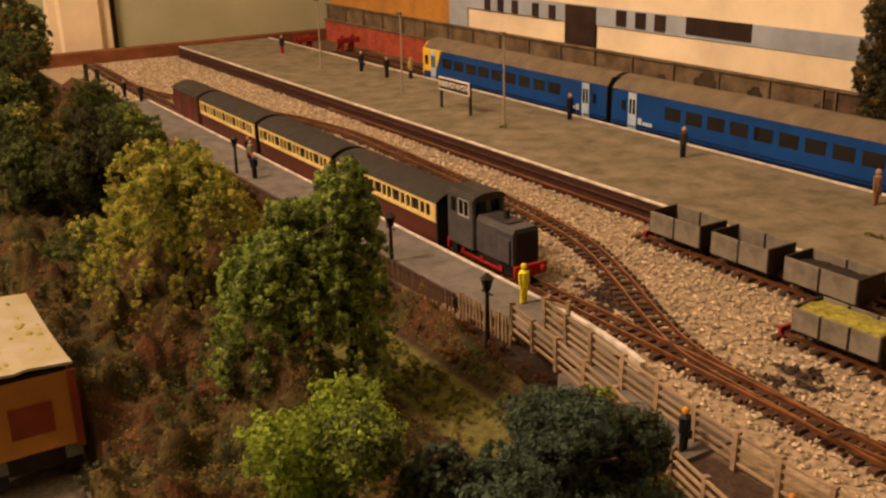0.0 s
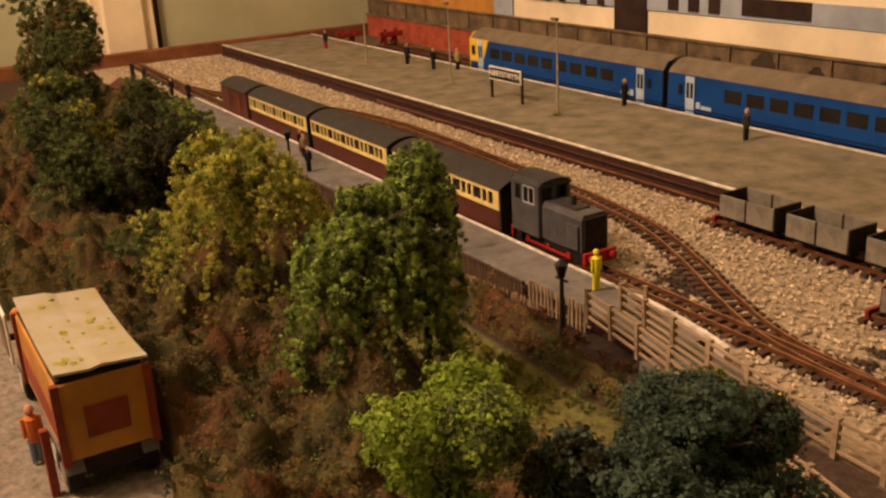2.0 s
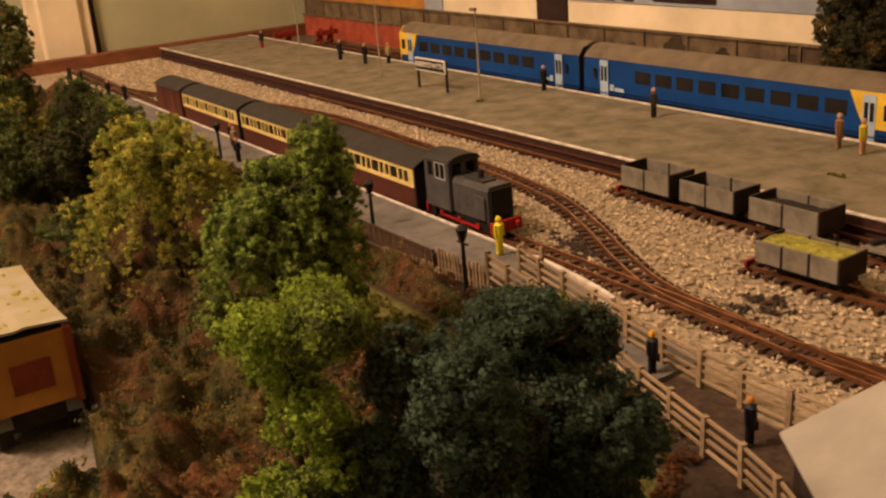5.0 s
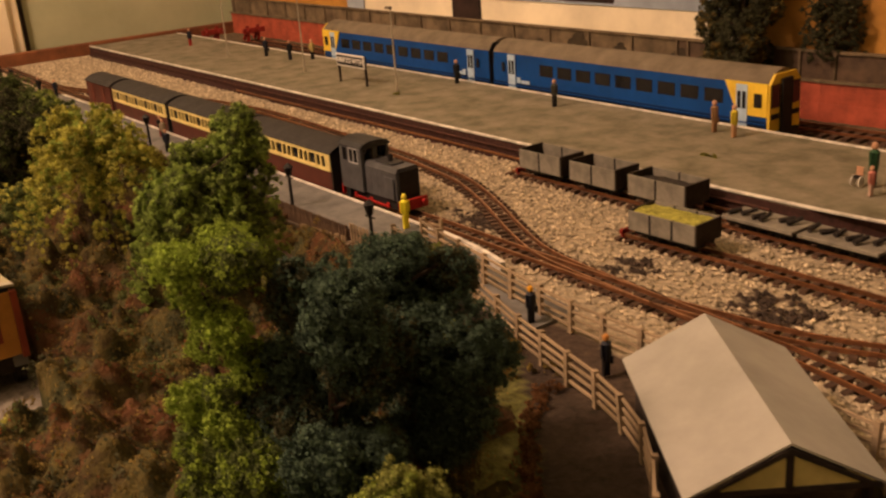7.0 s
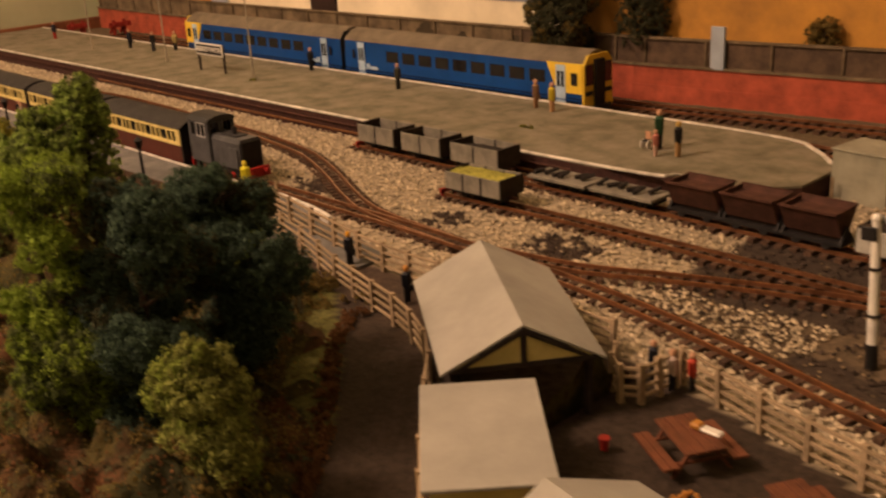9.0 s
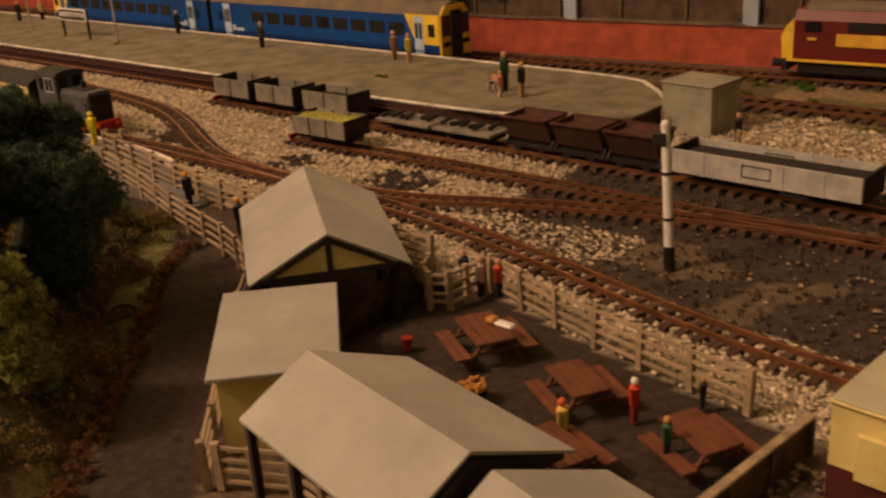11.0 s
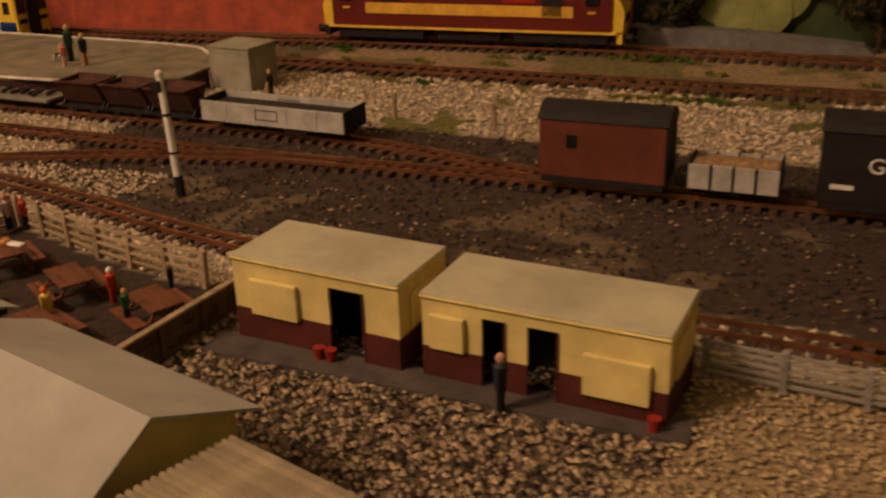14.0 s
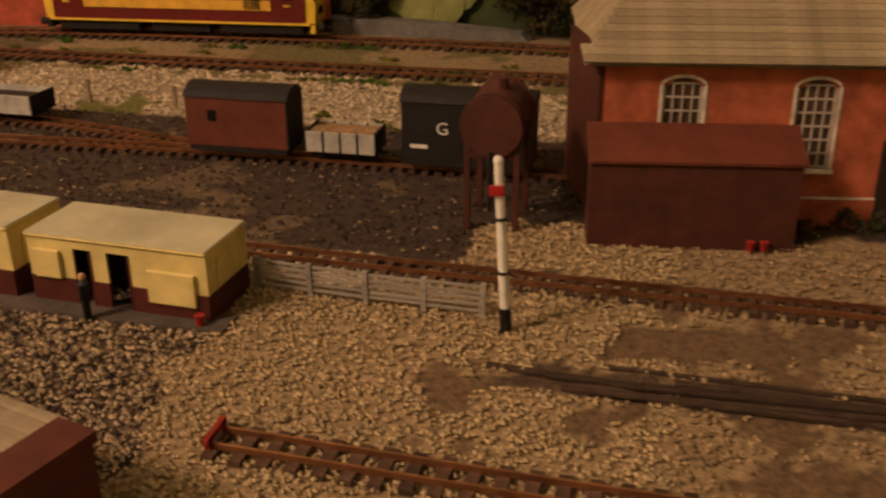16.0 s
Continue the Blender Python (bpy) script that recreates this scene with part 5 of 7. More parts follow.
rail_fence([(0.070, 0.228), (0.098, 0.234), (0.122, 0.2385)], "low pale timber fence beside the cafe path", M_fence, h=0.010, step=0.013, rails=3)


def board_fence(a, b, h, label):
    """Close boards on posts with a paler capping."""
    L, ang = math.hypot(b[0] - a[0], b[1] - a[1]), math.degrees(math.atan2(b[1] - a[1], b[0] - a[0]))
    c = thing("board_fence", pose(*a, 0, 0, 0, ang), label, "fence")
    rnd = random.Random(9)
    n = 5
    for k in range(n):
        z = h * k / n
        part("board", B(0, L, -0.0005 + rnd.uniform(-0.0002, 0.0002), 0.0005, z + 0.0001, z + h / n - 0.0001), M_fencedark, c)
    for k in range(4):
        part("post", B(L * k / 3 - 0.0011, L * k / 3 + 0.0011, -0.0016, -0.0007, 0, h + 0.0006), M_fencedark, c)
    part("capping", B(-0.001, L + 0.001, -0.0018, 0.0010, h, h + 0.0011, 0.0002), M_fence, c, "pale timber capping")


board_fence((0.1845, 0.3035), (0.1905, 0.3650), 0.0120, "dark brown boarded fence closing the yard")


def picket_fence(a, b, label, base=0.0, gap=0.0029, h=0.0125, m=None):
    c = thing("picket_fence", pose(0, 0, 0), label, "fence", "picket fences")
    L, ang = math.hypot(b[0] - a[0], b[1] - a[1]), math.degrees(math.atan2(b[1] - a[1], b[0] - a[0]))
    me = bpy.data.meshes.new("picket")
    bm = prism(bmesh.new(), [(-0.0007, 0), (0.0007, 0), (0.0007, h), (0, h + 0.0009), (-0.0007, h)], "y", -0.0003, 0.0003)
    bm.to_mesh(me); bm.free(); me.materials.append(m or M_picket)
    rnd = random.Random(3)
    at = pose(*a, base, 0, 0, ang)
    wood = m or M_picket
    for k in range(int(L / gap)):
        o = new("picket", me)
        o.parent = c
        o.matrix_local = at @ pose(k * gap, 0, 0, 0, rnd.uniform(-4, 4), 0)
    for z in (0.25, 0.75):
        r = part("rail", B(0, L, 0.0003, 0.0010, h * z - 0.0006, h * z + 0.0006), wood, c)
        r.matrix_local = at
    for k in range(int(L / 0.03) + 1):
        r = part("post", B(-0.0009, 0.0009, 0.0004, 0.0020, 0, h), wood, c)
        r.matrix_local = at @ pose(min(L, k * 0.03), 0, 0)


picket_fence((-0.62, 0.4015), (-0.318, 0.4065), "dull brown close picket fence behind the halt platform", gap=0.0021, h=0.0105, m=M_fencedark)
picket_fence((-0.312, 0.4065), (-0.268, 0.4080), "pale picket fence beside the halt lamp", h=0.0130)
picket_fence((-0.335, 0.388), (-0.293, 0.394), "short leaning piece of pale picket fence")
picket_fence((-0.95, 0.400), (-0.63, 0.4015), "brown picket fence at the far platform end")
# gate at the end of the platform
gt = thing("platform_gate", pose(-0.264, 0.4250, 0.008, 0, 0, 15), "small open timber gate at the platform end", "gate")
for k in range(3):
    part("bar", B(0, 0.011, -0.0005, 0.0005, 0.002 + 0.0045 * k, 0.0035 + 0.0045 * k), M_picket, gt)
for x in (0, 0.011):
    part("stile", B(x - 0.0008, x + 0.0008, -0.0008, 0.0008, 0, 0.0155), M_picket, gt)

# wire fence posts on the pale ballast
for x, y in ((0.045, 0.62), (0.135, 0.618), (0.20, 0.615), (0.265, 0.612)):
    obj("fence_post", B(x - 0.0011, x + 0.0011, y - 0.0011, y + 0.0011, -0.001, 0.015), M_picket, "thin brown timber post in the ballast", "post", "posts in the ballast")


# ---- the cafe shelters ----
def gable_roof(c, a, b, hw_l, hw_r, zr, zl, zrr, thick=0.0009):
    """Roof slopes either side of a ridge from a to b."""
    d = Vector((b[0] - a[0], b[1] - a[1])).normalized()
    nl = Vector((-d.y, d.x))
    for sgn, hw, ze, nm in ((1, hw_l, zl, "roof_slope"), (-1, hw_r, zrr, "roof_slope")):
        bm = bmesh.new()
        P = []
        for p in (a, b):
            P.append((p[0], p[1], zr))
            P.append((p[0] + nl.x * sgn * hw, p[1] + nl.y * sgn * hw, ze))
        top = [bm.verts.new(P[i]) for i in (0, 1, 3, 2)]
        low = [bm.verts.new((P[i][0], P[i][1], P[i][2] - thick)) for i in (0, 1, 3, 2)]
        bm.faces.new(top), bm.faces.new(low[::-1])
        for i in range(4):
            bm.faces.new((top[i], top[(i + 1) % 4], low[(i + 1) % 4], low[i]))
        bmesh.ops.recalc_face_normals(bm, faces=bm.faces[:])
        part(nm, bm, M_card, c, "plain grey card roof")


def gable_end(c, p, ang, hw_l, hw_r, zr, ze, infill):
    """A timber framed gable at the point p, seen square to the direction ang."""
    m = pose(p[0], p[1], 0, 0, 0, ang)
    g = part("gable", prism(bmesh.new(), [(-hw_r * 0.92, ze + 0.0012), (hw_l * 0.92, ze + 0.0012), (0, zr - 0.0022)], "x", -0.0012, -0.0004), infill, c, "cream gable panel")
    g.matrix_local = m
    bm = bmesh.new()
    box(bm, -0.0016, 0.0, -hw_r * 0.94, hw_l * 0.94, ze - 0.0004, ze + 0.0016)
    box(bm, -0.0016, 0.0, -0.0011, 0.0011, ze, zr - 0.002)
    prism(bm, [(-hw_r * 0.96, ze), (-hw_r * 0.86, ze), (0, zr - 0.0034), (0, zr - 0.0012)], "x", -0.0016, 0.0002)
    prism(bm, [(hw_l * 0.96, ze), (hw_l * 0.86, ze), (0, zr - 0.0034), (0, zr - 0.0012)], "x", -0.0016, 0.0002)
    f = part("gable_frame", bm, M_timber, c, "dark timber gable frame")
    f.matrix_local = m


sh = thing("shelter", pose(0, 0, 0), "open timber shelter with a grey card gable roof", "shelter")
A, Bp = (-0.052, 0.397), (0.0215, 0.3435)
gable_roof(sh, A, Bp, 0.0300, 0.0300, 0.0395, 0.0235, 0.0235)
gable_end(sh, Bp, math.degrees(math.atan2(Bp[1] - A[1], Bp[0] - A[0])), 0.0280, 0.0280, 0.0392, 0.0235, M_hutcream)
ang = math.atan2(Bp[1] - A[1], Bp[0] - A[0])
for t, s in ((0.02, 1), (0.5, 1), (0.96, 1), (0.02, -1), (0.96, -1)):
    x, y = A[0] + (Bp[0] - A[0]) * t - math.sin(ang) * 0.024 * s, A[1] + (Bp[1] - A[1]) * t + math.cos(ang) * 0.024 * s
    part("post", B(x - 0.0012, x + 0.0012, y - 0.0012, y + 0.0012, 0, 0.025), M_timber, sh)
w = part("back_wall", B(0.002, 0.086, -0.0258, -0.0245, 0, 0.024), M_timber, sh, "dark boarded back wall")
w.matrix_local = pose(A[0], A[1], 0, 0, 0, math.degrees(ang))

lean = thing("kiosk", pose(0.0255, 0.3185, 0, 0, 0, -42), "cream kiosk with a plain grey flat roof", "kiosk")
part("body", B(0.001, 0.056, -0.0185, 0.0155, 0, 0.0262), M_hutcream, lean)
part("roof", B(-0.003, 0.060, -0.0210, 0.0180, 0.0262, 0.0276, 0.0003), M_card, lean, "plain grey roof")
part("counter", B(0.004, 0.050, 0.0155, 0.0185, 0.011, 0.0125), M_timber, lean)
part("end_panel", B(0.0, 0.001, -0.0185, 0.0155, 0, 0.0262), M_timber, lean)
part("hatch", B(0.006, 0.050, 0.0150, 0.0158, 0.0128, 0.0235), M_black, lean)

cafe = thing("cafe_building", pose(0, 0, 0), "cafe shelter with a wide grey card gable roof", "building")
R1, R2 = (0.0965, 0.2690), (0.1610, 0.2570)
gable_roof(cafe, R1, R2, 0.0310, 0.0215, 0.0465, 0.0330, 0.0350)
a2 = math.degrees(math.atan2(R2[1] - R1[1], R2[0] - R1[0]))
gable_end(cafe, R2, a2, 0.0285, 0.0195, 0.0455, 0.0330, M_timber)
w = part("body", B(0.004, 0.060, 0.008, 0.022, 0, 0.0325), M_hutcream, cafe, "cream back wall")
w.matrix_local = pose(*R1, 0, 0, 0, a2)
w = part("dado", B(0.0035, 0.0605, 0.0074, 0.0226, 0, 0.014), M_hutbrown, cafe, "brown lower walls")
w.matrix_local = pose(*R1, 0, 0, 0, a2)
for t in (0.02, 0.35, 0.66, 0.97):
    w = part("post", B(-0.001, 0.001, -0.0205, -0.0185, 0, 0.034), M_timber, cafe)
    w.matrix_local = pose(*R1, 0, 0, 0, a2) @ pose(0.0655 * t, 0, 0)

hall = thing("refreshment_hall", pose(0, 0, 0), "long hall with a plain grey card gable roof", "building")
H1, H2 = (0.1655, 0.2585), (0.2560, 0.2375)
gable_roof(hall, H1, H2, 0.0330, 0.0270, 0.0430, 0.0285, 0.0265)
a3 = math.degrees(math.atan2(H2[1] - H1[1], H2[0] - H1[0]))
w = part("body", prism(bmesh.new(), [(-0.022, 0), (0.028, 0), (0.028, 0.029), (0, 0.0412), (-0.022, 0.028)], "x", 0.006, 0.088), M_hutcream, hall, "cream walls")
w.matrix_local = pose(*H1, 0, 0, 0, a3)

shed2 = thing("corrugated_shed", pose(0.311, 0.2335, 0, 0, 0, -15), "shed with a grey corrugated roof and dark red end", "shed")
part("body", B(-0.045, 0.069, -0.040, 0.004, 0, 0.029), M_hutbrown, shed2, "dark red walls")
part("roof_deck", prism(bmesh.new(), [(-0.046, 0.0290), (0.008, 0.0290), (0.008, 0.0300), (-0.046, 0.0335)], "x", -0.048, 0.058), M_slate, shed2)
part("end_panel", B(0.056, 0.070, -0.041, 0.005, 0.0290, 0.0325), M_hutbrown, shed2, "dark red end wall")
rib = bpy.data.meshes.new("roof_rib")
bm = cyl(bmesh.new(), (-0.049, 0, 0), (0.0575, 0, 0), 0.0009, 0.0009, 6)
bm.to_mesh(rib); bm.free(); rib.materials.append(M_slate)
for k in range(24):
    o = new("roof_rib", rib)
    o.parent = shed2
    o.matrix_local = pose(0, -0.045 + k * 0.00225, 0.0335 - 0.0035 * k / 24)


# ---- the two station huts ----
def hut(x0, y0, ang, W, D, Hh, doors, boards, label):
    c = thing("station_hut", pose(x0, y0, 0, 0, 0, ang), label, "hut", "cream and brown huts")
    dado = Hh * 0.40
    front = bmesh.new()
    lower = bmesh.new()
    edges = [0.0]
    for a, b in doors:
        edges += [a, b]
    edges.append(W)
    for a, b in zip(edges[::2], edges[1::2]):
        box(front, a, b, 0, 0.0012, dado, Hh)
        box(lower, a, b, -0.0003, 0.0012, 0, dado)
    for a, b in doors:
        box(front, a, b, 0, 0.0012, Hh * 0.86, Hh)
    fr = part("front_wall", front, M_hutcream, c, "cream upper front")
    part("front_dado", lower, M_hutbrown, c, "brown lower front")
    for nm, bx in (("side_wall", (W - 0.0012, W, 0.0012, D)), ("side_wall", (0, 0.0012, 0.0012, D)), ("back_wall", (0.0012, W - 0.0012, D - 0.0012, D))):
        part(nm, B(*bx, dado, Hh), M_hutcream, c)
    for nm, bx in (("side_dado", (W - 0.0012, W + 0.0003, 0.0012, D)), ("side_dado", (-0.0003, 0.0012, 0.0012, D)), ("back_dado", (0.0012, W - 0.0012, D - 0.0012, D + 0.0003))):
        part(nm, B(*bx, 0, dado), M_hutbrown, c)
    # black floor and cross sheet stand in for shade behind the doorways
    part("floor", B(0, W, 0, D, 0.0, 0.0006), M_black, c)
    part("interior_shade", B(0.001, W - 0.001, D * 0.55, D * 0.58, 0.0006, Hh), M_black, c)
    part("fascia", B(-0.0006, W + 0.0006, -0.0009, D + 0.0006, Hh - 0.0006, Hh + 0.0012, 0.0007), M_hutcream, c, "rounded cream roof edge")
    part("roof", B(-0.0004, W + 0.0004, -0.0008, D + 0.0004, Hh + 0.0009, Hh + 0.0017, 0.0004), M_hutroof, c, "plain pale roof")
    for a, b, z0, z1 in boards:
        part("notice_board", B(a, b, -0.0018, 0.0, z0 * Hh, z1 * Hh, 0.0003), M_hutcream, c, "blank cream board")
    part("end_board", B(W, W + 0.0010, D * 0.22, D * 0.80, dado * 1.06, Hh * 0.86, 0.0003), M_hutcream, c)
    for a, b in doors:
        part("door_jamb", B(b - 0.0006, b, -0.0006, 0.0018, 0, Hh * 0.86), M_hutbrown, c)
    return c


hut(0.2030, 0.3465, -4, 0.0650, 0.0335, 0.0300, [(0.0385, 0.0520)], [(0.0075, 0.0265, 0.36, 0.80)], "cream and brown station hut with an open doorway")
hut(0.2755, 0.3430, -3, 0.0790, 0.0330, 0.0285, [(0.0205, 0.0285), (0.0355, 0.0455)], [(0.0030, 0.0150, 0.40, 0.82), (0.0535, 0.0740, 0.22, 0.70)], "cream and brown station hut with two open doorways")
# stone step and paved strip before the huts
obj("hut_paving", B(0.196, 0.362, 0.332, 0.3455, -0.0008, 0.0008), M_road, "dark paved strip before the huts", "paving", kind="structure")


def bucket(x, y, group="fire buckets", h=0.0042):
    c = thing("fire_bucket", pose(x, y, 0.0006), "small red fire bucket by the hut", "bucket", group)
    part("pail", cyl(bmesh.new(), (0, 0, 0), (0, 0, h), 0.0014, 0.0019, 12), M_bucket, c)
    part("rim", cyl(bmesh.new(), (0, 0, h), (0, 0, h + 0.0004), 0.0021, 0.0021, 12), M_bucket, c)


for x, y in ((0.2385, 0.3400), (0.2430, 0.3398), (0.3515, 0.3350), (0.053, 0.348), (0.560, 0.4545), (0.566, 0.4555)):
    bucket(x, y)


# ---- picnic yard ----
def picnic(m):
    c = thing("picnic_table", m, "reddish brown wooden picnic table with two benches", "picnic table", "picnic tables")
    for k in range(4):
        part("tabletop_plank", B(-0.0135, 0.0135, -0.0078 + 0.004 * k, -0.0042 + 0.004 * k, 0.0092, 0.0104, 0.0002), M_table, c)
    for s in (-1, 1):
        for k in range(2):
            part("bench_plank", B(-0.0135, 0.0135, s * (0.0118 + 0.0032 * k) - 0.0014, s * (0.0118 + 0.0032 * k) + 0.0014, 0.0050, 0.0059), M_table, c)
        part("cross_bar", B(s * 0.009 - 0.0006, s * 0.009 + 0.0006, -0.0158, 0.0158, 0.0040, 0.0050), M_table, c)
        for q in (-1, 1):
            part("leg", prism(bmesh.new(), [(q * 0.0105, 0), (q * 0.0120, 0), (q * 0.0050, 0.0092), (q * 0.0035, 0.0092)], "x", s * 0.0098 - 0.0006, s * 0.0098 + 0.0006), M_table, c)
    return c


SMALL = Matrix.Diagonal((0.9, 0.9, 0.95, 1))
pt = picnic(pose(0.0775, 0.3620, 0.0004, 0, 0, -30) @ SMALL)
for x, y, r in ((0.1230, 0.3515, -30), (0.1680, 0.3455, -26), (0.1395, 0.3165, -20)):
    copy_thing(pt, pose(x, y, 0.0004, 0, 0, r) @ SMALL)
tub = thing("flower_tub", pose(0.0945, 0.334, 0.0004), "round tub of red and yellow flowers", "flower tub")
part("tub", cyl(bmesh.new(), (0, 0, 0), (0, 0, 0.004), 0.0042, 0.005, 14), M_timber, tub)
bm = bmesh.new()
rnd = random.Random(5)
for k in range(40):
    a, r = rnd.uniform(0, 6.28), 0.0046 * math.sqrt(rnd.random())
    ball(bm, (r * math.cos(a), r * math.sin(a), 0.0045 + rnd.uniform(0, 0.0018)), 0.0009, u=5, v=4)
part("flowers", bm, M_orange, tub, "orange and red flowers")
pk = thing("picnic_things", pose(0.0825, 0.3660, 0.0104), "white and yellow picnic things on the table", "picnic")
part("cloth", B(-0.003, 0.0045, -0.0018, 0.0018, 0, 0.0014, 0.0005), M_white, pk)
part("basket", B(-0.0068, -0.003, -0.0020, 0.0020, 0, 0.0022, 0.0006), M_orange, pk)

# ---- relay box, water tank, bunker, engine shed ----
rb = thing("relay_box", pose(-0.020, 0.6515, 0, 0, 0, -6), "plain grey-green concrete hut beside the platform ramp", "hut")
part("body", B(0, 0.0345, 0, 0.0300, -0.001, 0.0285, 0.0004), M_crate, rb)
part("roof", B(-0.0008, 0.0353, -0.0008, 0.0308, 0.0285, 0.0298, 0.0004), M_crate, rb)
part("door", B(0.0345, 0.0352, 0.006, 0.020, 0, 0.0225), M_crate, rb)
part("post", B(0.004, 0.0052, -0.006, -0.0048, 0, 0.014), M_picket, rb)

tank = thing("water_tank", pose(0.4425, 0.4700, 0), "rusty brown cylindrical water tank on tall legs", "water tank")
part("drum", cyl(bmesh.new(), (0, -0.019, 0.0510), (0, 0.019, 0.0510), 0.0142, 0.0142, 26), M_ironbrown, tank, smooth=False)
part("dome", cyl(bmesh.new(), (0, 0, 0.064), (0, 0, 0.0695), 0.0055, 0.0040, 14), M_ironbrown, tank)
for y in (-0.0155, 0.0155):
    part("rim", cyl(bmesh.new(), (0, y - 0.001, 0.051), (0, y + 0.001, 0.051), 0.0150, 0.0150, 26), M_ironbrown, tank)
    for x in (-0.0115, 0.0115):
        part("leg", B(x - 0.0014, x + 0.0014, y - 0.0014, y + 0.0014, 0, 0.043), M_ironbrown, tank)
    part("cross_beam", B(-0.013, 0.013, y - 0.0012, y + 0.0012, 0.0355, 0.0385), M_ironbrown, tank)
part("pipe", cyl(bmesh.new(), (0.0, -0.0205, 0.012), (0.0, -0.0205, 0.040), 0.0012, 0.0012, 8), M_iron, tank)

bunk = thing("coal_bunker", pose(0.4885, 0.4460, 0, 0, 0, 9), "dark brown timber bunker with a sloping lid", "bunker")
part("box", prism(bmesh.new(), [(0, -0.001), (0.0215, -0.001), (0.0215, 0.0500), (0, 0.0400)], "x", 0, 0.0915), M_ironbrown, bunk)
part("lid", prism(bmesh.new(), [(-0.0015, 0.0398), (0.0225, 0.0503), (0.0225, 0.0518), (-0.0015, 0.0412)], "x", -0.0015, 0.0930), M_vanbrown, bunk, "brown sloping lid")

ES = pose(0.4900, 0.4790, 0, 0, 0, 9)
shed = thing("engine_shed", ES, "red brick engine shed with arched white windows", "building")
SL, SD, SH = 0.34, 0.13, 0.0830
WINX = (0.0355, 0.0955, 0.170, 0.235)
bm = bmesh.new()
edges, wz0, wz1, ww = [0.0], 0.028, 0.0665, 0.0092
for x in WINX:
    edges += [x - ww, x + ww]
edges.append(SL)
for a, b in zip(edges[::2], edges[1::2]):
    box(bm, a, b, 0, 0.004, -0.001, SH)
for x in WINX:
    box(bm, x - ww, x + ww, 0, 0.004, -0.001, wz0)
    box(bm, x - ww, x + ww, 0, 0.004, wz1 + 0.004, SH)
    for s in (-1, 1):
        prism(bm, [(x + s * ww, wz1 - 0.001), (x + s * ww, wz1 + 0.004), (x, wz1 + 0.004), (x + s * ww * 0.45, wz1 + 0.0026)], "y", 0, 0.004)
fw = part("front_wall", bm, M_brickred, shed, "red brick front wall")
for x0, x1 in ((0.012, 0.062), (0.074, 0.122), (0.145, 0.195), (0.21, 0.262)):
    part("string_course", B(x0, x1, -0.0012, 0.0005, 0.0765, 0.0780), M_brickface, fw)
part("plinth", B(0, SL, -0.0016, 0.0002, -0.001, 0.0135), M_brickred, fw)
part("plinth_line", B(0, SL, -0.0018, -0.0004, 0.0135, 0.0143), M_edge, fw)
for x in WINX:
    wn = part("window", B(x - ww, x + ww, 0.0022, 0.0028, wz0, wz1 + 0.0035), M_shedglass, shed, "dark arched window with white bars")
    for k in range(7):
        z = wz0 + 0.0006 + (wz1 - wz0) * k / 6
        part("glazing_bar", B(x - ww, x + ww, 0.0010, 0.0021, z - 0.0004, z + 0.0004), M_bar, wn)
    for k in range(5):
        xx = x - ww + 0.0005 + (2 * ww - 0.001) * k / 4
        wd = 0.0004 if 0 < k < 4 else 0.0009
        part("glazing_bar", B(xx - wd, xx + wd, 0.0010, 0.0020, wz0, wz1 + 0.0015), M_bar, wn)
    sb = bmesh.new()
    box(sb, x - ww - 0.0015, x - ww, -0.0006, 0.001, wz0, wz1)
    box(sb, x + ww, x + ww + 0.0015, -0.0006, 0.001, wz0, wz1)
    arcpts = [(x - (ww + 0.0012) * math.cos(math.pi * k / 8), wz1 + 0.0052 * math.sin(math.pi * k / 8)) for k in range(9)]
    for p, q in zip(arcpts[:-1], arcpts[1:]):
        prism(sb, [p, q, (q[0], q[1] - 0.0014), (p[0], p[1] - 0.0014)], "y", -0.0006, 0.001)
    part("surround", sb, M_edge, wn)
    part("window_sill", B(x - ww - 0.002, x + ww + 0.002, -0.0022, 0.002, wz0 - 0.0018, wz0), M_edge, wn)
part("doorway", B(0.128, 0.142, -0.0019, 0.0002, 0, 0.042), M_timber, shed, "dark doorway")
part("back_wall", B(0, SL, SD - 0.004, SD, -0.001, SH), M_brickred, shed)
part("side_wall", B(SL - 0.004, SL, 0.004, SD - 0.004, -0.001, SH), M_brickred, shed)
part("side_wall", B(0, 0.004, 0.004, SD - 0.004, -0.001, SH), M_brickred, shed)
leaf = part("shed_door", B(0, 0.058, -0.0012, 0.0012, 0, 0.0815), M_ironbrown, shed, "tall dark brown timber door standing open")
leaf.matrix_local = pose(-0.0015, 0.002, 0, 0, 0, 101)
rail = part("door_rail", B(0, 0.058, 0.0012, 0.0020, 0.054, 0.0555), M_wood, shed)
rail.matrix_local = leaf.matrix_local.copy()
rise, run = 0.052, SD / 2 + 0.008
slope = math.atan2(rise + 0.0065, run)
n = 20
for side in (0, 1):
    base = pose(0, -0.008, SH - 0.005) if side == 0 else pose(SL - 0.005, SD + 0.008, SH - 0.005, 0, 0, 180)
    for k in range(n):
        hip = 0.046 * k / n
        st = part("slate_strip", B(-0.011 + hip * (side == 0), SL + 0.006 - hip * (side == 1), 0, 0.0052, -0.0004, 0.0006), M_slate, shed)
        st.matrix_local = base @ pose(0, 0, 0, math.degrees(slope), 0, 0) @ pose(0, k * 0.0044, 0.0004, -4, 0, 0)
bm = bmesh.new()
top = SH - 0.005 + math.sin(slope) * 0.088
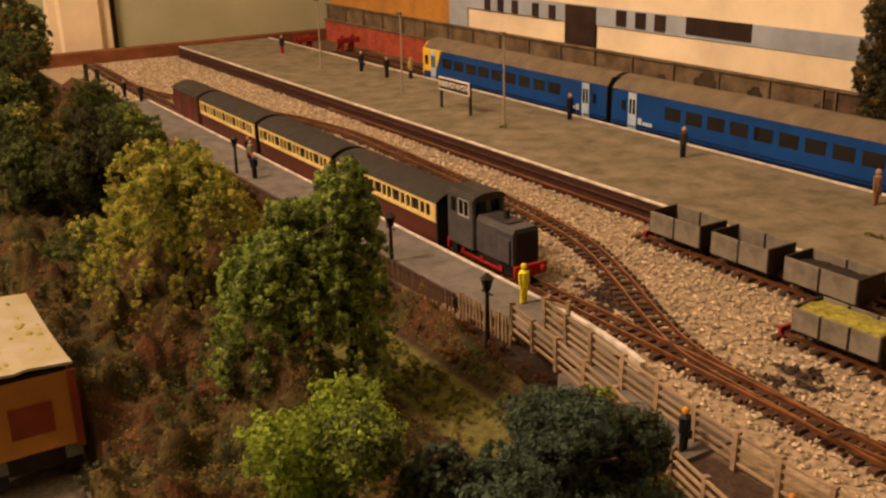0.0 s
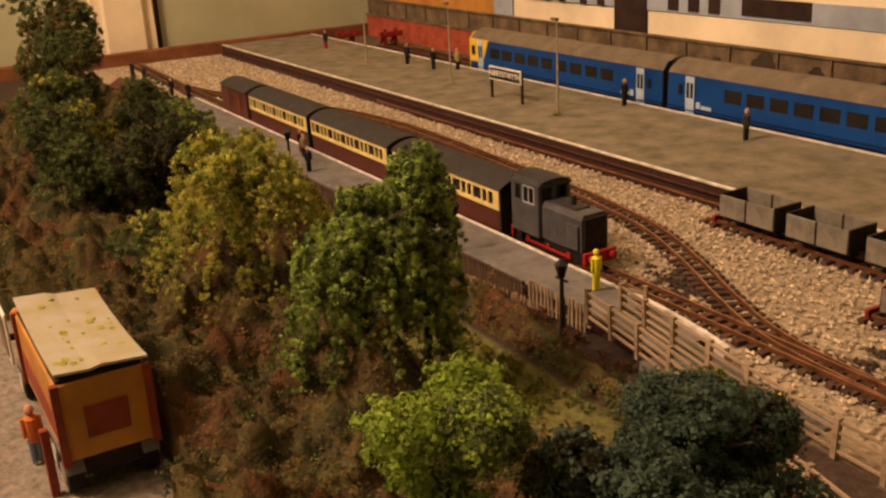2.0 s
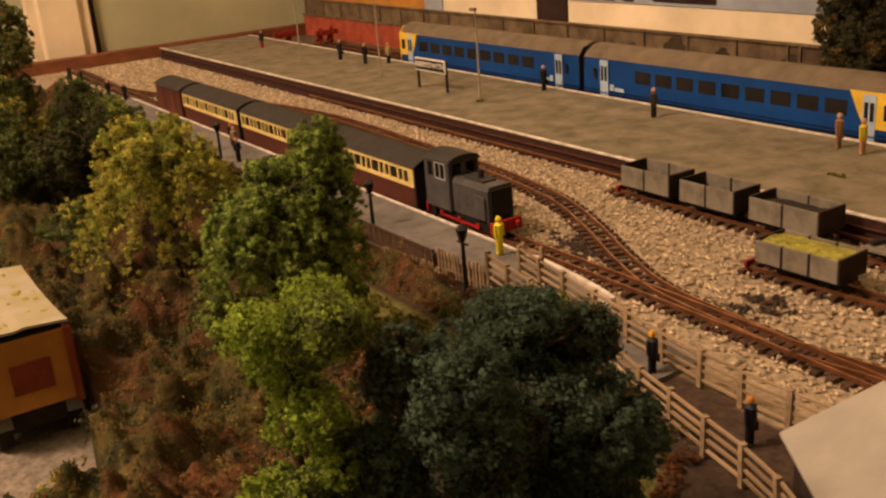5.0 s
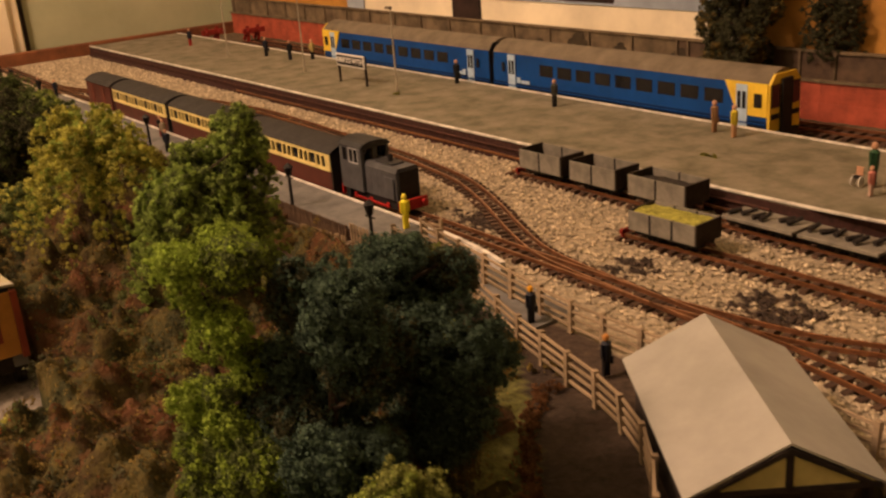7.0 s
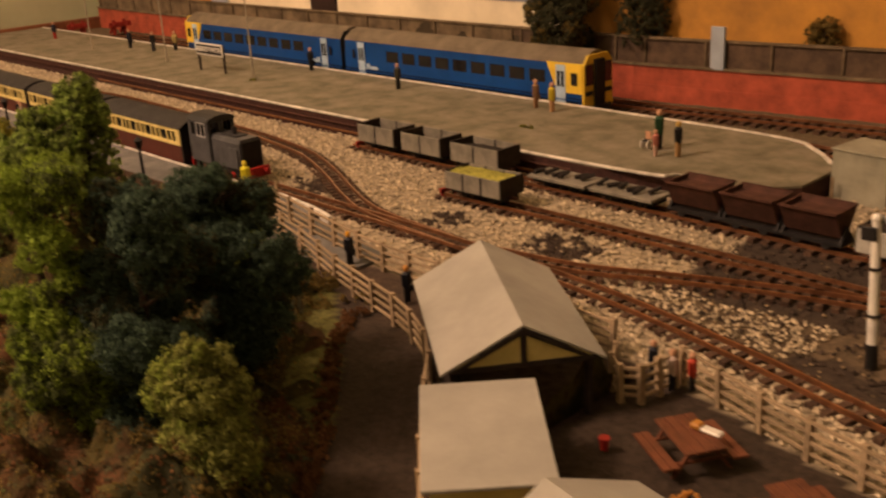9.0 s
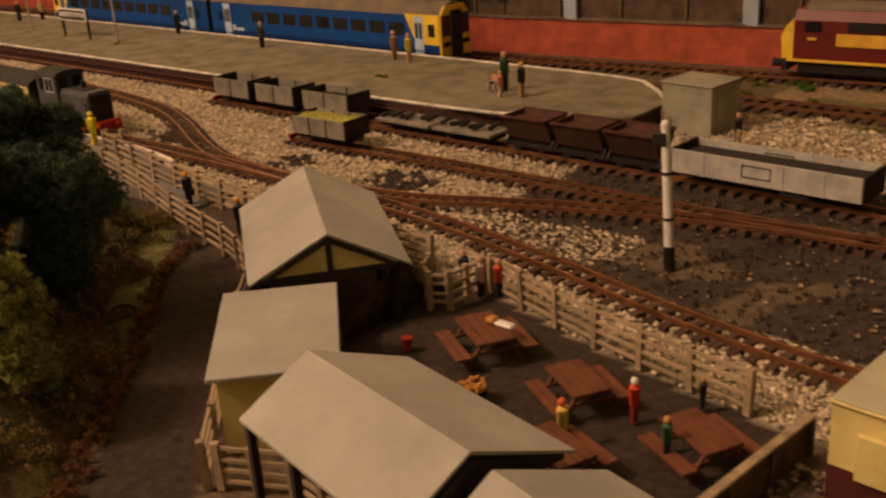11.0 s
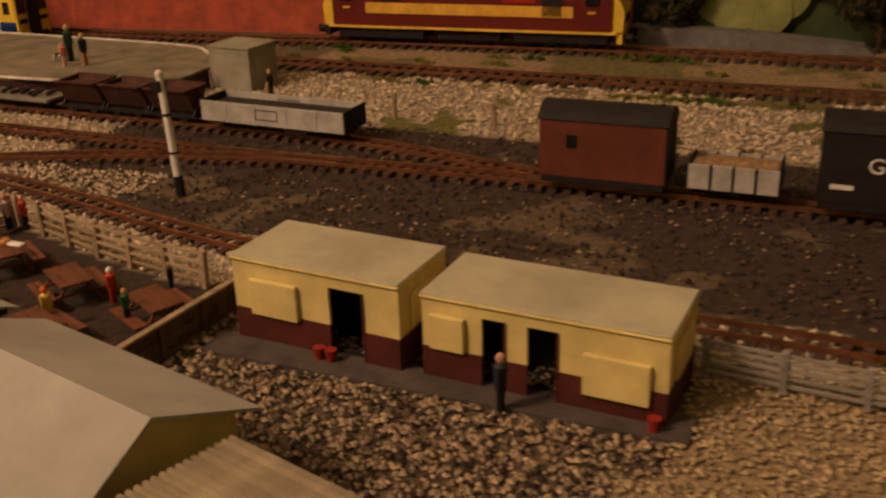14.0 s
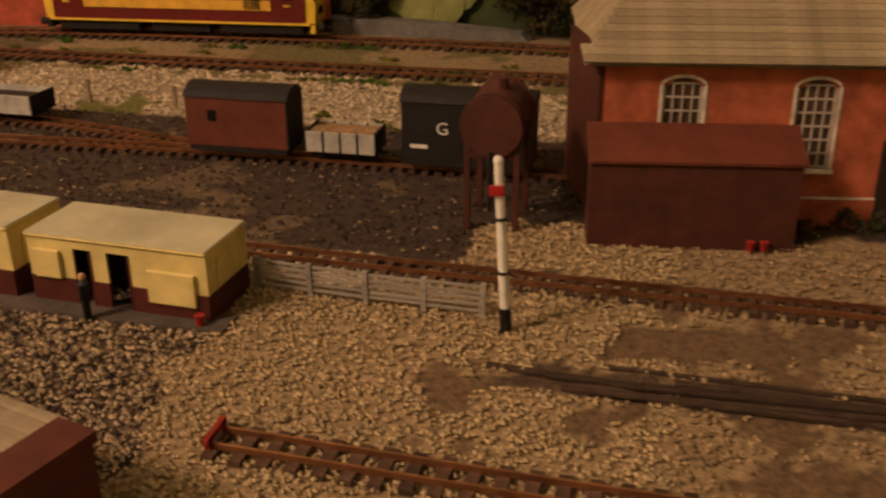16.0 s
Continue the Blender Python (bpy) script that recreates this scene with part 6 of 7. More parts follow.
pts = [(-0.010, -0.006, SH - 0.0065), (-0.010, SD + 0.006, SH - 0.0065), (0.038, SD / 2, top), (SL + 0.004, -0.006, SH - 0.0065), (SL + 0.004, SD + 0.006, SH - 0.0065), (SL + 0.004, SD / 2, top)]
vs = [bm.verts.new(q) for q in pts]
for f in ((0, 2, 1), (0, 3, 5, 2), (1, 2, 5, 4), (3, 4, 5), (0, 1, 4, 3)):
    bm.faces.new([vs[i] for i in f])
bmesh.ops.recalc_face_normals(bm, faces=bm.faces[:])
part("roof_deck", bm, M_slate, shed, "hipped roof deck")

# stack of long dark rails and timbers on the tan gravel
for y, z, x0, x1, a, r in ((0.339, 0.0002, 0.505, 0.70, -1.5, 0.0012), (0.331, 0.0003, 0.464, 0.525, -4.0, 0.0020), (0.328, 0.0004, 0.486, 0.72, 0.5, 0.0016), (0.321, 0.0003, 0.492, 0.69, 2.0, 0.0017), (0.319, 0.0016, 0.500, 0.73, -0.5, 0.0013), (0.333, 0.0003, 0.530, 0.70, -2.0, 0.0020), (0.325, 0.0016, 0.515, 0.71, 1.2, 0.0013)):
    o = obj("long_timber", box(bmesh.new(), 0, x1 - x0, -r * 0.75, r * 0.75, -0.0008, 0.0007, 0.0002), M_oldwood, "long dark timber lying in the gravel", "timber", "stack of long timbers")
    o.matrix_world = pose(x0, y, z, 0, 0, a)


# ---- the lorry ----
lorry = thing("lorry", pose(-0.3058, 0.1965, 0.0), "orange box lorry with a pale lichen-stained roof", "lorry")
LX, LY, LZ0, LZ1 = 0.0392, 0.0154, 0.0150, 0.0440
part("body", B(-LX, LX, -LY, LY, LZ0, LZ1, 0.0005), M_orange, lorry, "orange box body")
for sx in (-1, 1):
    for sy in (-1, 1):
        part("corner_post", B(sx * LX - 0.0014, sx * LX + 0.0014, sy * LY - 0.0014, sy * LY + 0.0014, LZ0 - 0.001, LZ1 + 0.0004), M_truckred, lorry, "dull red corner post")
bm = bmesh.new()
bmesh.ops.create_grid(bm, x_segments=12, y_segments=8, size=1, matrix=Matrix.Translation((0, 0.0010, 0.0464)) @ Matrix.Diagonal((LX + 0.0006, LY + 0.0002, 1, 1)))
for vtx in bm.verts:
    vtx.co.z += 0.0020 * (vtx.co.x / LX) ** 2 - 0.0012 * (vtx.co.y / LY) - 0.0010 * (vtx.co.x / LX) * (vtx.co.y < 0)
ext = bmesh.ops.extrude_face_region(bm, geom=bm.faces[:])
bmesh.ops.translate(bm, vec=(0, 0, -0.0010), verts=[e for e in ext["geom"] if isinstance(e, bmesh.types.BMVert)])
bmesh.ops.recalc_face_normals(bm, faces=bm.faces[:])
part("roof", bm, M_trucktop, lorry, "pale curled roof sheet with yellow lichen")
rnd = random.Random(17)
bm = bmesh.new()
for k in range(26):
    u, v = rnd.uniform(-0.9, 0.9), rnd.uniform(-0.85, 0.85)
    x, y = u * LX, 0.001 + v * LY
    z = 0.0464 + 0.0020 * u * u - 0.0012 * v - 0.0010 * u * (y < 0)
    ball(bm, (x, y, z), rnd.uniform(0.0006, 0.0018), rnd.uniform(0.8, 2.0), 1, 0.16, 7, 4)
part("lichen", bm, M_moss, lorry, "yellow-green lichen patches")
part("roof_frame", B(-LX + 0.001, LX - 0.001, -LY + 0.001, LY - 0.001, LZ1, LZ1 + 0.0012), M_black, lorry)
part("rear_panel", B(LX, LX + 0.0008, -0.0072, 0.0076, 0.0225, 0.0345, 0.0002), M_truckred, lorry, "dark red square panel")
for sy in (-1, 1):
    part("side_panel", B(-0.034, 0.034, sy * LY - 0.0005, sy * LY + 0.0006, 0.020, 0.030), M_truckred, lorry)
part("chassis", B(-0.066, LX - 0.002, -0.010, 0.010, 0.0075, LZ0), M_timber, lorry)
cab = part("cab", B(-0.071, -0.042, -0.0145, 0.0145, 0.0085, 0.036, 0.002), M_orange, lorry, "orange cab")
part("windscreen", B(-0.0716, -0.0708, -0.012, 0.012, 0.022, 0.033), M_glassdk, cab)
for sy in (-1, 1):
    part("side_window", B(-0.064, -0.050, sy * 0.0145 - 0.0004, sy * 0.0145 + 0.0004, 0.022, 0.033), M_glassdk, cab)
for x in (-0.057, 0.014, 0.030):
    for sy in (-1, 1):
        wh = part("wheel", cyl(bmesh.new(), (x, sy * 0.0130 - 0.0028, 0.0070), (x, sy * 0.0130 + 0.0028, 0.0070), 0.0070, 0.0070, 18), M_black, lorry)
        part("hub", cyl(bmesh.new(), (x, sy * 0.0160, 0.0070), (x, sy * 0.0165, 0.0070), 0.0042, 0.0042, 14), M_waglight, wh)
        part("mudguard", prism(bmesh.new(), [(x - 0.009, 0.010), (x - 0.0075, 0.0145), (x + 0.0075, 0.0145), (x + 0.009, 0.010), (x + 0.0075, 0.010), (x + 0.006, 0.0132), (x - 0.006, 0.0132), (x - 0.0075, 0.010)], "y", sy * 0.013 - 0.003, sy * 0.013 + 0.003), M_slab, lorry)
board = part("headboard", B(-0.062, -0.041, -LY - 0.0042, -LY - 0.0030, 0.022, 0.044, 0.0003), M_white, lorry, "white framed board on the cab side")
part("panel", B(-0.0595, -0.0435, -LY - 0.0046, -LY - 0.0038, 0.0245, 0.0415), M_bdstone, board)
part("bracket", B(-0.053, -0.050, -LY - 0.0032, -0.0140, 0.029, 0.031), M_black, lorry)
obj("red_post", B(-0.2775, -0.2745, 0.1750, 0.1780, -0.001, 0.0255, 0.0003), M_truckred, "dull red post beside the lorry", "post")
figure(-0.3030, 0.1755, 0.0, (0.6, 0.16, 0.03), (0.16, 0.22, 0.30), h=0.0235, label="figurine in an orange top beside the lorry")
# low brick building at the far platform end
fb = thing("platelayers_hut", pose(-1.00, 0.395, 0, 0, 0, 4), "small reddish hut among the trees", "hut")
part("body", B(-0.04, 0.04, -0.012, 0.012, 0, 0.018), M_brickface, fb)
part("roof", prism(bmesh.new(), [(-0.014, 0.018), (0.014, 0.018), (0, 0.026)], "x", -0.042, 0.042), M_ironbrown, fb)
for x in (-1.05, -1.10):
    obj("ground_post", B(x - 0.002, x + 0.002, 0.418, 0.422, -0.001, 0.03), M_timber, "dark timber post by the far track end", "post", "dark posts")


# ---- trees and undergrowth ----
def leaves(name, blobs, count, size, m, seed, sub=0.35, parent=None, label="", category="", kind="", flat=1.0):
    """Foliage of many small folded flakes, gathered in clumps over the blobs (x, y, z, rx, ry, rz)."""
    rng = np.random.default_rng(seed)
    vol = np.array([(b[3] * b[4] * b[5]) ** (2 / 3) for b in blobs])
    per = np.maximum(1, (count * vol / vol.sum()).astype(int))
    P, Nn, cores = [], [], []
    for b, n in zip(blobs, per):
        nc = max(6, n // 18)
        d = rng.normal(size=(nc, 3))
        d /= np.linalg.norm(d, axis=1)[:, None]
        dn = d.copy()
        d *= rng.uniform(0.62, 1.0, (nc, 1))
        cen = np.array(b[:3]) + d * np.array(b[3:6])
        rad = np.minimum(sub * min(b[3:6]), 0.0023) * rng.uniform(0.5, 1.1, nc)
        cores.append(np.column_stack([cen, rad]))
        k = rng.integers(0, nc, n)
        e = rng.normal(size=(n, 3))
        e /= np.linalg.norm(e, axis=1)[:, None]
        P.append(cen[k] + e * (rad[k] * rng.uniform(0.55, 1.25, n))[:, None])
        Nn.append(0.35 * dn[k] + 0.9 * e + rng.normal(size=(n, 3)) * 0.25)
    P, Nn = np.concatenate(P), np.concatenate(Nn)
    keep = P[:, 2] > 0.0002
    P, up = P[keep], Nn[keep]
    n = len(P)
    up /= np.linalg.norm(up, axis=1)[:, None]
    a = np.cross(up, rng.normal(size=(n, 3)))
    a /= np.linalg.norm(a, axis=1)[:, None]
    c = np.cross(up, a)
    s = (size * rng.uniform(0.55, 1.3, n))[:, None]
    V = np.stack([P - a * s, P + c * s * 0.8 + up * s * 0.35, P + a * s, P - c * s * 0.8 + up * s * 0.35], 1).reshape(-1, 3)
    V[:, 2] = np.maximum(V[:, 2], 0.0001)
    idx = np.arange(n)[:, None] * 4
    F3 = np.concatenate([idx + np.array([[0, 1, 2]]), idx + np.array([[0, 2, 3]])])
    # the dense heart of every clump
    C = np.concatenate(cores)
    C = C[C[:, 2] > 0.0006]
    octa = np.array([(1, 0, 0), (-1, 0, 0), (0, 1, 0), (0, -1, 0), (0, 0, 1), (0, 0, -1)])
    tri = np.array([(0, 2, 4), (2, 1, 4), (1, 3, 4), (3, 0, 4), (2, 0, 5), (1, 2, 5), (3, 1, 5), (0, 3, 5)])
    VC = C[:, None, :3] + octa[None] * (C[:, 3] * 0.52)[:, None, None] * rng.uniform(0.75, 1.15, (len(C), 6, 1))
    FC = len(V) + np.arange(len(C))[:, None, None] * 6 + tri[None]
    V, F3 = np.concatenate([V, VC.reshape(-1, 3)]), np.concatenate([F3, FC.reshape(-1, 3)])
    me = bpy.data.meshes.new(name)
    me.from_pydata(V.tolist(), [], F3.tolist())
    me.materials.append(m)
    o = tagged(new(name, me), label, category, "", kind)
    if parent:
        o.parent = parent
    return o


def trunk_mesh(h, r, rnd, limbs=6, bend=0.004, reach=0.02):
    bm = bmesh.new()
    p = Vector((0, 0, -0.001))
    n = 6
    for k in range(n):
        q = Vector((rnd.uniform(-bend, bend) * (k + 1) / n, rnd.uniform(-bend, bend) * (k + 1) / n, h * (k + 1) / n))
        cyl(bm, p, q, r * (1 - 0.75 * k / n), r * (1 - 0.75 * (k + 1) / n), 8)
        if k >= 1:
            for j in range(limbs // n + 1):
                a = rnd.uniform(0, 6.28)
                L = reach * rnd.uniform(0.6, 1.15)
                e = q + Vector((math.cos(a) * L * 0.8, math.sin(a) * L * 0.8, L * 0.5))
                cyl(bm, q, e, r * 0.38 * (1 - 0.5 * k / n), r * 0.1, 6)
        p = q
    return bm


def tree(x, y, h, spread, m, label, seed, count=5000, size=0.0016, shape="round", low=0.3, name="tree", extra=None, r=0.0022, blobs=9, strands=40, droop=0.06, flare=0.9):
    rnd = random.Random(seed)
    c = thing(name, pose(x, y, 0), label, "tree")
    part("trunk", trunk_mesh(h * 0.82, r, rnd, reach=min(0.3 * h, 0.62 * spread)), M_trunk, c)
    bl = []
    for k in range(blobs):
        f = (k + 0.5) / blobs
        z = h * (low + (0.97 - low) * f)
        if shape == "round":
            w = math.sin(math.pi * (0.18 + 0.72 * f)) * spread
        elif shape == "cone":
            w = spread * (1.05 - f) ** 0.7
        elif shape == "column":
            w = spread * (0.75 + 0.3 * math.sin(f * 9 + seed)) * (1.0 if f < 0.8 else 0.65)
        else:
            w = spread * (0.95 - 0.45 * f)
        for j in range(3):
            a = rnd.uniform(0, 6.28)
            d = w * rnd.uniform(0.25, 0.75)
            br = max(0.004, w * rnd.uniform(0.36, 0.6))
            bl.append((d * math.cos(a), d * math.sin(a), z + rnd.uniform(-0.1, 0.1) * h * 0.3, br, br, br * (1.7 if shape == "weeping" else 0.85)))
    if shape == "weeping":
        bl = [(b[0] * 0.5, b[1] * 0.5, b[2], b[3] * 0.4, b[4] * 0.4, b[5] * 0.35) for b in bl[::3]]
        for k in range(strands):
            a = 6.283 * (k + rnd.uniform(-0.3, 0.3)) / strands
            sway = rnd.uniform(-0.25, 0.25)
            out = spread * rnd.uniform(0.55, 1.05)
            top = h * rnd.uniform(0.66, 0.97)
            end = max(h * droop, top - h * rnd.uniform(0.5, 0.95))
            w = rnd.uniform(0.0042, 0.0062)
            steps = 12
            for q in range(steps):
                f = (q + 0.5) / steps
                d = out * (0.10 + 0.95 * f ** flare) + rnd.uniform(-0.0015, 0.0015)
                z = top + (end - top) * f ** 2.1
                wq = w * (1.1 - 0.45 * f)
                b = a + sway * f
                bl.append((d * math.cos(b), d * math.sin(b), z, wq, wq, wq * 1.15))
    if shape == "ivy":
        bl = []
        for k in range(90):
            a = rnd.uniform(0, 6.28)
            d = spread * rnd.uniform(0.3, 0.85)
            br = rnd.uniform(0.007, 0.012)
            bl.append((d * math.cos(a), d * math.sin(a), h * rnd.uniform(low, 0.95), br, br, br * 1.2))
    leaves("crown", bl, int(count * 2.9), size * 0.47, m, seed, parent=c)
    if extra:
        leaves("crown", [bl[i] for i in range(0, len(bl), 3)], int(count * 1.1), size * 0.47, extra, seed + 50, parent=c)
    return c


# the group of near trees: a tall bright one, a broad dark blue-green pair, a light green bush
tree(-0.077, 0.224, 0.108, 0.024, L_lime, "tall slender bright green model tree with foam foliage", 11, 21000, 0.0012, "column", 0.10, extra=L_green, r=0.0028, blobs=12)
dark_tree = tree(-0.072, 0.284, 0.097, 0.028, L_blue, "broad dark blue-green model tree with dense foliage", 12, 30000, 0.0012, "round", 0.22, extra=L_dark, r=0.003, blobs=10)
tree(-0.057, 0.243, 0.108, 0.028, L_blue, "tall dark blue-green model tree with dense foliage", 13, 25000, 0.0012, "round", 0.16, extra=L_dark, r=0.003)
part("trunk", cyl(bmesh.new(), (-0.0206, 0.0328, -0.001), (-0.004, 0.010, 0.040), 0.0026, 0.0014, 8), M_trunk, dark_tree)
tree(-0.014, 0.235, 0.064, 0.020, L_sprig, "small light green bushy model tree", 14, 10000, 0.0012, "round", 0.15, extra=L_bright)
tree(-0.098, 0.312, 0.079, 0.011, L_bright, "slender bright green model tree beside the lawn", 15, 3000, 0.0014, "round", 0.3)
# the weeping willow and the yellow-green tree
tree(-0.268, 0.298, 0.088, 0.038, L_willow, "weeping green willow model tree with hanging strands", 21, 15000, 0.0015, "weeping", 0.35, extra=L_green, blobs=6, strands=17, droop=0.02, flare=0.5)
tree(-0.265, 0.323, 0.102, 0.020, L_willow, "tall narrow green model tree with hanging strands", 22, 7000, 0.0015, "weeping", 0.5, extra=L_green, strands=11, droop=0.1, flare=0.5)
tree(-0.368, 0.288, 0.096, 0.047, L_yellow, "yellow-green spreading model tree with open branches", 23, 10000, 0.0015, "weeping", 0.5, extra=L_bright, blobs=6, strands=17, droop=0.22, flare=0.6)
tree(-0.520, 0.292, 0.088, 0.034, L_dark, "dark green model tree with dense foliage", 24, 7000, 0.0017, "round", 0.15, extra=L_green)
tree(-0.640, 0.335, 0.066, 0.030, L_green, "rounded green model tree near the halt", 25, 6000, 0.0018, "round", 0.3, extra=L_bright)
tree(-0.560, 0.250, 0.085, 0.036, L_green, "tall dark green model tree", 26, 7500, 0.0018, "round", 0.2, extra=L_dark)
tree(-0.750, 0.285, 0.150, 0.041, L_green, "tall dark olive model tree with a dense crown", 27, 9000, 0.0020, "round", 0.3, extra=L_olive)
tree(-0.640, 0.258, 0.098, 0.034, L_green, "tall olive green model tree", 28, 8000, 0.0020, "round", 0.25, extra=L_yellow)
tree(-0.440, 0.262, 0.045, 0.028, L_green, "low green bushy model tree", 29, 5000, 0.0016, "round", 0.1, extra=L_yellow)
tree(-0.80, 0.355, 0.060, 0.030, L_green, "dark green model tree by the far platform end", 30, 5000, 0.0018, "round", 0.15, extra=L_green)
# ivy-clad tree against the back wall
tree(-0.340, 0.797, 0.165, 0.034, L_dark, "tall dark ivy-clad tree against the back wall", 31, 24000, 0.0018, "ivy", 0.10, extra=L_olive, r=0.003, blobs=16)
tree(-0.278, 0.828, 0.105, 0.022, L_dark, "dark bush growing on the ochre cliff", 32, 5000, 0.0018, "ivy", 0.5)
tree(-0.128, 0.848, 0.072, 0.014, L_olive, "small dark bush growing on the cliff", 33, 1800, 0.0016, "round", 0.7)
tree(-0.168, 0.842, 0.048, 0.008, L_olive, "small dark bush behind the fence", 34, 900, 0.0014, "round", 0.6)
for i, (x, y, h, s) in enumerate(((0.40, 0.878, 0.12, 0.04), (0.455, 0.876, 0.13, 0.045), (0.52, 0.874, 0.12, 0.045), (0.25, 0.884, 0.08, 0.028))):
    tree(x, y, h, s, L_dark, "dark woodland tree before the backdrop", 40 + i, 5000, 0.0022, "round", 0.08, extra=L_olive)


def scrub(m, count, region, rmin, rmax, seed, label, size=0.0015, ok=None):
    rnd = random.Random(seed)
    bl = []
    x0, x1, y0, y1 = region
    n = 0
    while len(bl) < count and n < count * 20:
        n += 1
        x, y = rnd.uniform(x0, x1), rnd.uniform(y0, y1)
        if ok and not ok(x, y):
            continue
        r = rnd.uniform(rmin, rmax)
        bl.append((x, y, r * 0.35 + (bank(x, y) * 0.7 if ok else 0.0), r, r, r * rnd.uniform(0.6, 1.05)))
    return leaves("undergrowth", bl, int(count * 200), size * 0.62, m, seed, 0.4, None, label, "undergrowth", "stuff")


def wild(x, y):
    if on_road(x, y) < 0.006 or y > 0.398:
        return False
    if -0.46 < x < -0.222 and 0.145 < y < 0.2155:
        return False
    if -0.375 < x < -0.19 and 0.334 < y < 0.374:
        return False
    if zone(x, y) == PATH:
        return False
    if zone(x, y) == GRASS:
        return random.Random(int(x * 9000)).random() < 0.12
    return y > (0.172 if x > -0.20 else 0.205 if x > -0.222 else 0.217 if x > -0.44 else 0.115)


def bank(x, y):
    """Height of the overgrown bank."""
    edge = min(1.0, max(0.0, (on_road(x, y) - 0.004) / 0.03), max(0.0, (0.402 - y) / 0.03), max(0.0, max(abs(x + 0.28) - 0.095, abs(y - 0.354) - 0.02) / 0.03))
    h = 0.003 + 0.024 * max(0.0, noise.noise((x * 27, y * 27, 7.7)) + 0.05) + 0.024 * max(0.0, noise.noise((x * 46, y * 46, 3.1))) + 0.013 * max(0.0, noise.noise((x * 105, y * 105, 6.4))) + 0.006 * (1 - abs(noise.noise((x * 120, y * 120, 9.2))))
    d = noise.voronoi((x * 120, y * 120, 2.0))[0][0]
    e = noise.voronoi((x * 290, y * 290, 5.0))[0][0]
    h += 0.0058 * math.sqrt(max(0.0, 1 - d * d * 1.3)) + 0.0020 * math.sqrt(max(0.0, 1 - e * e * 1.3))
    return h * edge


def carpet(specs, count, region, seed):
    rnd = random.Random(seed)
    x0, x1, y0, y1 = region
    groups = {k: [] for k in range(len(specs))}
    n = 0
    while n < count:
        x, y = rnd.uniform(x0, x1), rnd.uniform(y0, y1)
        n += 1
        if not wild(x, y):
            continue
        if noise.noise((x * 105, y * 105, 6.4)) < -0.16 and rnd.random() < 0.75:
            continue
        v = noise.noise((x * 26, y * 26, 1.7)) * 0.75 + noise.noise((x * 75, y * 75, 5.1)) * 0.55 + rnd.uniform(-0.13, 0.13)
        k = min(len(specs) - 1, max(0, int((v + 0.72) / 1.44 * len(specs))))
        b0 = bank(x, y)
        groups[k].append((x, y, b0 + rnd.uniform(-0.0008, 0.0012), (b0 - bank(x + 0.002, y)) / 0.002, (b0 - bank(x, y + 0.002)) / 0.002))
    for k, (m, label) in enumerate(specs):
        if not groups[k]:
            continue
        rng = np.random.default_rng(seed + k)
        G = np.array(groups[k])
        P, q = G[:, :3], len(G)
        up = np.column_stack([G[:, 3], G[:, 4], np.full(q, 0.8)])
        up = up / np.linalg.norm(up, axis=1)[:, None] + rng.normal(size=(q, 3)) * 0.3
        up /= np.linalg.norm(up, axis=1)[:, None]
        a = np.cross(up, rng.normal(size=(q, 3)))
        a /= np.linalg.norm(a, axis=1)[:, None]
        c = np.cross(up, a)
        s = (0.00072 * rng.uniform(0.5, 1.35, q))[:, None]
        V = np.stack([P - a * s, P + c * s * 0.8, P + a * s, P - c * s * 0.8], 1).reshape(-1, 3)
        V[:, 2] = np.maximum(V[:, 2], 0.0001)
        idx = np.arange(q)[:, None] * 4
        F3 = np.concatenate([idx + np.array([[0, 1, 2]]), idx + np.array([[0, 2, 3]])])
        me = bpy.data.meshes.new("undergrowth")
        me.from_pydata(V.tolist(), [], F3.tolist())
        me.materials.append(m)
        tagged(new("undergrowth", me), label, "undergrowth", "", "stuff")


# the soil bank under the growth
NB, MB = 760, 216
bx, by = np.linspace(-0.99, 0.03, NB), np.linspace(0.11, 0.402, MB)
bv = [(x, y, (bank(x, y) - 0.0004) if wild(x, y) else -0.002) for y in by for x in bx]
bf = [(j * NB + i, j * NB + i + 1, (j + 1) * NB + i + 1, (j + 1) * NB + i) for j in range(MB - 1) for i in range(NB - 1)]
bme = bpy.data.meshes.new("bank")
bme.from_pydata(bv, [], bf)
bme.materials.append(bank_material())
for pl in bme.polygons:
    pl.use_smooth = True
tagged(new("bank", bme), "dark soil bank under the undergrowth", "bank", kind="structure")
W1 = (-0.98, 0.02, 0.11, 0.40)
carpet([(L_dark, "dark green tangled undergrowth"), (L_brown, "brown dead bracken on the bank"), (L_olive, "olive undergrowth of foam foliage"), (L_dark, "dark tangled weeds among the undergrowth"), (L_olive, "dull olive weeds on the bank"), (L_green, "fresh green patches of undergrowth"), (L_rust, "rust red leaf litter on the bank")], 190000, W1, 61)
scrub(L_olive, 420, W1, 0.003, 0.011, 72, "tangled olive bushes of foam foliage", ok=wild, size=0.0009)
scrub(L_dark, 460, W1, 0.003, 0.010, 73, "dark green bushes of foam foliage", ok=wild, size=0.0009)
scrub(L_green, 190, W1, 0.003, 0.010, 74, "fresh green bushes of foam foliage", ok=wild, size=0.0009)
scrub(L_brown, 190, W1, 0.003, 0.007, 75, "dead brown bushes of foam foliage", ok=wild, size=0.0009)
scrub(L_yellow, 26, W1, 0.003, 0.007, 66, "yellow-green tufts among the undergrowth", ok=wild, size=0.0009)
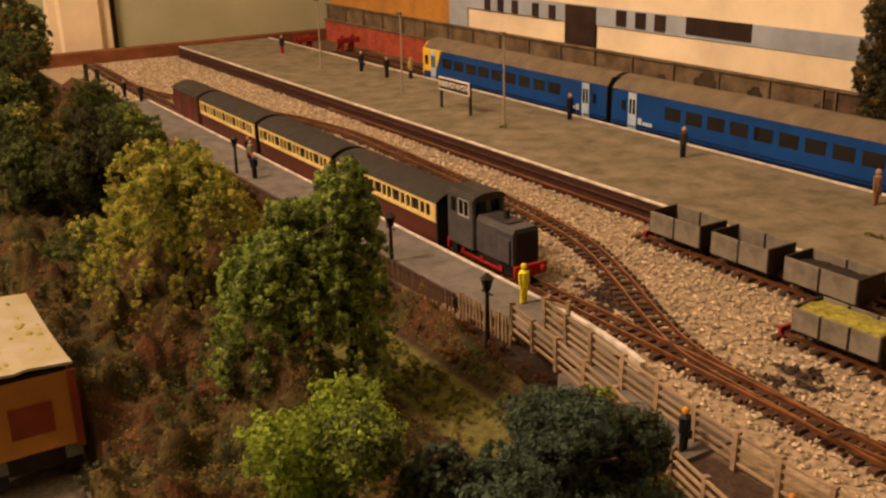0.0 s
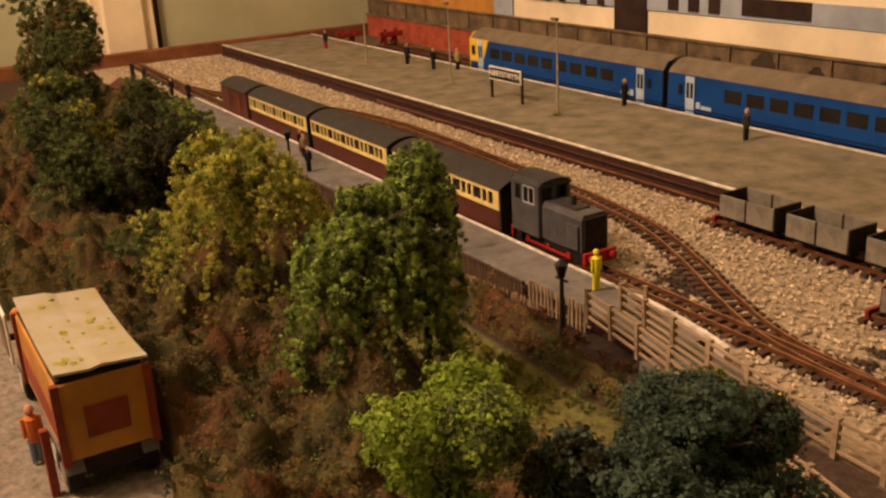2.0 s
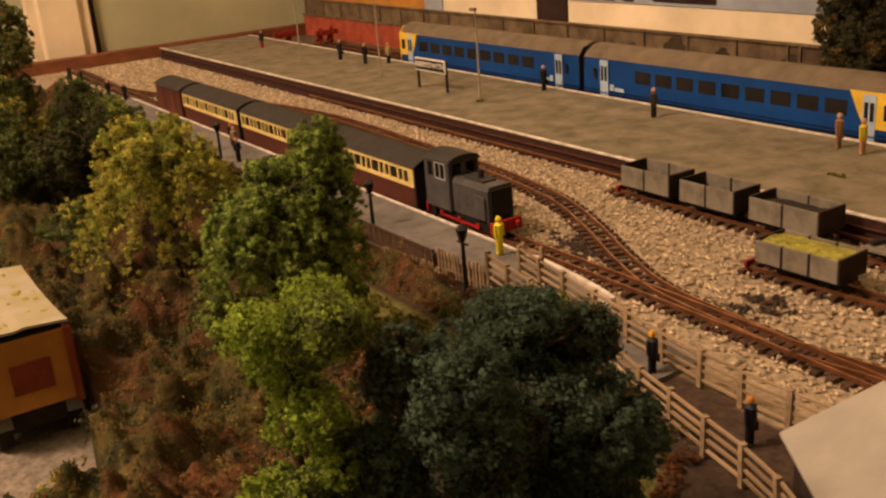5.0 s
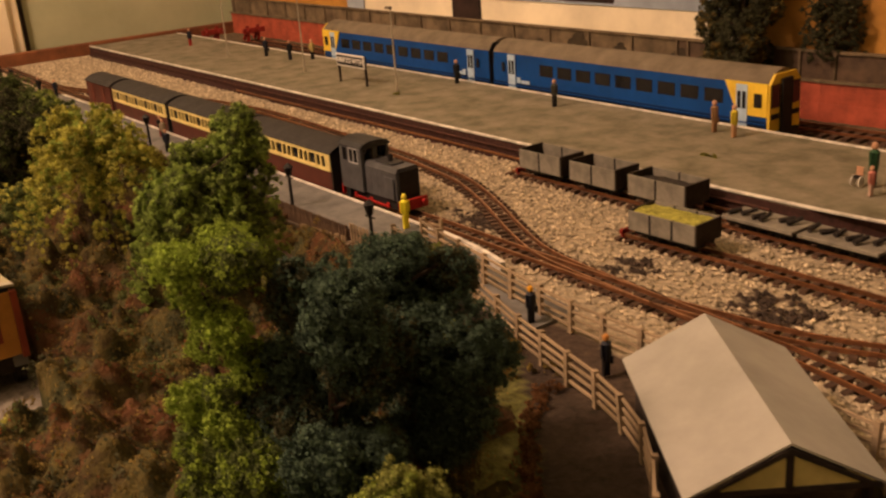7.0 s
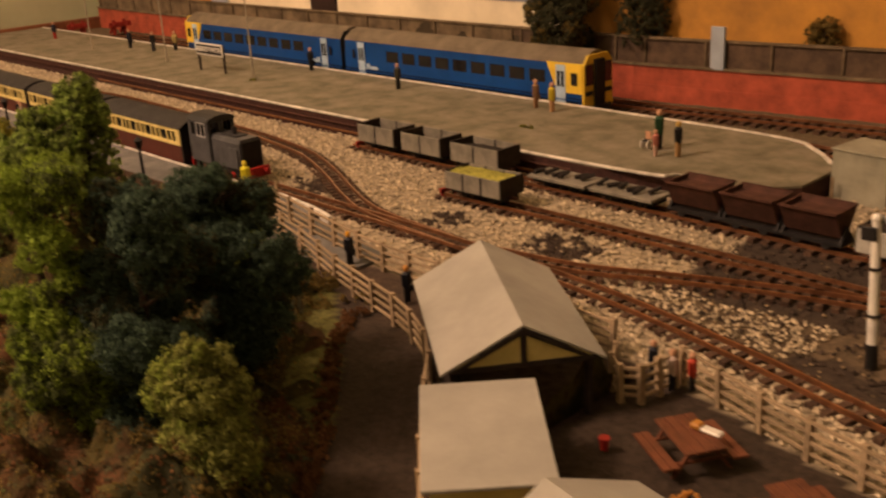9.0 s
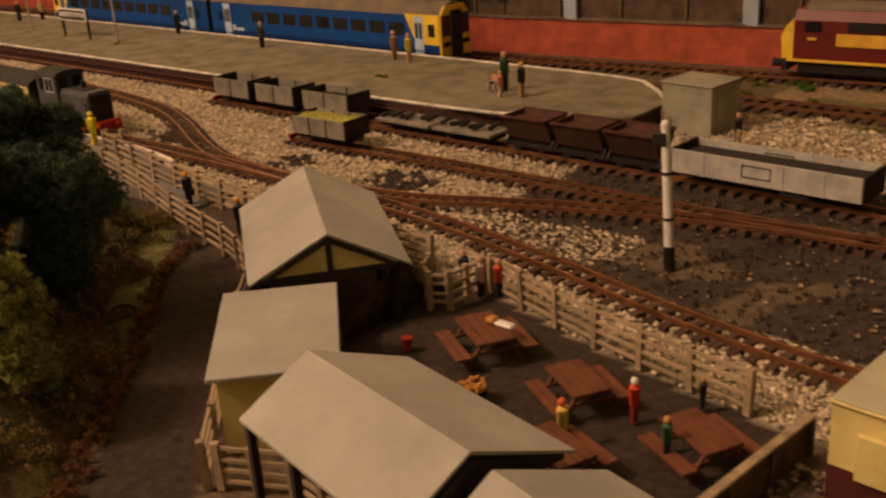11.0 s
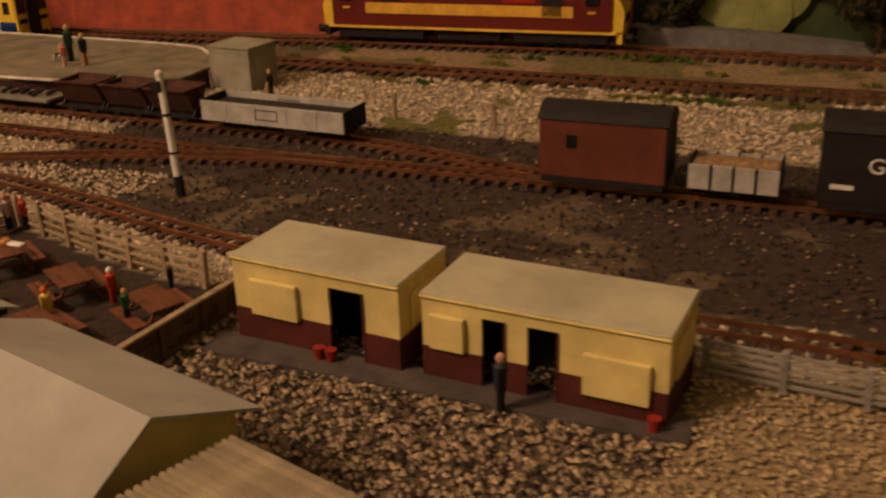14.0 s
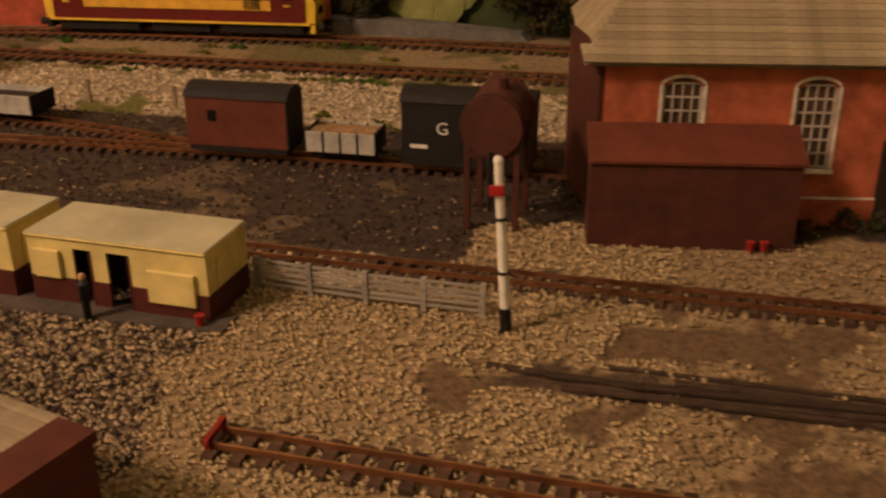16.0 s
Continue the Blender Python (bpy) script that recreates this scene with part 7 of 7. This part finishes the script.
scrub(L_brown, 26, (-0.40, -0.23, 0.378, 0.402), 0.003, 0.007, 67, "dry brown weeds along the fence", size=0.0010)
scrub(L_green, 12, (-0.27, -0.19, 0.360, 0.392), 0.003, 0.006, 68, "green weeds along the fence", size=0.0010)
scrub(L_olive, 20, (-0.17, -0.10, 0.36, 0.385), 0.002, 0.005, 69, "olive weeds beside the path", size=0.0010)


# brown weedy verge between the grass and the road
verge = []
rnd = random.Random(23)
for x, y, h in smoothline([(-0.105, 0.367), (-0.082, 0.336), (-0.034, 0.294), (0.026, 0.234), (0.10, 0.152)], 0.0022):
    r = rnd.uniform(0.0026, 0.0046)
    verge.append((x + rnd.uniform(-0.002, 0.002), y + rnd.uniform(-0.002, 0.002), 0.0006, r, r, r * 0.75))
leaves("verge", verge, len(verge) * 150, 0.0006, L_brown, 93, 0.5, None, "brown weedy verge along the road", "undergrowth", "stuff")


def tufts(places, m, label, seed, r=0.004, tall=0.0016):
    rnd = random.Random(seed)
    bl = [(x + rnd.uniform(-.004, .004), y + rnd.uniform(-.002, .002), z, r * rnd.uniform(1.0, 2.6), r * rnd.uniform(0.4, 0.9), tall) for x, y, z in places for _ in range(3)]
    leaves("grass_tufts", bl, len(bl) * 160, 0.0009, m, seed, 0.5, None, label, "grass", "stuff")


tufts([(0.03, 0.752, 0), (0.15, 0.768, 0), (0.30, 0.775, 0), (0.40, 0.772, 0), (0.25, 0.70, 0), (0.36, 0.705, 0), (0.30, 0.615, 0), (-0.02, 0.756, 0), (0.09, 0.762, 0), (0.35, 0.60, 0)], L_grass, "green grass tufts between the tracks", 81, 0.004, 0.003)
tufts([(-0.245, 0.640, 0.0145), (-0.600, 0.641, 0.0145), (-0.17, 0.72, 0.005), (-0.09, 0.735, 0.002)], L_grass, "small green weeds on the platform", 82, 0.0016, 0.0014)
tufts([(-0.06, 0.585, 0.001), (0.0, 0.60, 0.001), (-0.02, 0.61, 0.001), (0.05, 0.59, 0.001), (-0.13, 0.745, 0.0), (0.34, 0.61, 0)], L_olive, "dry grass along the platform ramp", 83)
tufts([(-0.345 + 0.0125 * (k // 3), 0.344 + 0.009 * (k % 3), 0.0) for k in range(30)], L_grass, "mossy grass of the lawn strip", 84, 0.006)
scrub(L_dark, 8, (0.598, 0.64, 0.49, 0.505), 0.003, 0.008, 85, "dark weeds at the foot of the shed")
scrub(L_brown, 10, (0.585, 0.66, 0.485, 0.505), 0.003, 0.006, 86, "brown dead weeds at the foot of the shed")
scrub(L_yellow, 5, (-0.225, -0.205, 0.185, 0.205), 0.006, 0.010, 88, "yellow-green bush near the lorry", size=0.0011)
tufts([(0.01, 0.784, 0), (0.17, 0.792, 0), (0.255, 0.811, 0), (0.273, 0.809, 0), (0.294, 0.701, 0), (0.312, 0.703, 0), (0.312, 0.878, 0), (0.45, 0.822, 0), (0.363, 0.735, 0), (0.118, 0.7, 0)], L_turf, "bright green grass tufts between the back tracks", 89, 0.0048, 0.0042)
tufts([(-0.019999999999999997, 0.784, 0), (0.14, 0.792, 0), (0.225, 0.811, 0), (0.24300000000000002, 0.809, 0), (0.264, 0.701, 0), (0.28200000000000003, 0.703, 0), (0.28200000000000003, 0.878, 0), (0.42000000000000004, 0.822, 0), (0.33299999999999996, 0.735, 0), (0.088, 0.7, 0)], L_grass, "thin olive grass in the ballast", 90, 0.006, 0.0028)
